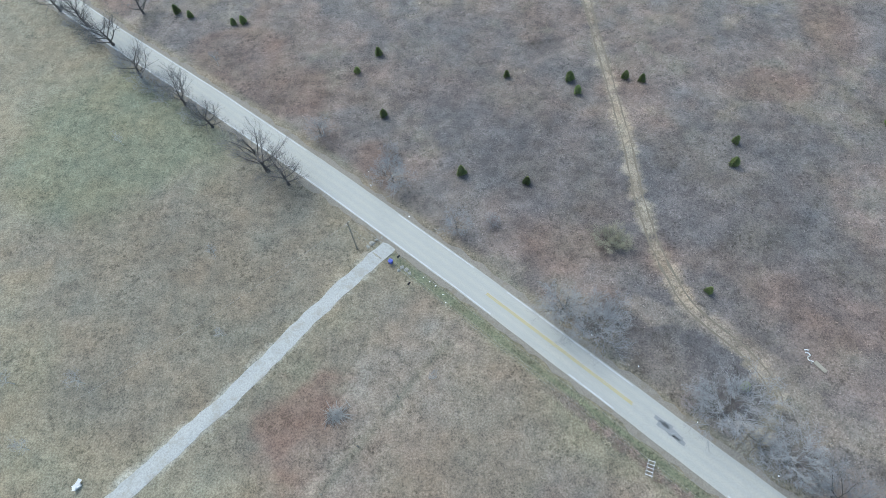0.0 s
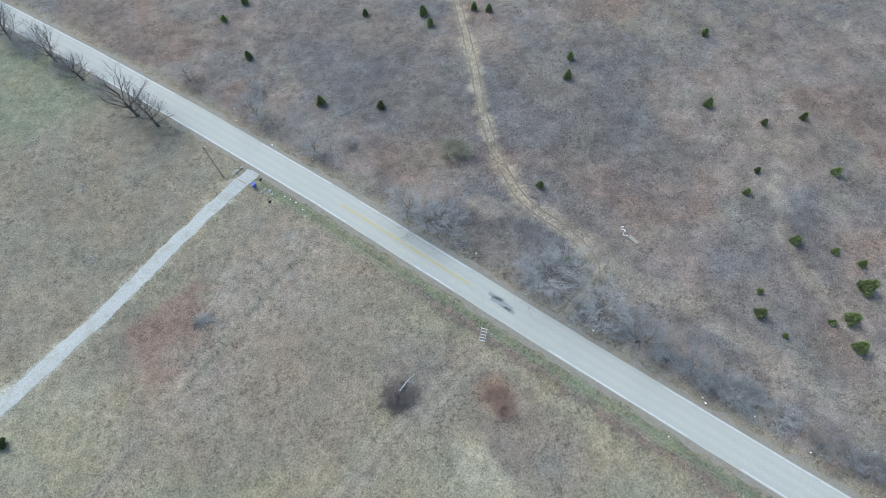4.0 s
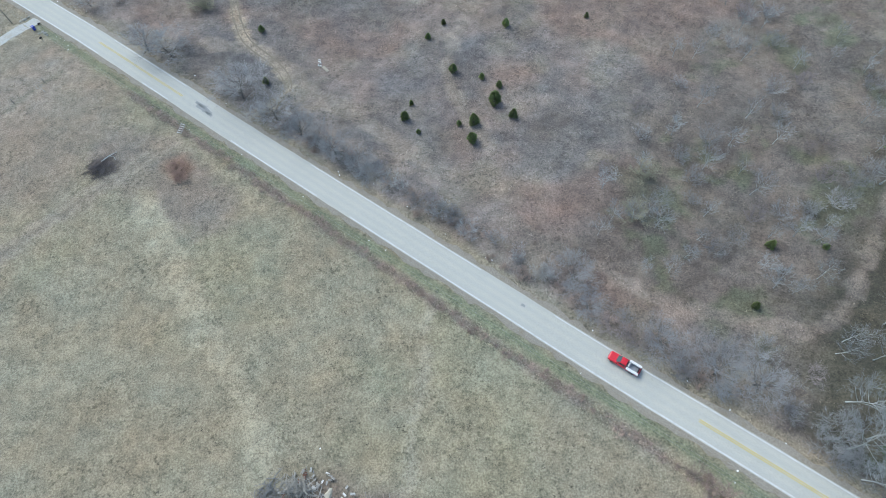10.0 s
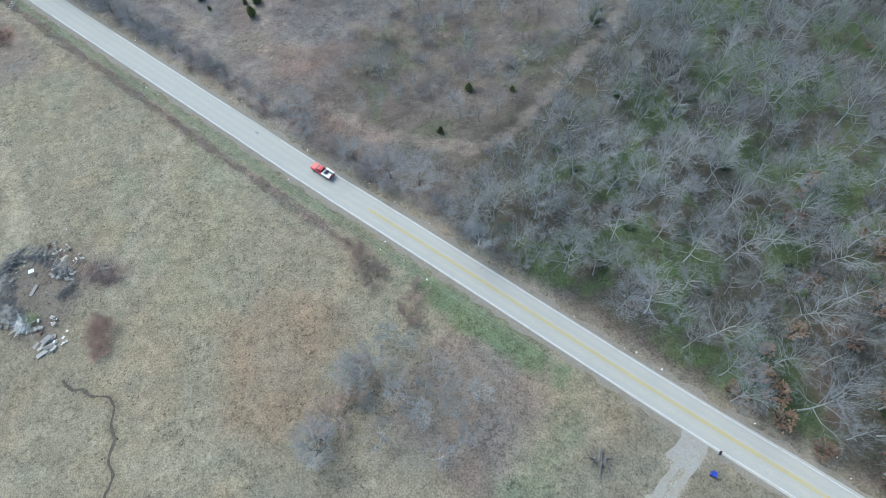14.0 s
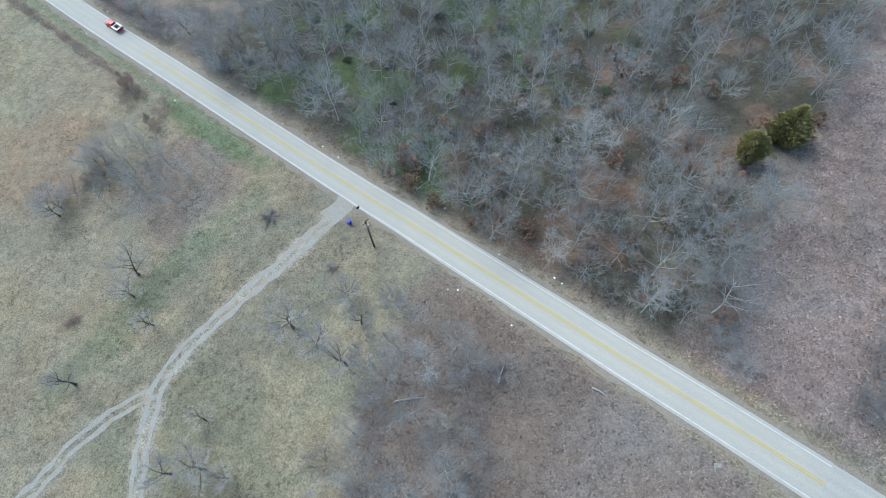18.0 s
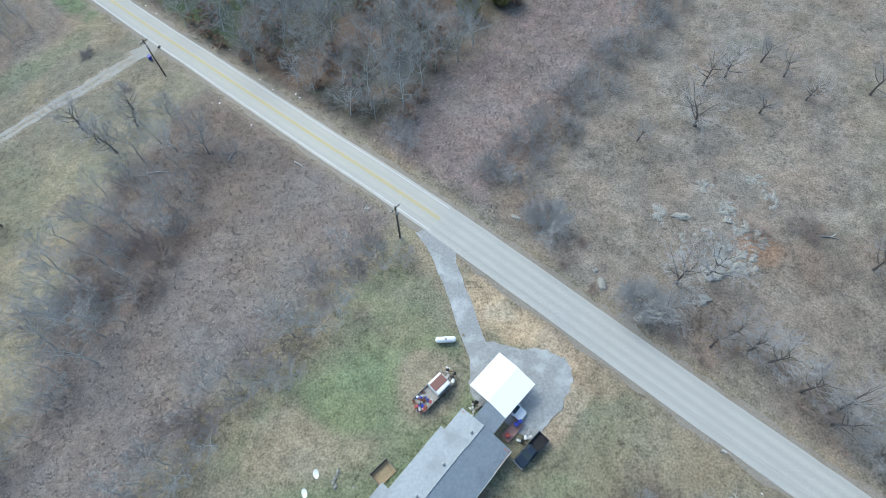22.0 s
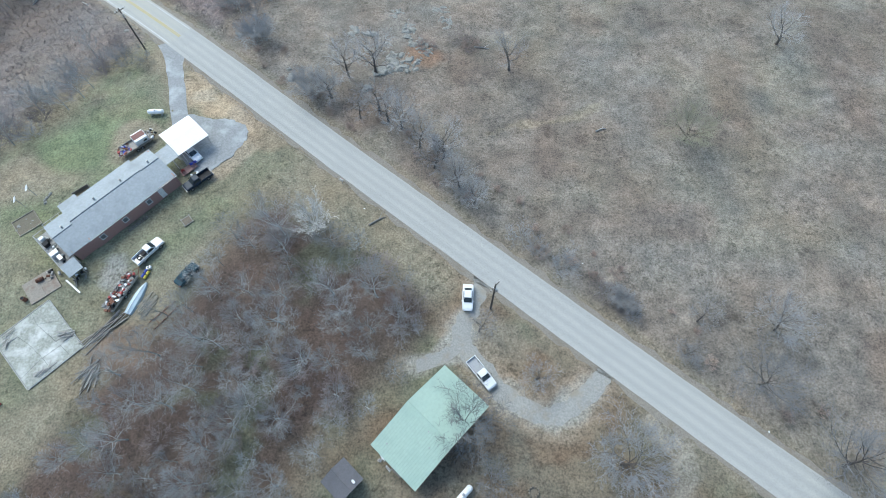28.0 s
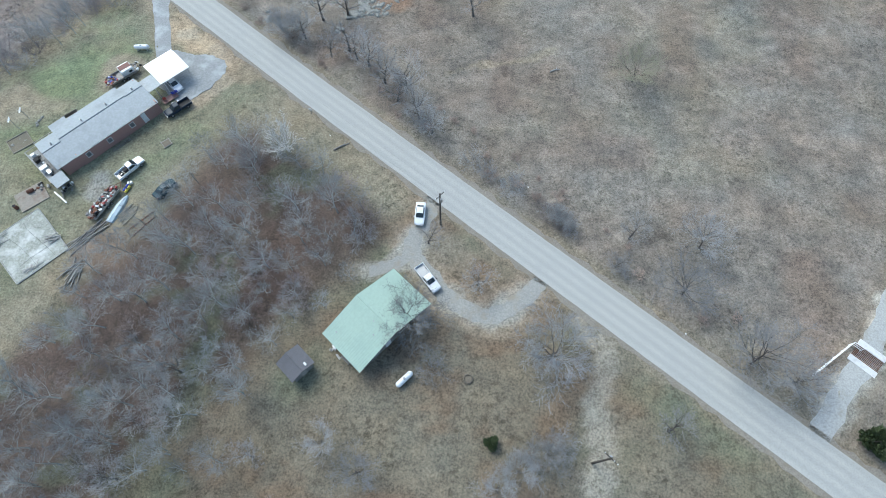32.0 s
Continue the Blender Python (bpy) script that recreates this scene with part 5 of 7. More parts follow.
def pickup(x, y, turn, material, label, name="pickup_truck", load=0, long=5.5):
    k = long / 5.5
    root = thing(name, x, y, turn, label, "pickup truck", lift=0.03)
    part("body", shell([(-0.35 * k, 0.42, 1.08, 0.98), (0.6, 0.4, 1.1, 1.0), (1.55 * k, 0.42, 1.08, 0.98), (2.5 * k, 0.45, 1.0, 0.93), (2.72 * k, 0.5, 0.86, 0.86)], 1.9), material, root)
    part("cab", shell([(-0.5 * k, 0.95, 1.1, 0.9), (-0.38 * k, 1.0, 1.72, 0.84), (0.3, 1.0, 1.78, 0.86), (0.62 * k, 1.0, 1.74, 0.84), (1.35 * k, 1.0, 1.1, 0.9)], 1.72, 0.08), material, root)
    pane(root, [(0.66 * k, -0.62, 1.74), (1.3 * k, -0.7, 1.16), (1.3 * k, 0.7, 1.16), (0.66 * k, 0.62, 1.74)], "windshield")
    pane(root, [(-0.49 * k, -0.6, 1.25), (-0.42 * k, -0.58, 1.64), (-0.42 * k, 0.58, 1.64), (-0.49 * k, 0.6, 1.25)], "rear_window")
    for side in (-1, 1):
        pane(root, [(-0.3 * k, side * 0.8, 1.16), (1.05 * k, side * 0.8, 1.16), (0.6 * k, side * 0.71, 1.64), (-0.28 * k, side * 0.71, 1.64)], "side_window")
        part("bed_side", boxes((-1.6 * k, side * 0.9, 0.85, 2.4 * k, 0.1, 0.55, 0, 0.02)), material, root)
        part("mirror", boxes((1.05 * k, side * 1.05, 1.25, 0.12, 0.24, 0.2, 0, 0.02)), M_BLACK, root, "black door mirror")
        part("headlight", boxes((2.68 * k, side * 0.7, 0.82, 0.08, 0.28, 0.16, 0, 0.02)), M_STEEL, root, "clear headlight")
    part("bed_floor", boxes((-1.6 * k, 0, 0.66, 2.4 * k, 1.72, 0.08, 0)), M_STEEL if load != 2 else M_BLACK, root, "ribbed bed floor")
    part("tailgate", boxes((-2.8 * k, 0, 0.85, 0.08, 1.86, 0.5, 0, 0.02)), material, root)
    part("front_bumper", boxes((2.78 * k, 0, 0.55, 0.14, 1.8, 0.2, 0, 0.03)), M_STEEL, root, "metal bumper")
    part("rear_bumper", boxes((-2.9 * k, 0, 0.5, 0.12, 1.75, 0.14, 0, 0.03)), M_STEEL, root, "metal bumper")
    wheels(root, (-1.75 * k, 1.75 * k), 0.95, 0.38)
    root.scale = (0.88, 0.88, 0.88)
    return root


sedan(282.5, -210.9, -93, M_CARWHITE, "white four-door sedan on a gravel driveway")
sedan(236.5, -184.4, -42, M_CARWHITE, "white car parked under the carport", 0.13)
pickup(284.1, -222.0, -53, M_CARWHITE, "white pickup truck parked beside the green-roofed house")
pickup(238.5, -189.8, -137, M_CARDARK, "charcoal pickup truck parked by the asphalt pad", load=2)
old_truck = pickup(233.5, -202.7, 53, M_CARWHITE, "old white pickup truck with a loaded bed")
spare = new("spare_wheel")
spare.matrix_basis = pose(232.5, -204.0, ground_z(232.5, -204.0) + 0.76)
tagged(spare, "black spare wheel lying in the truck bed", "wheel")
bm = bmesh.new()
for k in range(12):
    a = math.pi * k / 6
    rod(bm, (0.3 * math.cos(a), 0.3 * math.sin(a), 0.08), (0.3 * math.cos(a + 0.55), 0.3 * math.sin(a + 0.55), 0.08), 0.09, 0.09, 6)
part("tyre", bm, M_TYRE, spare)
part("rim", rods(((0, 0, 0.02), (0, 0, 0.12), 0.2, 0.16, 10)), M_STEEL, spare)
crate = tagged(new("tool_crate"), "black plastic crate in the truck bed", "crate")
crate.matrix_basis = pose(233.05, -203.35, ground_z(233, -203.3) + 0.74, 0, 0, 53)
part("bin", boxes((0, 0, 0.2, 0.8, 0.6, 0.4, 0, 0.03)), M_BLACK, crate)
part("lid", boxes((0, 0, 0.43, 0.84, 0.64, 0.05, 0, 0.01)), M_BLACK, crate)
# an old car at the edge of the copse
sedan(240.3, -206.7, 58, M_CARBLUE, "old dark blue car parked against the brush", 0.0)
# the work truck on the road
tx, ty = to_xy(114.6, road_mid(114.6) + 1.45)
work = pickup(tx, ty, 140.8, M_CARRED, "red work truck with white tool boxes on its bed", "work_truck", long=5.9)
work.location.z += 0.07
for side in (-1, 1):
    box = part("tool_box", boxes((-1.85, side * 0.82, 1.22, 2.3, 0.42, 0.42, 0, 0.03)), M_WHITE, work, "white enamelled tool box")
    part("lid_seam", boxes((-1.85, side * 0.82, 1.44, 2.2, 0.05, 0.02)), M_STEEL, box)
part("tank", rods(((-0.95, -0.5, 1.1), (-0.95, 0.5, 1.1), 0.35, 0.35, 14)), M_STEEL, work, "grey drum across the bed")
part("tailboard", boxes((-2.95, 0, 0.95, 0.5, 1.8, 0.1, 0, 0.02)), M_BLACK, work)


# ---- utility poles and wires ----
POLES = [(-18.8, 46.6), (171.0, -114.2), (221.4, -158.4), (285.8, -212.4), (306.3, -247.4)]


def utility_pole(x, y, turn, tall, label, wood, full=True):
    root = thing("utility_pole", x, y, turn, label, "utility pole", "poles along the road")
    part("pole", rods(((0, 0, -0.2), (0, 0, tall), 0.17 if full else 0.12, 0.11 if full else 0.08, 10)), wood, root)
    arm = part("crossarm", boxes((0, 0, tall - 0.5, 0.1, 2.0 if full else 0.9, 0.13, 0, 0.01)), wood, root)
    for o in (-0.9, -0.4, 0.9) if full else (-0.35, 0.35):
        part("insulator", rods(((0, o, tall - 0.44), (0, o, tall - 0.2), 0.06, 0.04, 8)), M_WHITE, arm, "pale ceramic insulator")
    part("brace", rods(((0.03, -0.6, tall - 0.55), (0.03, 0, tall - 1.2), 0.02, 0.02, 5)), M_STEEL, root)
    if full:
        part("transformer", rods(((0.28, 0, tall - 1.9), (0.28, 0, tall - 1.1), 0.2, 0.2, 12)), M_STEEL, root, "grey pole-mounted transformer")
    return root


for (x, y), turn in zip(POLES, (-38, -38, -40, -42, 45)):
    if x < 0:
        utility_pole(x, y, turn, 9.3, "slim weathered grey utility pole by the driveway", M_GREYPOLE, False)
    else:
        utility_pole(x, y, turn, 9.3, "dark wooden utility pole with a crossarm beside the road", M_POLE)


def wire(a, b, sag, label):
    """A cable hung between two places."""
    a, b = Vector(a), Vector(b)
    pts = [a.lerp(b, k / 16) - Vector((0, 0, 4 * sag * (k / 16) * (1 - k / 16))) for k in range(17)]
    w = Wood()
    w.tube(pts, [0.012] * 17, 4)
    tagged(part("overhead_wire", (w.v, w.f), M_WIRE), label, "wire")


for (x0, y0), (x1, y1), sag in zip(POLES[:3], POLES[1:4], (2.6, 0.9, 0.9)):
    for o in (-0.9, -0.4, 0.9):
        dx, dy = 0.63 * o, 0.77 * o
        wire((x0 + dx, y0 + dy, ground_z(x0, y0) + 9.1), (x1 + dx, y1 + dy, ground_z(x1, y1) + 9.1), sag, "thin weathered overhead wire between utility poles")
wire((-18.8, 46.6, ground_z(-18.8, 46.6) + 8.8), (-58.0, 18.0, ground_z(-58.0, 18.0) + 6.0), 1.0, "thin weathered overhead wire leaving the road")

# ---- mailboxes, bins and things at the first driveway ----
def mailbox(x, y, turn, material, label):
    root = thing("mailbox", x, y, turn, label, "mailbox")
    part("post", boxes((0, 0, 0.5, 0.1, 0.1, 1.1, 0, 0.01)), M_WOOD, root)
    bm = bmesh.new()
    loft(bm, [[(sx, 0.16 * math.cos(a), 1.12 + 0.2 * math.sin(a)) for a in np.linspace(0, math.pi, 7)] + [(sx, -0.16, 1.0), (sx, 0.16, 1.0)] for sx in (-0.3, 0.3)])
    box = part("box", bm, material, root)
    part("door", boxes((0.31, 0, 1.13, 0.02, 0.3, 0.26, 0, 0.005)), M_STEEL, box)
    part("flag", boxes((0.05, 0.19, 1.25, 0.04, 0.02, 0.2)), M_RED, box, "red flag")
    return root


def wheelie_bin(x, y, turn, material, label):
    root = thing("wheeled_bin", x, y, turn, label, "bin")
    part("bin", loft(bmesh.new(), [[(-0.28 * k, -0.3 * k, z), (0.28 * k, -0.3 * k, z), (0.28 * k, 0.3 * k, z), (-0.28 * k, 0.3 * k, z)] for z, k in ((0.06, 0.85), (0.5, 0.95), (1.0, 1.1))]), material, root)
    part("lid", boxes((0, 0, 1.04, 0.72, 0.76, 0.06, 0, 0.02)), material, root)
    part("handle", rods(((-0.36, -0.25, 1.0), (-0.36, 0.25, 1.0), 0.02, 0.02, 6)), M_BLACK, root)
    for side in (-1, 1):
        part("wheel", rods(((-0.25, side * 0.3, 0.1), (-0.25, side * 0.36, 0.1), 0.1, 0.1, 10)), M_TYRE, root)


wheelie_bin(-12.4, 43.5, -35, M_BLUE, "blue plastic wheeled bin beside the gravel driveway")
mailbox(-11.0, 44.3, 50, M_BLACK, "black mailbox on a post beside the driveway")
mailbox(-8.9, 38.8, 50, M_BLACK, "small black box on a post in the grass")
wheelie_bin(166.4, -108.8, -35, M_BLUE, "blue plastic wheeled bin beside the farm track")
mailbox(168.0, -106.2, 50, M_BLACK, "black mailbox on a wooden post by the road")
mailbox(262.4, -190.4, -35, M_CONCRETE, "weathered grey-white mailbox leaning by the road")


def boulder(x, y, size, seed, label, flat=0.5, name="boulder", category="rock", long=1.0, turn=0.0):
    bm = bmesh.new()
    bmesh.ops.create_icosphere(bm, subdivisions=3 if size > 0.9 else 2, radius=1)
    for v in bm.verts:
        k = 1 + 0.7 * (noise.noise(v.co * 1.6 + Vector((seed * 3.1, 0, 0)))) + 0.45 * noise.noise(v.co * 4.1 + Vector((0, seed, 0)))
        v.co = Vector((v.co.x * size * k * long, v.co.y * size * k, v.co.z * size * k * flat))
    ob = part(name, bm, M_ROCK)
    ob.matrix_basis = pose(x, y, ground_z(x, y) + size * flat * 0.1, 0, 0, turn)
    return tagged(ob, label, category)


rng = random.Random(5)
for x, y, r in ((-16.1, 47.7, 0.5), (-15.3, 48.4, 0.35), (-16.8, 46.9, 0.4), (-10.4, 42.6, 0.4), (-9.6, 42.1, 0.45), (-9.0, 41.4, 0.3), (-11.0, 42.0, 0.35), (-14.3, 48.8, 0.3)):
    boulder(x, y, r, rng.randint(1, 90), "pale limestone lump at the driveway's edge", 0.5)

# rock outcrop on the slope
def rock_sheet(x, y, rx, ry, turn, seed, level, high, label):
    """Bedrock whose ragged ridges stand proud of the turf."""
    step = 0.16
    us, vs = np.arange(-rx, rx + step, step), np.arange(-ry, ry + step, step)
    u, v = (q.ravel() for q in np.meshgrid(us, vs, indexing="ij"))
    c, d = math.cos(radians(turn)), math.sin(radians(turn))
    px, py = x + c * u - d * v, y + d * u + c * v
    rim = 1 - np.hypot(u / rx, v / ry) ** 2
    n1, n2, n3 = vnoise(u + 40, v + 40, 0.95, seed), vnoise(u + 40, v * 1.6 + 40, 0.42, seed + 1), vnoise(u, v, 0.2, seed + 2)
    crack = np.abs(vnoise(u + 9, v + 9, 0.8, seed + 3) - 0.5) * 2
    up = 0.5 * n1 + 0.32 * n2 + 0.18 * n3 + 0.35 * np.clip(rim, -0.6, 0.45) - 1.1 * np.clip(0.3 - crack, 0, 1) - level
    z = height(to_sn(px, py)[0]) + relief(px, py) + np.clip(up * 2.2, -0.25, 0.55) * high - 0.02
    k = np.arange(len(u)).reshape(len(us), len(vs))
    quads = np.stack([k[:-1, :-1], k[1:, :-1], k[1:, 1:], k[:-1, 1:]], -1).reshape(-1, 4)
    keep = (up[quads] > -0.03).any(1)
    z0 = ground_z(x, y)
    ob = part("rock_outcrop", (np.stack([px - x, py - y, z - z0], 1).tolist(), quads[keep].tolist()), M_ROCK)
    ob.location = (x, y, z0)
    return tagged(ob, label, "rock")


for x, y, rx, ry, turn, level, high in ((270.0, -150.5, 1.9, 1.5, 40, 0.5, 0.35), (261.7, -155.4, 1.4, 1.9, 10, 0.56, 0.3), (279.0, -149.4, 2.8, 1.3, 0, 0.55, 0.3), (279.6, -153.0, 1.5, 2.6, 20, 0.58, 0.3), (272.6, -154.8, 1.4, 2.6, -15, 0.54, 0.35), (275.0, -159.4, 3.2, 1.7, -40, 0.48, 0.5),
                                        (266.6, -159.3, 3.0, 1.5, 5, 0.6, 0.3), (271.6, -163.4, 3.4, 2.5, -20, 0.42, 0.4), (268.3, -165.8, 2.8, 1.2, 3, 0.4, 0.6), (263.9, -161.9, 1.4, 2.8, 10, 0.6, 0.3)):
    rock_sheet(x, y, rx, ry, turn, rng.randint(1, 400), level, high, "lichen-grey limestone outcrop showing through the turf")
for x, y, r, long, turn, flat in ((265.0, -156.0, 0.75, 2.0, 0, 0.4), (265.3, -169.8, 0.75, 1.2, 10, 0.6), (251.0, -167.1, 0.7, 1.2, 80, 0.6), (250.4, -165.0, 0.4, 1.2, 20, 0.6), (239.5, -155.6, 0.5, 1.6, -30, 0.4), (215.8, -152.6, 0.4, 1.3, 0, 0.5)):
    boulder(x, y, r, rng.randint(1, 400), "pale lichen-covered limestone boulder in the turf", flat, long=long, turn=turn)

# ---- heaps: brush, rubble and junk ----
def stick_heap(name, x, y, wide, long, turn, high, count, seed, material, label, thick=0.035, category="brush pile"):
    rng = random.Random(seed)
    w = Wood()
    for _ in range(count):
        u, v = rng.gauss(0, 0.42), rng.gauss(0, 0.42)
        k = max(0.0, 1 - (u * u + v * v))
        p = Vector((u * long, v * wide, rng.uniform(0, high) * k + 0.05))
        t = rng.uniform(0, 6.283)
        d = Vector((math.cos(t), math.sin(t), rng.uniform(-0.25, 0.35))).normalized()
        ln = rng.uniform(0.6, 2.2)
        q = p + d * ln
        q.z = max(0.03, q.z)
        m = p.lerp(q, 0.5) + bend(rng, 0.12)
        r = thick * rng.uniform(0.5, 1.6)
        w.tube([p, m, q], [r, r * 0.8, r * 0.35], 3)
    root = thing(name, x, y, turn, label, category)
    part("brushwood", (w.v, w.f), material, root)
    return root


heap = stick_heap("brush_pile", 12.7, 0.4, 2.5, 3.0, 12, 1.0, 560, 8, M_BRUSH, "pile of cut dark brushwood in the pasture")
w = Wood()
w.tube([Vector((0.5, 0.5, 1.0)), Vector((2.0, 1.6, 0.9)), Vector((3.5, 2.4, 0.7))], [0.12, 0.1, 0.05], 6)
w.tube([Vector((2.0, 1.6, 0.9)), Vector((2.9, 1.2, 0.8)), Vector((3.2, 0.4, 0.5))], [0.07, 0.05, 0.03], 5)
part("bare_limb", (w.v, w.f), M_BARK, heap, "bleached grey limb")
stick_heap("stump_heap", -19.8, 16.9, 1.3, 1.5, 0, 0.4, 130, 9, M_SCRAP, "small grey heap of rubble and sticks", 0.06)
stick_heap("stump_heap", 151.5, -105.9, 0.9, 0.9, 0, 0.4, 70, 10, M_WOOD, "ring of old stump wood in the grass", 0.07)
stick_heap("brush_pile", 163.8, -117.6, 0.5, 0.6, 0, 0.5, 50, 11, M_BROWNTWIG, "small heap of dark sticks by the track")
stick_heap("brush_pile", 119.1, -123.6, 1.0, 1.3, 20, 0.5, 80, 12, M_BROWNTWIG, "low pile of dark brushwood in the grove")
for x, y, wd, ln, turn, n, sd, material in ((50.4, -64.6, 1.5, 4.0, 62, 420, 13, M_SCRAP), (50.9, -70.2, 1.7, 4.6, 95, 560, 14, M_WOOD), (54.0, -75.0, 1.5, 2.8, 130, 360, 15, M_SCRAP), (55.6, -63.0, 1.3, 3.4, -18, 380, 16, M_WOOD), (60.6, -66.6, 1.1, 2.6, -30, 260, 21, M_SCRAP), (56.2, -76.8, 1.2, 2.4, 140, 220, 22, M_TRIM), (62.6, -70.6, 0.6, 2.2, 55, 90, 23, M_WOOD)):
    stick_heap("rubble_heap", x, y, wd, ln, turn, 0.8, n * 2 // 3, sd, material, "heap of grey demolition timber and scrap", 0.06, "rubble heap")
stick_heap("brush_pile", 68.3, -68.0, 1.6, 3.9, -22, 0.9, 520, 17, M_BROWNTWIG, "pile of brushwood beside the rubble")
stick_heap("brush_pile", 68.4, -67.3, 0.9, 3.0, -28, 1.0, 130, 18, M_SCRAP, "bleached branches lying over the brush pile", 0.055)


def plank_heap(name, x, y, turn, rows, material, label, seed, category="lumber"):
    """Loose boards and sheets, each a part."""
    rng = random.Random(seed)
    root = thing(name, x, y, turn, label, category)
    for px, py, z, sx, sy, sz, tr, tilt in rows:
        part("board", boxes((px, py, z, sx, sy, sz, tr, 0.005, tilt)), material, root)
    return root


def loose_boards(seed, count, wide, long, size, z=0.05):
    rng = random.Random(seed)
    return [(rng.uniform(-wide, wide), rng.uniform(-long, long), z + 0.05 * k % 0.45, size[0] * rng.uniform(0.6, 1.3), size[1] * rng.uniform(0.7, 1.3), 0.05, rng.uniform(-40, 40), rng.uniform(-7, 7)) for k in range(count)]


plank_heap("rubble_sheets", 61.6, -81.2, 20, loose_boards(3, 12, 1.7, 1.3, (1.6, 0.7)), M_SCRAP, "grey sheets of scrap dumped on the rubble", 3, "scrap heap")
plank_heap("rubble_sheets", 60.8, -67.4, -15, loose_boards(4, 16, 2.2, 1.2, (0.8, 0.35)), M_SCRAP, "pale broken boards beside the rubble heap", 4, "scrap heap")
plank_heap("rubble_sheets", 64.2, -80.4, 50, loose_boards(5, 8, 1.6, 1.0, (0.5, 0.3)), M_TRIM, "scattered white scrap on dry grass", 5, "scrap heap")
plank_heap("dumped_board", 55.1, -66.7, 0, [(0, 0, 0.75, 1.0, 0.7, 0.08, 20, 8)], M_WHITE, "white panel lying on the rubble heap", 6, "panel")
plank_heap("dumped_board", 56.3, -70.4, 75, [(0, 0, 0.12, 2.3, 0.6, 0.06, 0, 3)], M_WOOD, "grey board lying inside the rubble ring", 7, "board")
boulder(60.2, -64.3, 0.5, 77, "pale cream boulder beside the rubble heap", 0.6, long=1.5, turn=70).data.materials[0] = M_NEWWOOD
rng = random.Random(31)
for k in range(110):
    t = rng.uniform(0.6, 5.4)
    x, y = 58.0 + 7.6 * math.cos(t) * rng.uniform(0.75, 1.1), -70.0 + 8.8 * math.sin(t) * rng.uniform(0.75, 1.1)
    bit = thing("rubble_piece", x, y, rng.uniform(0, 180), "broken pale building scrap lying in the rubble", "rubble", lift=rng.uniform(0.05, 0.5))
    a = rng.uniform(0.25, 0.8)
    part("panel", boxes((0, 0, 0.05, a, a * rng.uniform(0.3, 0.8), 0.05, 0, 0.005, rng.uniform(-20, 20))), rng.choice((M_SCRAP, M_SCRAP, M_WOOD, M_TRIM, M_RUST, M_CONCRETE)), bit)
    part("batten", boxes((0, 0.05, 0.1, a * 1.3, 0.06, 0.05, rng.uniform(-20, 20))), M_WOOD, bit)
stick_heap("reed_clump", 57.6, -76.2, 1.2, 1.7, 20, 0.8, 160, 19, M_REED, "clump of green reedy stalks in the rubble", 0.03, "reeds")

for t in (0.08, 0.22, 0.36, 0.5, 0.64):
    x, y = FURROW_B[int(t * (len(FURROW_B) - 1))]
    post = thing("fence_post", x, y, 0, "old grey wooden fence post in the pasture", "fence post", "posts of an old fence")
    part("post", rods(((0, 0, -0.2), (0.04, 0, 1.25), 0.08, 0.07, 7)), M_WOOD, post)
    part("staple", boxes((0.07, 0, 1.0, 0.03, 0.04, 0.03)), M_RUST, post)
# dumped pipes and a board on the hillside
root = thing("dumped_pipes", 56.3, 25.5, 0, "white plastic pipes dumped on the weeds", "pipes")
for k, (a, b, c) in enumerate((((-0.4, 1.4), (0.3, 1.1), (0.5, 0.5)), ((0.4, 0.6), (-0.3, 0.2), (-0.3, -0.4)), ((-0.4, -0.3), (0.1, -0.6), (0.7, -0.8)), ((0.0, -0.4), (0.2, -0.9), (0.1, -1.3)), ((-0.5, 1.9), (0.0, 1.95), (0.4, 1.8)))):
    bm = bmesh.new()
    for p, q in ((a, b), (b, c)):
        rod(bm, (*p, 0.16 + 0.03 * k), (*q, 0.16 + 0.03 * k), 0.13, 0.13, 8)
    part("pipe", bm, M_SCRAP if k % 2 else M_WHITE, root)
root.scale = (0.72, 0.72, 0.72)
plank_heap("dumped_board", 57.7, 24.1, -55, [(0, 0, 0.15, 2.1, 0.7, 0.06, 0, 3)], M_NEWWOOD, "pale plywood sheet lying in the weeds", 8, "board")

# a pale metal rack by the ditch
root = thing("metal_rack", 27.6, 9.0, 70, "pale metal rack standing by the roadside ditch", "rack")
for o in (-0.45, 0.45):
    part("rail", rods(((-1.2, o, 0.25), (1.2, o, 0.75), 0.05, 0.05, 6)), M_STEEL, root)
for k in range(5):
    part("rung", rods(((-1.0 + 0.5 * k, -0.55, 0.3 + 0.1 * k), (-1.0 + 0.5 * k, 0.55, 0.3 + 0.1 * k), 0.045, 0.045, 6)), M_WHITE, root)
plank_heap("burnt_scrap", -57.6, 6.7, 30, [(0, 0, 0.2, 1.1, 0.8, 0.4, 10, 4), (0.5, 0.4, 0.45, 0.8, 0.6, 0.08, 40, 8), (-0.3, -0.3, 0.5, 0.5, 0.5, 0.1, 70, 5)], M_TRIM, "white and grey scrap heaped on bare ground", 9, "scrap heap")

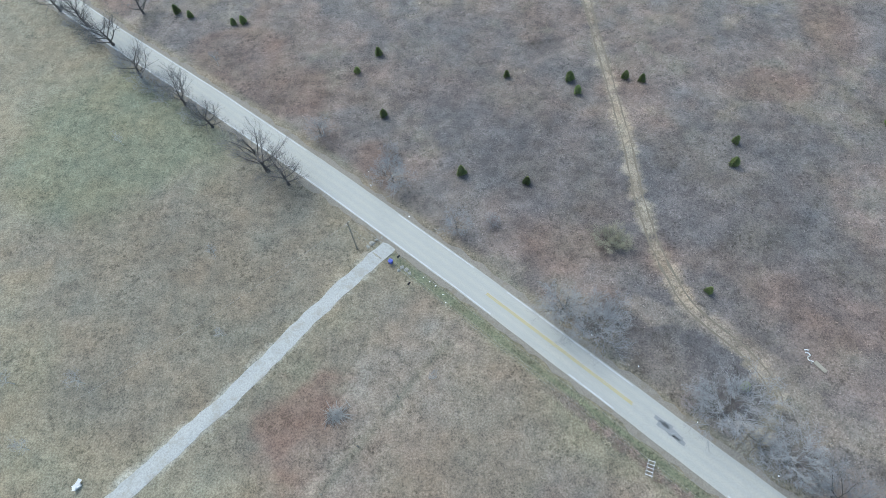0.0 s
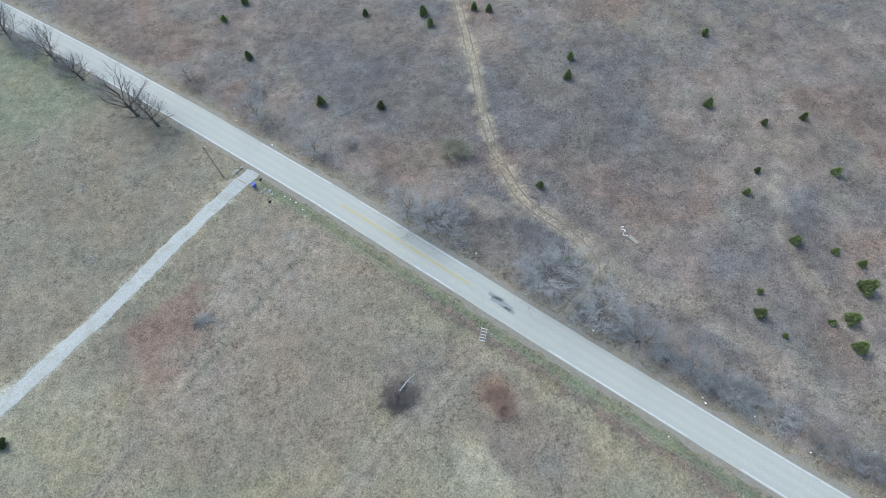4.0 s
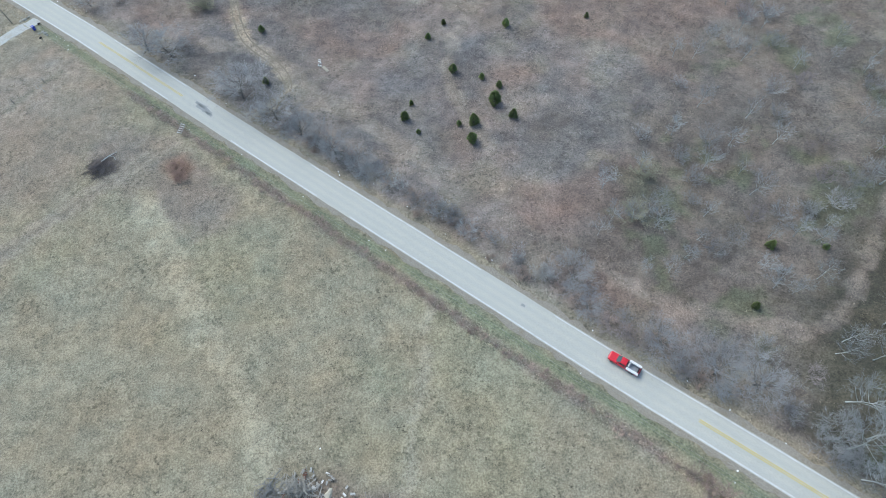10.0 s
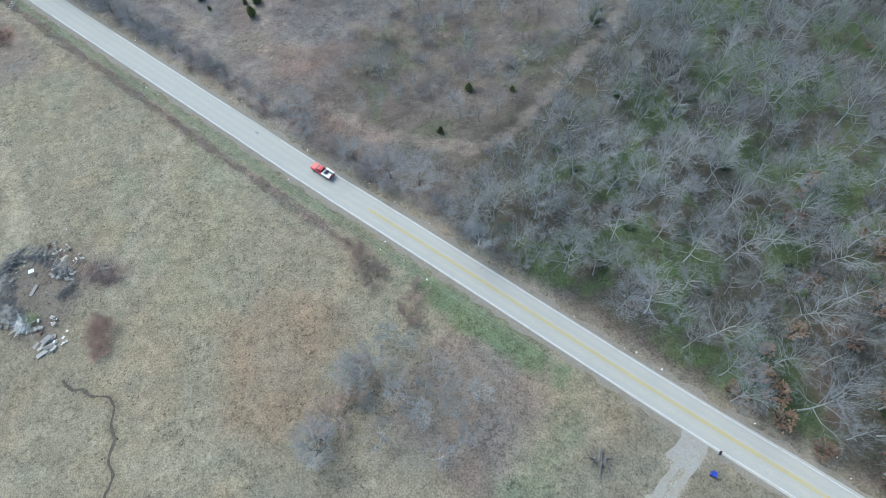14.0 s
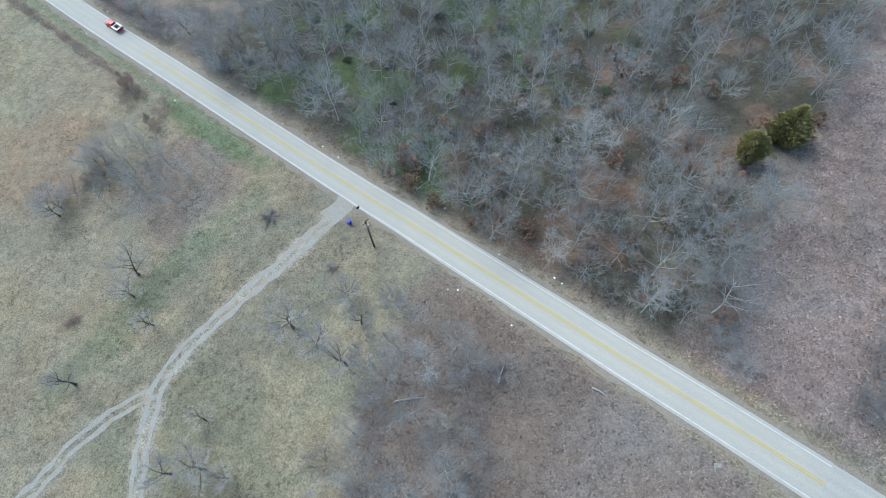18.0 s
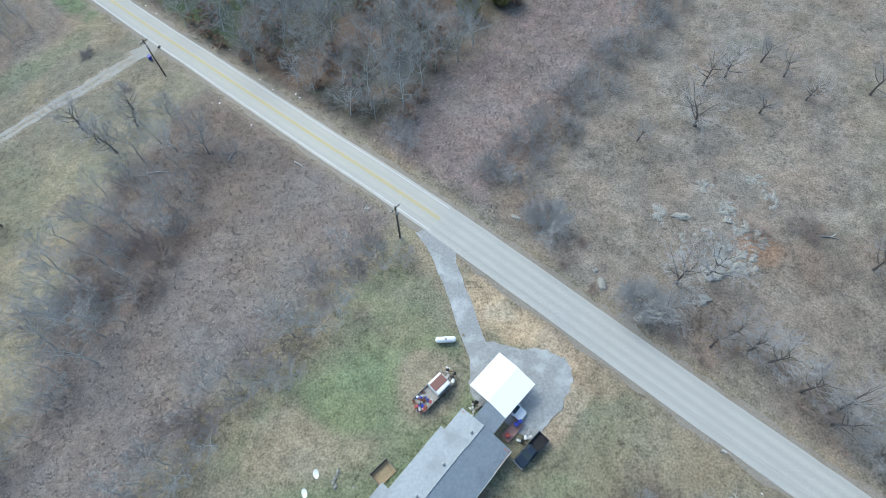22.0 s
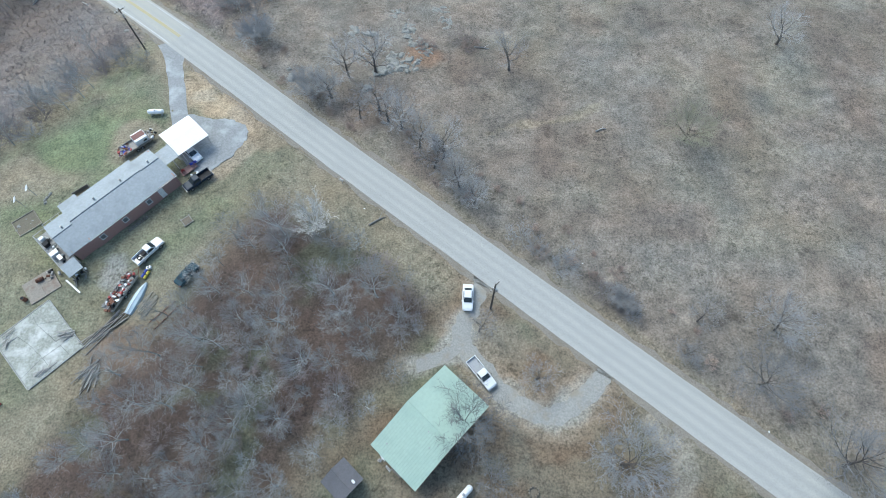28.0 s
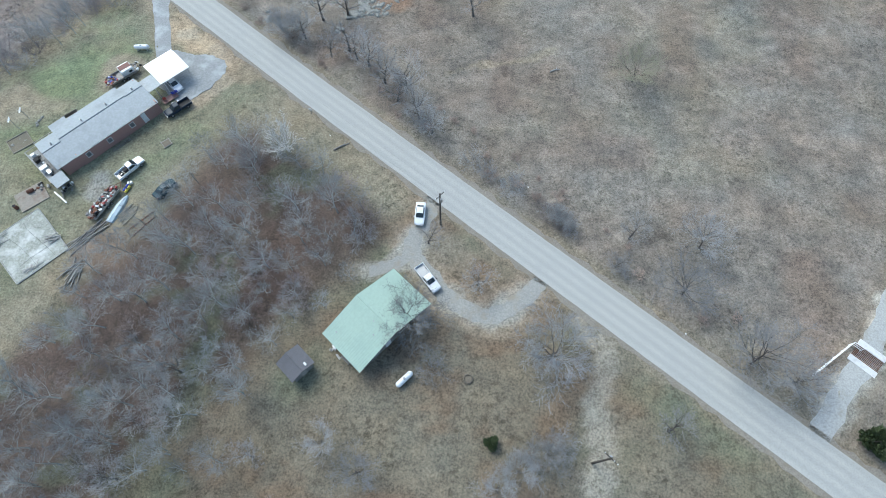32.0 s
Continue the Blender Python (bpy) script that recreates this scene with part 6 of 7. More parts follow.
# litter along the verges
rng = random.Random(14)
spots = [(124.2, 33.4), (170.4, 31.2), (185.8, 31.0), (82.0, -7.6), (228.4, 29.0), (200.0, 30.9), (329.7, 17.0), (362.3, 30.6), (394.4, 25.1), (6.8, 36.8), (18.2, 34.9), (-40.9, 35.3), (51.1, 34.1), (69.2, 25.8), (123.2, 33.3), (135.2, 24.8), (109.7, 25.4), (179.5, 30.9), (223.8, 29.5)]
spots += [(s, float(road_mid(s)) + rng.choice((-1, 1)) * rng.uniform(3.6, 6.5)) for s in (rng.uniform(-60, 240) for _ in range(34))]
for s, n in (q for q in spots if abs(q[1] - road_mid(q[0])) > 3.3):
    x, y = to_xy(s, n)
    root = thing("litter", x, y, rng.uniform(0, 360), "white scrap of roadside litter in the grass", "litter", "litter along the verge")
    a, b, c = rng.uniform(0.07, 0.18), rng.uniform(0.06, 0.13), rng.uniform(0.04, 0.09)
    part("wrapper", loft(bmesh.new(), [[(-a, -b, 0), (0, -b * 1.3, c * 0.4), (a, -b * 0.7, 0.02)], [(-a * 0.8, b, c), (0.02, b * 1.1, c * 1.3), (a * 0.9, b, c * 0.8)]], True), M_WHITE, root)

# ---- the long home ----
def wall_box(bm, x0, y0, x1, y1, z0, z1):
    return block(bm, (x0 + x1) / 2, (y0 + y1) / 2, (z0 + z1) / 2, x1 - x0, y1 - y0, z1 - z0)


def sheet_roof(root, name, x0, x1, y0, y1, ridge, z_eave, z_ridge, material, ribs=0.0, thick=0.08):
    """A gable roof along x: two pitches as parts, with standing ribs."""
    roof = new(name)
    roof.parent = root
    for k, (ya, yb) in enumerate(((y0, ridge), (y1, ridge))):
        bm = bmesh.new()
        slab_of(bm, [(x0, ya, z_eave), (x1, ya, z_eave), (x1, yb, z_ridge), (x0, yb, z_ridge)] if k == 0 else [(x0, yb, z_ridge), (x1, yb, z_ridge), (x1, ya, z_eave), (x0, ya, z_eave)], thick)
        pitch = part("pitch", bm, material, roof)
        if ribs:
            x = x0 + 0.05
            me = None
            while x < x1:
                if me is None:
                    rib = part("rib", rods(((x0, ya, z_eave + 0.01), (x0, yb, z_ridge + 0.01), 0.02, 0.02, 4)), material, pitch)
                    me = rib
                else:
                    rib = new("rib", me.data)
                    rib.parent = pitch
                rib.location.x = x - x0
                x += ribs
    part("ridge_cap", rods(((x0, ridge, z_ridge + 0.0), (x1, ridge, z_ridge + 0.0), 0.09, 0.09, 6)), material, roof)
    return roof


# x along the home, from its far deck end to the carport end; y across
HX, HY, HT = 222.6, -198.0, 48.0
home = thing("long_home", HX, HY, HT, "long single-storey home with rose siding and grey metal roof", "house", lift=-0.05)
for name, box, material in (("wall", (-1.0, -4.47, 14.6, -4.29, 0.0, 2.45), M_PINKWALL), ("wall", (-1.0, 3.4, 11.3, 3.58, 0.0, 2.45), M_GREYWALL), ("wall", (-1.0, -4.29, -0.85, 3.4, 0.0, 2.6), M_PINKWALL), ("wall", (14.42, -4.29, 14.6, 3.1, 0.0, 2.6), M_PINKWALL),
                            ("wall", (-4.0, -4.38, -1.0, -4.23, 0.0, 2.35), M_PINKWALL), ("wall", (-4.0, 2.6, -1.0, 2.75, 0.0, 2.35), M_GREYWALL), ("wall", (-4.0, -4.23, -3.85, 2.6, 0.0, 2.45), M_GREYWALL), ("floor", (-3.9, -3.9, 14.3, 3.3, 0.05, 0.3), M_WOOD)):
    part(name, wall_box(bmesh.new(), *box), material, home)
sheet_roof(home, "main_roof", -1.2, 11.4, -4.5, 4.0, 0.0, 2.5, 3.35, M_ROOFLIGHT)
sheet_roof(home, "end_roof", 11.4, 14.85, -4.4, 3.4, -0.1, 2.45, 3.25, M_ROOFLIGHT)
sheet_roof(home, "deck_end_roof", -4.6, -1.2, -4.4, 3.2, -0.4, 2.35, 3.1, M_ROOFLIGHT)
part("porch_roof", slab_of(bmesh.new(), [(-1.2, 3.95, 2.48), (1.9, 3.95, 2.48), (1.9, 5.1, 2.25), (-1.2, 5.1, 2.25)], 0.08), M_ROOFLIGHT, home)
part("link_roof", slab_of(bmesh.new(), [(14.85, -1.6, 2.5), (18.1, -1.6, 2.5), (18.1, 1.5, 2.8), (14.85, 1.5, 2.8)], 0.08), M_ROOFLIGHT, home)
for x in (16.2, 18.0):
    for y in (-1.5, 1.4):
        part("post", boxes((x, y, 1.25, 0.1, 0.1, 2.5)), M_TRIM, home)
part("gutter", boxes((5.1, -4.54, 2.43, 12.6, 0.07, 0.08)), M_TRIM, home, "white gutter")
part("gutter", boxes((13.1, -4.5, 2.39, 3.4, 0.07, 0.08)), M_TRIM, home, "white gutter")
for x, w in ((0.6, 0.8), (4.6, 0.8), (9.0, 0.8)):
    win = part("window", boxes((x, -4.5, 1.5, w, 0.05, 0.8)), M_PANE, home, "dusty window pane")
    for dx, sx, dz, sz in ((-w / 2, 0.08, 0, 1.0), (w / 2, 0.08, 0, 1.0), (0, w + 0.1, 0.5, 0.08), (0, w + 0.1, -0.5, 0.08)):
        part("frame", boxes((x + dx, -4.53, 1.5 + dz, sx, 0.06, sz)), M_TRIM, win)
door = part("door", boxes((11.4, -4.5, 1.25, 0.9, 0.06, 2.0)), M_TRIM, home, "white entry door")
part("handle", boxes((11.75, -4.56, 1.25, 0.05, 0.06, 0.05)), M_STEEL, door)
for x, y, z in ((3.5, 0.9, 3.2), (8.2, 0.8, 3.2), (13.2, 0.6, 3.1), (-2.6, 0.4, 2.95)):
    vent = part("roof_vent", rods(((x, y, z - 0.1), (x, y, z + 0.3), 0.12, 0.12, 10)), M_STEEL, home)
    part("cap", rods(((x, y, z + 0.3), (x, y, z + 0.4), 0.2, 0.08, 10)), M_STEEL, vent)
# lattice skirting leaning along the wall
ladder = thing("ladder", HX + 0.669 * 5.5 + 0.743 * 5.4, HY + 0.743 * 5.5 - 0.669 * 5.4, HT, "old wooden ladder lying along the home's wall", "ladder")
for o in (-0.2, 0.2):
    part("rail", boxes((0, o, 0.1, 3.6, 0.06, 0.08)), M_WOOD, ladder)
for k in range(9):
    part("rung", boxes((-1.6 + 0.4 * k, 0, 0.12, 0.05, 0.42, 0.04)), M_WOOD, ladder)


def local(x, y):
    """A place in the home's own directions."""
    c, s = math.cos(radians(HT)), math.sin(radians(HT))
    return HX + c * x - s * y, HY + s * x + c * y


# deck at the far end
dx, dy = local(-4.6, 0.0)
deck = thing("deck", dx, dy, HT, "weathered grey timber deck at the end of the home", "deck", lift=0.0)
for k in range(13):
    part("plank", boxes((-2.05 + 0.19 * k * 1.0, -0.6, 0.55, 0.175, 9.0, 0.05)), M_DECK, deck)
for k in range(7):
    part("joist_post", boxes((-2.1, -5.0 + 1.45 * k, 0.7, 0.1, 0.1, 1.5)), M_TRIM, deck)
part("rail", boxes((-2.1, -0.65, 1.45, 0.1, 8.9, 0.06)), M_DECK, deck, "grey top rail")
part("rail", boxes((-0.9, 3.8, 1.45, 2.4, 0.1, 0.06)), M_DECK, deck, "grey top rail")
part("rail", boxes((-2.1, -0.65, 1.0, 0.06, 8.9, 0.06)), M_DECK, deck)
walk_deck = thing("side_deck", *local(-2.0, 4.1), HT, "narrow timber deck walk along the home's side", "deck")
for k in range(5):
    part("plank", boxes((0, -0.5 + 0.2 * k, 0.5, 5.6, 0.18, 0.05)), M_DECK, walk_deck)
for k in range(5):
    part("post", boxes((-2.7 + 1.35 * k, 0.55, 0.8, 0.08, 0.08, 1.3)), M_TRIM, walk_deck)
part("rail", boxes((0, 0.55, 1.45, 5.6, 0.08, 0.05)), M_DECK, walk_deck)
for n_, (lx, ly, sx, sy, sz, material, name, label, cat) in enumerate(((-6.0, 2.6, 0.7, 0.5, 0.8, M_WHITE, "cooler", "white cooler box standing on the deck", "cooler"), (-6.0, -1.2, 1.2, 0.8, 0.9, M_WHITE, "chest_freezer", "white chest freezer standing on the deck", "freezer"), (-6.1, 1.5, 0.8, 0.8, 0.6, M_BLACK, "grill", "black round grill on the deck", "grill"), (-5.8, -2.4, 0.6, 1.0, 0.7, M_STEEL, "metal_cabinet", "dull metal cabinet standing on the deck", "cabinet"))):
    root = thing(name, *local(lx, ly), HT, label, cat, lift=0.57)
    part("case", boxes((0, 0, sz / 2, sx, sy, sz, 0, 0.04)), material, root)
    part("lid", boxes((0, 0, sz + 0.03, sx * 1.03, sy * 1.03, 0.06, 0, 0.015)), material, root)
shed_small = thing("lean_to", *local(-5.4, -5.9), HT, "small lean-to with a grey metal roof by the deck", "lean-to")
for x in (-0.9, 0.9):
    for y in (-0.9, 0.9):
        part("post", boxes((x, y, 0.9, 0.1, 0.1, 1.9)), M_WOOD, shed_small)
part("roof", slab_of(bmesh.new(), [(-1.15, -1.2, 1.85), (1.15, -1.2, 1.85), (1.15, 1.2, 2.15), (-1.15, 1.2, 2.15)], 0.06), M_ROOFLIGHT, shed_small)
part("back_wall", boxes((0, 0.9, 1.0, 1.8, 0.06, 1.8)), M_GREYWALL, shed_small)
ramp_ = thing("gutter_length", *local(-7.2, -7.6), HT + 95, "length of white gutter leaning by the deck", "gutter")
part("trough", boxes((0, 0, 0.45, 3.4, 0.24, 0.1, 0, 0.02)), M_WHITE, ramp_)
# carport
cp = thing("carport", 235.3, -181.9, 45.5, "white sheet-metal carport over the parking pad", "carport", lift=0.0)
for x in (-2.6, 0, 2.6):
    for y in (-2.7, 2.7):
        part("post", boxes((x, y, 1.25, 0.08, 0.08, 2.5)), M_STEEL, cp)
roof = new("canopy")
roof.parent = cp
for k, (ya, za, yb, zb) in enumerate(((-3.05, 2.45, 0.0, 2.95), (0.0, 2.95, 3.05, 2.45))):
    part("sheet", slab_of(bmesh.new(), [(-2.95, ya, za), (2.95, ya, za), (2.95, yb, zb), (-2.95, yb, zb)], 0.05), M_CANVAS, roof)
for y, z in ((-2.7, 2.47), (2.7, 2.47), (0, 2.88)):
    part("beam", boxes((0, y, z - 0.08, 5.6, 0.07, 0.09)), M_STEEL, cp)


def propane_tank(x, y, turn, long, label):
    root = thing("propane_tank", x, y, turn, label, "propane tank")
    bm = bmesh.new()
    rows = [(-long / 2, 0.06), (-long / 2 + 0.08, 0.28), (-long / 2 + 0.3, 0.42), (0, 0.44), (long / 2 - 0.3, 0.42), (long / 2 - 0.08, 0.28), (long / 2, 0.06)]
    loft(bm, [[(sx, r * math.cos(a), 0.72 + r * math.sin(a)) for a in np.linspace(0, 2 * math.pi, 17)[:-1]] for sx, r in rows])
    part("tank", bm, M_WHITE, root)
    part("dome", rods(((0, 0, 1.1), (0, 0, 1.28), 0.2, 0.16, 12)), M_STEEL, root, "grey valve dome")
    for k in (-0.3, 0.3):
        part("foot", boxes((k * long, 0, 0.16, 0.18, 0.7, 0.34)), M_CONCRETE, root, "concrete foot")


propane_tank(228.1, -175.2, 2, 2.9, "white propane tank standing on the lawn")
propane_tank(281.3, -237.1, 45, 2.9, "white propane tank behind the green-roofed house")


# trailers and their loads
def trailer(name, x, y, turn, long, wide, label, bed):
    root = thing(name, x, y, turn, label, "trailer")
    part("bed", boxes((0, 0, 0.55, long, wide, 0.1, 0, 0.01)), bed, root)
    for side in (-1, 1):
        part("side_rail", boxes((0, side * wide / 2, 0.75, long, 0.07, 0.34)), bed, root)
        part("tongue", rods(((long / 2, side * wide * 0.4, 0.5), (long / 2 + 1.3, 0, 0.45), 0.05, 0.05, 6)), M_RUST, root)
    wheels(root, (-0.35, 0.45), wide / 2 + 0.12, 0.3)
    return root


def clutter(seed, x, y, turn, wide, long, count, tints, label, lift=0.6):
    """Odd things piled up, each one by itself."""
    rng = random.Random(seed)
    c, s = math.cos(radians(turn)), math.sin(radians(turn))
    for k in range(count):
        u, v = rng.uniform(-long, long), rng.uniform(-wide, wide)
        name, material, text = rng.choice(tints)
        px, py = x + c * u - s * v, y + s * u + c * v
        root = thing(name, px, py, rng.uniform(0, 180), text + label, name.replace("_", " "), lift=lift + rng.uniform(0, 0.12))
        kind = rng.randint(0, 3)
        a = rng.uniform(0.22, 0.5)
        if kind == 0:
            part("drum", rods(((-a * 0.6, 0, 0.2), (a * 0.6, 0, 0.2), 0.2, 0.19, 10)), material, root)
            part("rim", rods(((a * 0.55, 0, 0.2), (a * 0.63, 0, 0.2), 0.22, 0.22, 10)), M_STEEL, root)
        elif kind == 1:
            part("case", boxes((0, 0, a * 0.35, a, a * 0.7, a * 0.7, 0, 0.02, rng.uniform(-10, 10))), material, root)
            part("lid", boxes((0, 0, a * 0.73, a * 1.03, a * 0.73, 0.05, 0, 0.01)), material, root)
        elif kind == 2:
            for m in range(3):
                part("bar", rods(((-a, 0.12 * m - 0.1, 0.06), (a, 0.1 * m - 0.2, 0.1 + 0.08 * m), 0.035, 0.035, 6)), material, root)
        else:
            part("panel", boxes((0, 0, 0.2, a * 1.6, a, 0.05, 0, 0.005, rng.uniform(-25, 25))), material, root)
            part("stiffener", boxes((0, 0, 0.24, a * 1.4, 0.06, 0.05)), material, root)


ODDS = [("rusty_part", M_RUST, "rusted iron part "), ("red_part", M_RED, "faded red metal part "), ("scrap_part", M_SCRAP, "grey scrap piece "), ("white_part", M_WHITE, "white enamelled piece "), ("timber_piece", M_WOOD, "grey timber offcut "), ("dark_part", M_BLACK, "black rubber piece ")]
trailer("flatbed_trailer", 226.3, -182.2, 43, 5.2, 2.3, "old flatbed trailer loaded with scrap on the lawn", M_WOOD)
cab = thing("camper_shell", 227.1, -181.4, 43, "white camper shell with a faded red top", "camper shell", lift=0.6)
part("shell", shell([(-1.15, 0.0, 0.9, 0.9), (-1.0, 0.0, 1.2, 1.0), (1.0, 0.0, 1.2, 1.0), (1.15, 0.0, 0.9, 0.9)], 2.1), M_WHITE, cab)
part("top", boxes((0, 0.1, 1.22, 2.1, 1.2, 0.06, 0, 0.02)), M_FADEDRED, cab, "faded red top panel")
part("side_window", boxes((0.5, -1.03, 0.65, 0.6, 0.06, 0.35)), M_GLASS, cab)
clutter(71, 224.8, -183.6, 43, 1.0, 1.0, 30, ODDS[:4] + [("blue_tub", M_BLUE, "blue plastic tub ")], "on the flatbed trailer")
clutter(72, 228.7, -180.0, 43, 0.9, 0.6, 10, ODDS[2:], "on the flatbed trailer")
trailer("junk_trailer", 230.9, -209.4, 68, 6.2, 1.9, "long trailer piled with red and rusty machine parts", M_WOOD)
clutter(80, 231.9, -206.9, 68, 0.7, 0.8, 8, ODDS[1:2] + ODDS[1:2] + ODDS[:1], "on the junk trailer", 0.7)
clutter(73, 230.9, -209.2, 68, 0.85, 2.9, 105, ODDS + ODDS[2:5], "on the junk trailer")
clutter(74, 230.2, -211.8, 68, 0.7, 0.8, 12, ODDS[:1] + ODDS[2:3] + ODDS[5:], "on the junk trailer", 0.8)
boat = thing("boat", 233.4, -210.3, 72, "upturned pale blue fibreglass boat on the ground", "boat")
bm = bmesh.new()
loft(bm, [[(sx, -w * 1.0, 0.05), (sx, -w * 0.8, h * 0.8), (sx, 0, h), (sx, w * 0.8, h * 0.8), (sx, w, 0.05)] for sx, w, h in ((-2.6, 0.62, 0.42), (-1.2, 0.7, 0.55), (0.6, 0.66, 0.58), (1.8, 0.45, 0.5), (2.6, 0.12, 0.35))])
part("hull", bm, M_PALEBLUE, boat)
part("keel", boxes((-0.2, 0, 0.58, 4.6, 0.06, 0.06)), M_WHITE, boat)
for x, y, turn, material, name, label in ((233.9, -206.6, 70, M_YELLOW, "yellow_float", "yellow plastic float beside the trailer"), (233.5, -206.3, 70, M_BLUE, "blue_drum", "blue plastic drum beside the trailer"), (234.0, -205.4, 20, M_WHITE, "white_cooler", "white cooler box on the grass")):
    root = thing(name, x, y, turn, label, "container")
    part("body", rods(((-0.65, 0, 0.25), (0.65, 0, 0.25), 0.22, 0.22, 10)) if "cooler" not in name else boxes((0, 0, 0.25, 0.7, 0.5, 0.5, 0, 0.04)), material, root)
    part("cap", boxes((0, 0, 0.5, 0.2, 0.2, 0.06, 0, 0.01)), M_BLACK, root)
rng = random.Random(91)
plank_heap("timber_stack", 235.2, -211.2, 55, [(rng.uniform(-0.3, 0.3), -0.9 + 0.2 * k, 0.1 + 0.05 * (k % 3), 3.0 * rng.uniform(0.8, 1.15), 0.14, 0.09, rng.uniform(-12, 12), 0) for k in range(10)], M_NEWWOOD, "loose stack of weathered planks on the ground", 91, "timber stack")
plank_heap("rusty_rails", 238.0, -213.0, 50, [(0, -0.6, 0.1, 4.6, 0.1, 0.1, 3, 0), (0.2, 0.6, 0.1, 4.6, 0.1, 0.1, -3, 0), (0.4, 0, 0.12, 0.08, 1.3, 0.08, 0, 0), (-1.2, 0, 0.12, 0.08, 1.3, 0.08, 0, 0), (1.6, 0, 0.12, 0.08, 1.2, 0.08, 0, 0)], M_RUST, "rusted steel rails lying in dead grass", 92, "scrap iron")
plank_heap("fallen_poles", 230.0, -215.2, 48, [(rng.uniform(-1, 1), rng.uniform(-0.7, 0.7), 0.08 + 0.06 * (k % 4), 6.4 * rng.uniform(0.6, 1.2), 0.13, 0.1, rng.uniform(-9, 9), 0) for k in range(16)], M_WOOD, "long pile of old grey poles by the slab", 93, "timber pile")
plank_heap("fallen_poles", 229.6, -221.5, 60, [(rng.uniform(-1, 1), rng.uniform(-1.2, 1.2), 0.08 + 0.07 * (k % 4), 3.2 * rng.uniform(0.6, 1.2), 0.15, 0.1, rng.uniform(-35, 35), 0) for k in range(18)], M_WOOD, "tangled pile of old boards by the copse", 94, "timber pile")
plank_heap("sheet_stack", 211.5, -225.0, 100, [(rng.uniform(-0.3, 0.3), -0.6 + 0.14 * k, 0.1 + 0.03 * k, 5.0, 0.3, 0.05, rng.uniform(-5, 5), 0) for k in range(10)], M_SCRAP, "stack of long grey metal sheets on grass", 95, "metal stack")
clutter(81, *local(-5.9, 0.2), HT, 3.4, 0.6, 16, ODDS[2:], "on the timber deck", 0.57)
clutter(82, *local(-5.6, -6.6), HT, 1.0, 1.2, 12, ODDS[2:], "round the lean-to", 0.05)
clutter(75, 217.8, -226.3, 20, 0.8, 1.2, 7, ODDS[1:5], "in the grass beyond the slab", 0.0)

# concrete slab of a lost building
sq = [(220.4, -210.6), (227.5, -217.6), (221.7, -223.6), (214.5, -216.7)]
zs = max(ground_z(*q) for q in sq) + 0.12
slab = new("concrete_slab")
tagged(slab, "cracked stained concrete slab of a vanished building", "concrete slab")
slab.location = (sum(q[0] for q in sq) / 4, sum(q[1] for q in sq) / 4, 0)
lx, ly = slab.location.x, slab.location.y
N_ = 3
jog = {(i, j): (rng.uniform(-0.13, 0.13) if 0 < i < 3 else 0.0, rng.uniform(-0.13, 0.13) if 0 < j < 3 else 0.0) for i in range(4) for j in range(4)}
pt = lambda u, v: tuple((1 - u) * (1 - v) * sq[0][k] + u * (1 - v) * sq[1][k] + u * v * sq[2][k] + (1 - u) * v * sq[3][k] - (lx, ly)[k] for k in (0, 1))
for i in range(N_):
    for j in range(N_):
        g0 = 0.0016
        prism_out = [pt((i + a) / N_ + jog[i + a, j + b][0] + g0 * (1 - 2 * a), (j + b) / N_ + jog[i + a, j + b][1] + g0 * (1 - 2 * b)) for a, b in ((0, 0), (1, 0), (1, 1), (0, 1))]
        part("bay", prism(bmesh.new(), prism_out[::-1], zs - 0.6, zs + rng.uniform(-0.02, 0.02)), M_SLAB, slab)
for (u0, v0), (u1, v1) in (((0, -0.01), (1, -0.01)), ((1.01, 0), (1.01, 1)), ((0, 1.01), (1, 1.01)), ((-0.01, 0), (-0.01, 1))):
    a, b = pt(u0, v0), pt(u1, v1)
    part("kerb", rods(((*a, zs + 0.02), (*b, zs - 0.02), 0.07, 0.07, 6)), M_CONCRETE, slab)
for x, y, turn, seed, n in ((224.3, -216.0, 20, 61, 12), (223.0, -220.8, 50, 62, 6), (216.5, -216.6, 70, 63, 6)):
    root = plank_heap("slab_scrap", x, y, turn, loose_boards(seed, n, 0.9, 0.7, (1.7, 0.14), 0.05), M_SCRAP, "grey boards and pipes lying on the slab", seed, "scrap heap")
    root.location.z = zs
pad = new("old_pad")
tagged(pad, "brownish old concrete pad beside the deck", "concrete pad")
px, py = 218.4, -208.2
pad.matrix_basis = pose(px, py, ground_z(px, py), 0, 0, 40)
for i in (-1, 1):
    for j in (-1, 1):
        part("bay", boxes((i * 1.15, j * 1.0, 0.05, 2.28, 1.98, 0.3)), M_OLDPAD, pad)
barrel = thing("burn_barrel", 216.7, -210.4, 0, "rusted steel burn barrel on the lawn", "barrel")
part("drum", rods(((0, 0, 0), (0, 0, 0.85), 0.3, 0.3, 16)), M_RUST, barrel)
part("ash", rods(((0, 0, 0.8), (0, 0, 0.86), 0.26, 0.26, 16)), M_BLACK, barrel, "black ash")
lying = thing("rusty_drum", 218.0, -207.3, 30, "rusted steel drum lying on the old pad", "barrel", lift=0.2)
part("drum", rods(((-0.5, 0, 0.3), (0.5, 0, 0.3), 0.3, 0.3, 14)), M_RUST, lying)
part("hoop", rods(((-0.05, 0, 0.3), (0.05, 0, 0.3), 0.33, 0.33, 14)), M_RUST, lying)
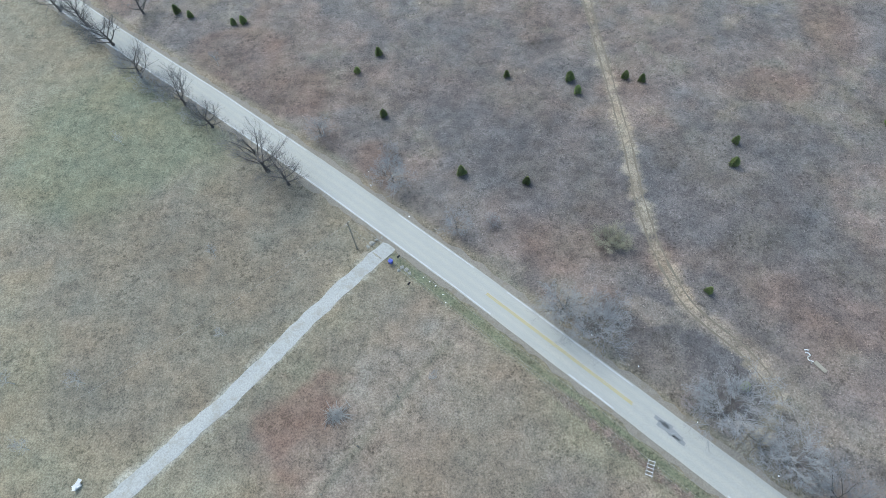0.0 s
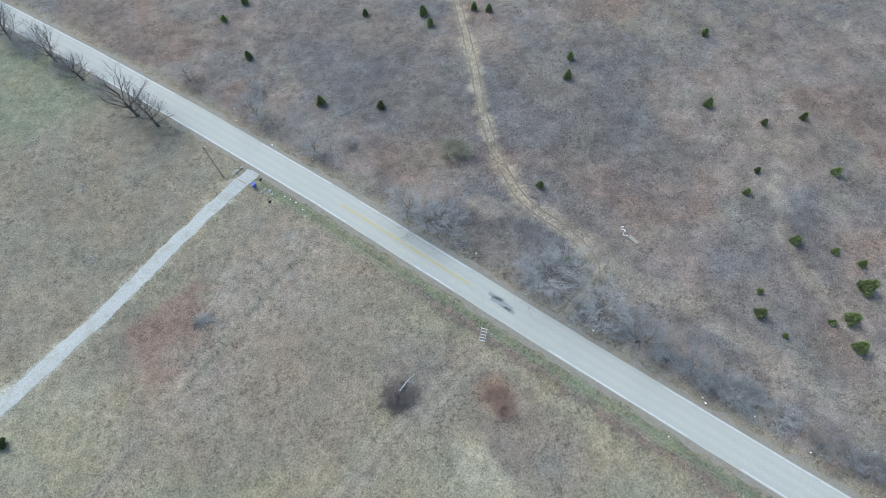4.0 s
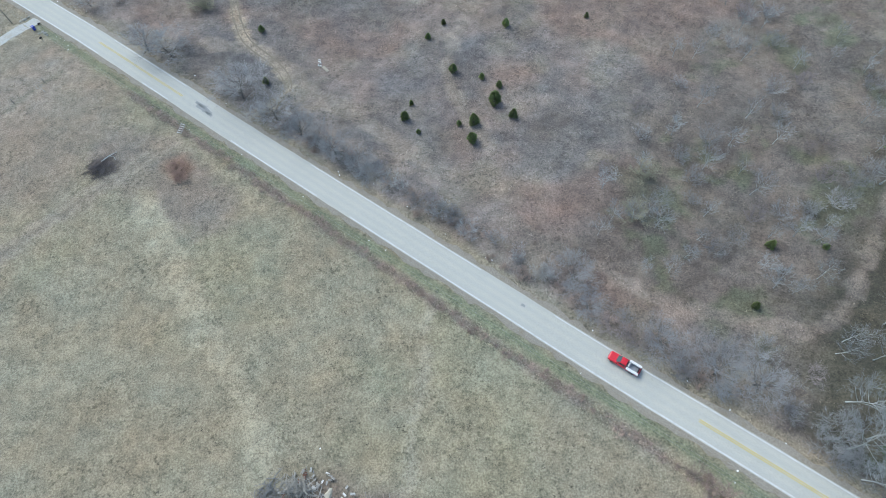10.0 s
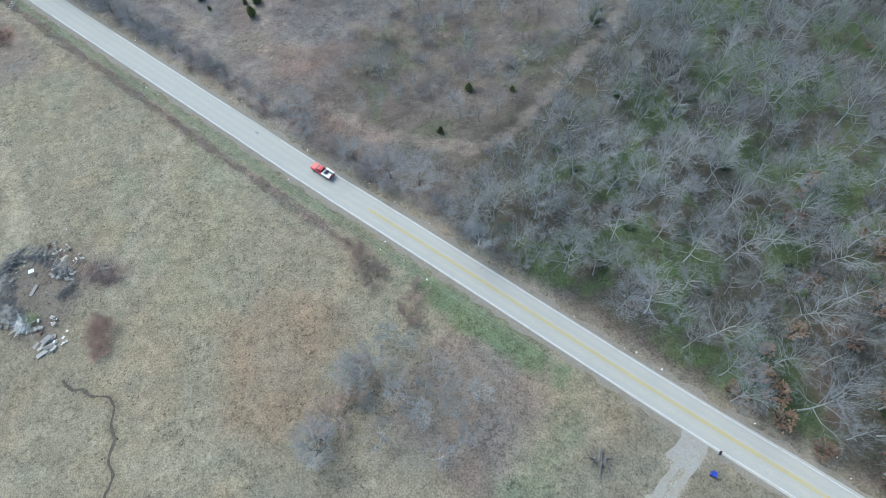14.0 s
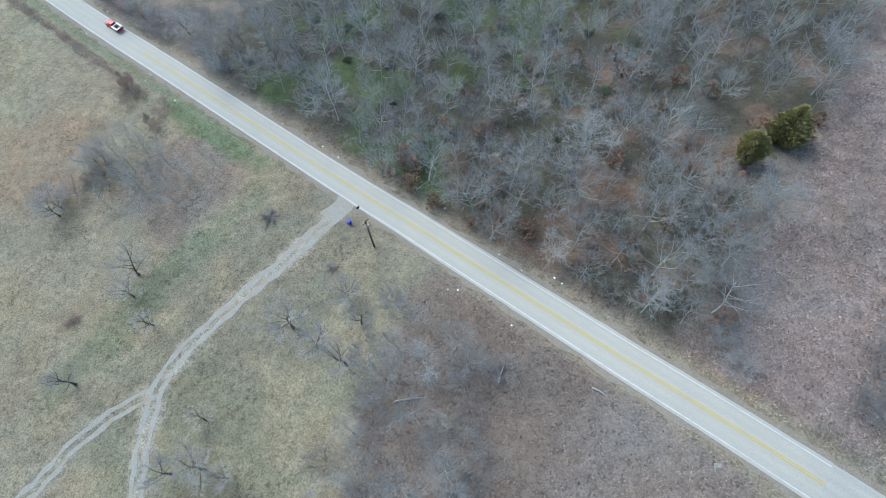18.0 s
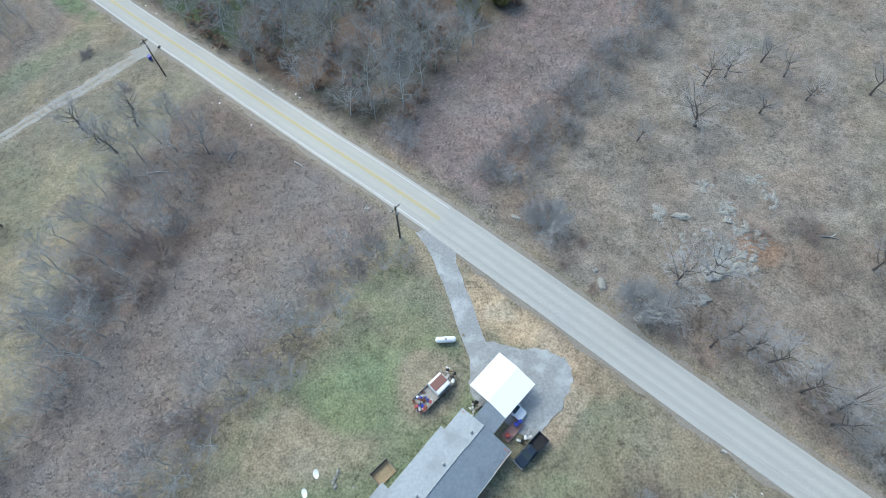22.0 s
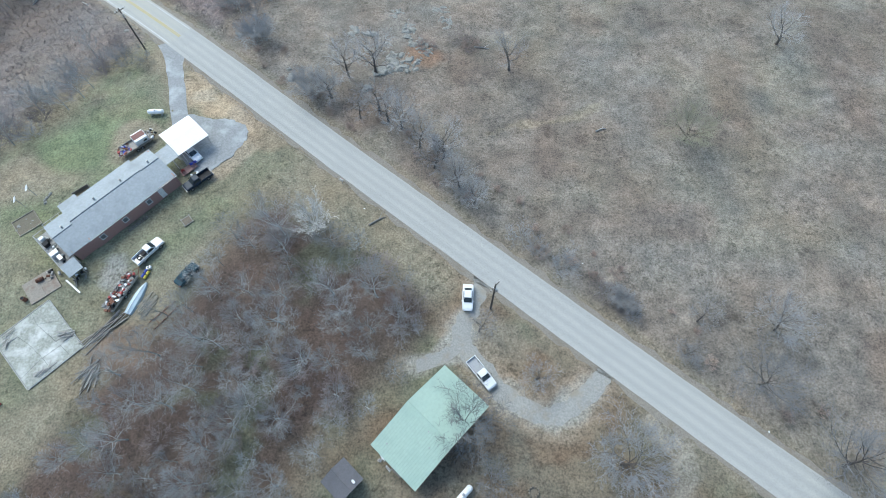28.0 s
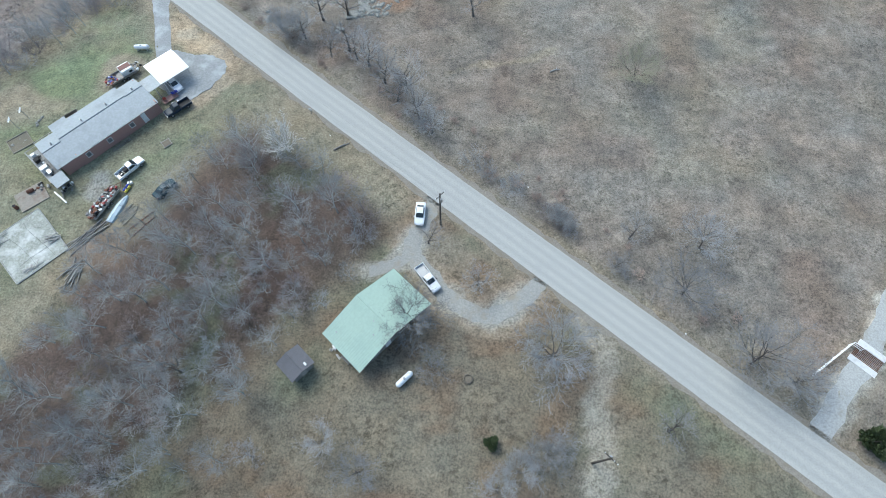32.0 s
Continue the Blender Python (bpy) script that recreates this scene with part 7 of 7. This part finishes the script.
clutter(76, 219.4, -206.4, 40, 0.9, 1.2, 9, ODDS[:1] + ODDS[2:3] + ODDS[4:], "between deck and pad", 0.1)

# yard things
for x, y in ((212.2, -192.1), (211.0, -194.2)):
    dish = thing("satellite_dish", x, y, 205, "white satellite dish on a pole in the lawn", "satellite dish", "pair of dishes")
    part("pole", rods(((0, 0, -0.1), (0, 0, 2.2), 0.05, 0.05, 8)), M_STEEL, dish)
    bm = bmesh.new()
    rows = [[(0.25 * (r / 0.55) ** 2 * 0.6 * 1.0, r * math.cos(a), 2.35 + r * math.sin(a)) for a in np.linspace(0, 2 * math.pi, 17)[:-1]] for r in (0.05, 0.2, 0.4, 0.55)]
    back = [[(p[0] - 0.03, p[1], p[2]) for p in row] for row in rows[::-1]]
    loft(bm, rows + back)
    bmesh.ops.rotate(bm, cent=(0, 0, 2.35), matrix=Matrix.Rotation(radians(-48), 3, "Y"), verts=bm.verts)
    part("reflector", bm, M_WHITE, dish)
    part("feed_arm", rods(((0.05, 0, 2.1), (0.5, 0, 2.55), 0.02, 0.02, 6)), M_STEEL, dish)
bed = thing("garden_bed", 212.4, -197.3, 42, "bare garden bed framed with pale boards", "garden bed")
part("soil", boxes((0, 0, 0.04, 3.5, 3.2, 0.16)), M_BEDSOIL, bed, "bare brown soil")
for x, y, sx, sy in ((0, -1.65, 3.6, 0.09), (0, 1.65, 3.6, 0.09), (-1.78, 0, 0.09, 3.3), (1.78, 0, 0.09, 3.3)):
    part("board", boxes((x, y, 0.12, sx, sy, 0.26)), M_NEWWOOD, bed)
for x, y, r in ((212.0, -196.6, 0.26), (213.1, -196.8, 0.22), (213.0, -197.3, 0.18), (211.3, -197.9, 0.3), (211.2, -198.6, 0.2), (214.0, -192.5, 0.3), (214.1, -193.5, 0.28), (214.3, -191.7, 0.26), (213.8, -193.0, 0.25), (216.4, -193.6, 0.16), (214.2, -192.1, 0.2)):
    boulder(x, y, r, rng.randint(1, 99), "pale garden stone on the lawn", 0.7, "garden_stone", "stone")
pit = thing("sand_pit", 220.0, -192.0, 42, "sandy play pit fenced with old boards", "sand pit")
part("sand", boxes((0, 0, 0.05, 2.6, 1.9, 0.14)), M_SAND, pit, "dry yellow sand")
for x, y, sx, sy in ((0, 1.0, 2.8, 0.07), (-1.35, 0, 0.07, 2.0), (1.35, 0, 0.07, 2.0)):
    part("board", boxes((x, y, 0.4, sx, sy, 0.7)), M_WOOD, pit)
crib = thing("timber_crib", 238.0, -197.1, 40, "square crib of old boards on the lawn", "crib")
for z, o in ((0.08, 0), (0.2, 1)):
    for k in (-0.7, 0.7):
        part("board", boxes((k if o else 0, 0 if o else k, z, 0.12 if o else 1.7, 1.7 if o else 0.12, 0.1)), M_WOOD, crib)
part("fill", boxes((0, 0, 0.06, 1.2, 1.2, 0.12)), M_SOIL, crib)
porch = thing("porch_deck", 236.4, -187.3, 45, "small porch deck with bright chairs by the door", "deck", lift=0.1)
for k in range(8):
    part("plank", boxes((-1.3 + 0.36 * k, 0, 0.2, 0.34, 1.3, 0.06)), M_PINKWALL, porch)
for x, y, material, label in ((235.7, -187.9, M_RED, "red plastic lawn chair on the porch deck"), (236.9, -186.6, M_BLUE, "blue plastic lawn chair on the porch deck"), (237.4, -186.2, M_BLUE, "blue plastic lawn chair on the porch deck")):
    ch = thing("lawn_chair", x, y, 120, label, "chair", lift=0.33)
    part("seat", boxes((0, 0, 0.42, 0.5, 0.5, 0.05, 0, 0.015)), material, ch)
    part("backrest", boxes((-0.25, 0, 0.72, 0.05, 0.5, 0.55, 0, 0.015)), material, ch)
    for a in (-0.22, 0.22):
        for b in (-0.22, 0.22):
            part("leg", boxes((a, b, 0.2, 0.05, 0.05, 0.4)), material, ch)
clutter(77, 238.0, -188.3, 40, 0.5, 0.9, 6, [("white_pot", M_WHITE, "white garden pot "), ("dark_pot", M_BLACK, "black garden pot "), ("stepping_slab", M_CONCRETE, "concrete piece ")], "beside the porch deck", 0.0)
clutter(78, 231.6, -184.2, 45, 0.5, 1.0, 8, ODDS[2:], "behind the carport", 0.0)

# ---- the green-roofed house ----
GX, GY, GT = 277.2, -229.0, -43.3
cot = thing("green_roofed_house", GX, GY, GT, "small house with a ribbed sage-green metal roof", "house", lift=-0.05)
# x along the ridge, y across
for box in ((-3.3, -6.2, 3.3, -6.05, 0.0, 2.5), (-3.3, 6.05, 3.3, 6.2, 0.0, 2.5), (-3.3, -6.05, -3.15, 6.05, 0.0, 2.55), (3.15, -6.05, 3.3, 6.05, 0.0, 2.55)):
    part("wall", wall_box(bmesh.new(), *box), M_GREYWALL, cot)
for x in (-3.3, 3.15):
    bm = bmesh.new()
    loft(bm, [[(sx, -6.1, 2.5), (sx, 6.1, 2.5), (sx, 0.0, 4.5)] for sx in (x, x + 0.15)])
    part("gable", bm, M_GREYWALL, cot)
sheet_roof(cot, "roof", -3.95, 3.95, -6.9, 6.9, 0.0, 2.55, 4.7, M_GREENROOF, 0.36)
for x, y, z in ((0.6, -0.9, 4.45), (1.9, -2.2, 4.05), (-2.4, -5.4, 3.05)):
    part("vent_pipe", rods(((x, y, z - 0.2), (x, y, z + 0.45), 0.07, 0.07, 8)), M_STEEL, cot)
for y, w in ((-3.5, 1.2), (1.5, 1.0), (4.2, 1.0)):
    win = part("window", boxes((3.33, y, 1.5, 0.05, w, 0.9)), M_GLASS, cot, "dark window pane")
    for dy, sy, dz, sz in ((-w / 2, 0.08, 0, 1.0), (w / 2, 0.08, 0, 1.0), (0, w, 0.48, 0.08), (0, w, -0.48, 0.08)):
        part("frame", boxes((3.36, y + dy, 1.5 + dz, 0.05, sy, sz)), M_TRIM, win)
door = part("door", boxes((3.33, -1.2, 1.1, 0.06, 0.95, 2.05)), M_TRIM, cot, "white door")
part("handle", boxes((3.4, -0.85, 1.1, 0.05, 0.06, 0.06)), M_STEEL, door)
step = part("back_step", boxes((0.5, -6.7, 0.2, 1.6, 0.9, 0.4)), M_WOOD, cot)
part("prop", rods(((-1.6, -7.2, 0.0), (-1.6, -6.4, 1.6), 0.04, 0.04, 6)), M_WHITE, cot)
clutter(79, 271.2, -233.4, -43, 0.5, 1.2, 5, ODDS[2:5], "against the house wall", 0.0)
shed = thing("storage_shed", 266.2, -235.4, -43.5, "small wooden shed with a grey shingle roof", "shed")
for box in ((-1.55, -1.6, 1.55, -1.5, 0.0, 1.95), (-1.55, 1.5, 1.55, 1.6, 0.0, 1.95), (-1.55, -1.5, -1.45, 1.5, 0.0, 2.0), (1.45, -1.5, 1.55, 1.5, 0.0, 2.0)):
    part("wall", wall_box(bmesh.new(), *box), M_GREYWALL, shed)
for x in (-1.55, 1.45):
    bm = bmesh.new()
    loft(bm, [[(sx, -1.55, 1.95), (sx, 1.55, 1.95), (sx, 0.0, 2.5)] for sx in (x, x + 0.1)])
    part("gable", bm, M_GREYWALL, shed)
sheet_roof(shed, "roof", -1.85, 1.85, -1.95, 1.95, 0.0, 1.98, 2.6, M_SHINGLE)
part("roof_hatch", boxes((1.2, 0.9, 2.42, 0.5, 0.3, 0.12, 0, 0.02)), M_WHITE, shed)
part("door", boxes((1.58, 0, 0.95, 0.05, 0.9, 1.8)), M_WOOD, shed)
ring = thing("fire_ring", 290.1, -236.8, 0, "ring of fire-blackened stones in the yard", "fire pit")
for k in range(11):
    a = 2 * math.pi * k / 11
    bm = bmesh.new()
    bmesh.ops.create_icosphere(bm, subdivisions=1, radius=0.2, matrix=Matrix.Translation((0.6 * math.cos(a), 0.6 * math.sin(a), 0.1)))
    part("stone", bm, M_SOIL, ring)
part("ash", rods(((0, 0, -0.02), (0, 0, 0.06), 0.5, 0.45, 14)), M_SOIL, ring, "brown ash")

# ---- gate and cattle guard at the last driveway ----
fence = thing("pipe_fence", 340.9, -233.4, 34, "white pipe fence beside the gravel driveway", "fence")
for k in range(6):
    part("post", rods(((-4.1 + 1.64 * k, 0, -0.2), (-4.1 + 1.64 * k, 0, 1.3), 0.06, 0.06, 8)), M_WHITE, fence)
for z in (0.45, 0.85, 1.25):
    part("rail", rods(((-4.1, 0, z), (4.1, 0, z), 0.05, 0.05, 8)), M_WHITE, fence)
wing = thing("pipe_fence", 345.0, -231.5, -40, "short white pipe fence by the cattle guard", "fence")
for k in (-0.7, 0.7):
    part("post", rods(((k, 0, -0.2), (k, 0, 1.3), 0.06, 0.06, 8)), M_WHITE, wing)
for z in (0.45, 0.85, 1.25):
    part("rail", rods(((-0.7, 0, z), (0.7, 0, z), 0.05, 0.05, 8)), M_WHITE, wing)
guard = thing("cattle_guard", 346.3, -233.0, 46, "steel cattle guard between pale concrete sills", "cattle guard", lift=0.06)
for k in range(9):
    part("bar", rods(((-0.9 + 0.22 * k, -1.9, 0.05), (-0.9 + 0.22 * k, 1.9, 0.05), 0.05, 0.05, 6)), M_RUST, guard)
for x in (-1.5, 1.5):
    part("sill", boxes((x, 0, 0.02, 1.0, 4.0, 0.14, 0, 0.02)), M_TRIM, guard, "pale concrete sill")
for y in (-0.9, 0.9):
    part("stringer", boxes((0, y, -0.02, 2.2, 0.1, 0.1)), M_STEEL, guard)
# fallen logs
for x, y, turn, ln, label in ((190.3, -138.5, 70, 2.6, "bleached fallen log among dead weeds"), (203.4, -142.2, -35, 2.4, "pale log lying on the verge"), (286.5, -160.2, -10, 3.0, "fallen grey branch on the slope"), (268.5, -197.5, 30, 3.0, "fallen grey log by the copse"), (306.3, -180.0, 20, 2.0, "short grey log in dry grass"), (177.0, -141.0, 5, 5.0, "long fallen pale tree trunk in the brush")):
    root = thing("fallen_log", x, y, turn, label, "log")
    w = Wood()
    w.tube([Vector((-ln / 2, 0, 0.12)), Vector((0, 0.1, 0.16)), Vector((ln / 2, -0.05, 0.12))], [0.14, 0.12, 0.05], 7)
    part("log", (w.v, w.f), M_SCRAP, root)
    w = Wood()
    w.tube([Vector((0.1 * ln, 0.05, 0.15)), Vector((0.3 * ln, 0.5, 0.35)), Vector((0.42 * ln, 0.9, 0.3))], [0.06, 0.04, 0.02], 5)
    part("branch", (w.v, w.f), M_SCRAP, root)

# ---- the plan above is drawn at 1 : 1.15; bring it to full size ----
FULL = Matrix.Scale(1.15, 4)
for ob in list(scene.objects):
    if ob.parent is None and ob.type != "CAMERA":
        ob.matrix_basis = FULL @ ob.matrix_basis
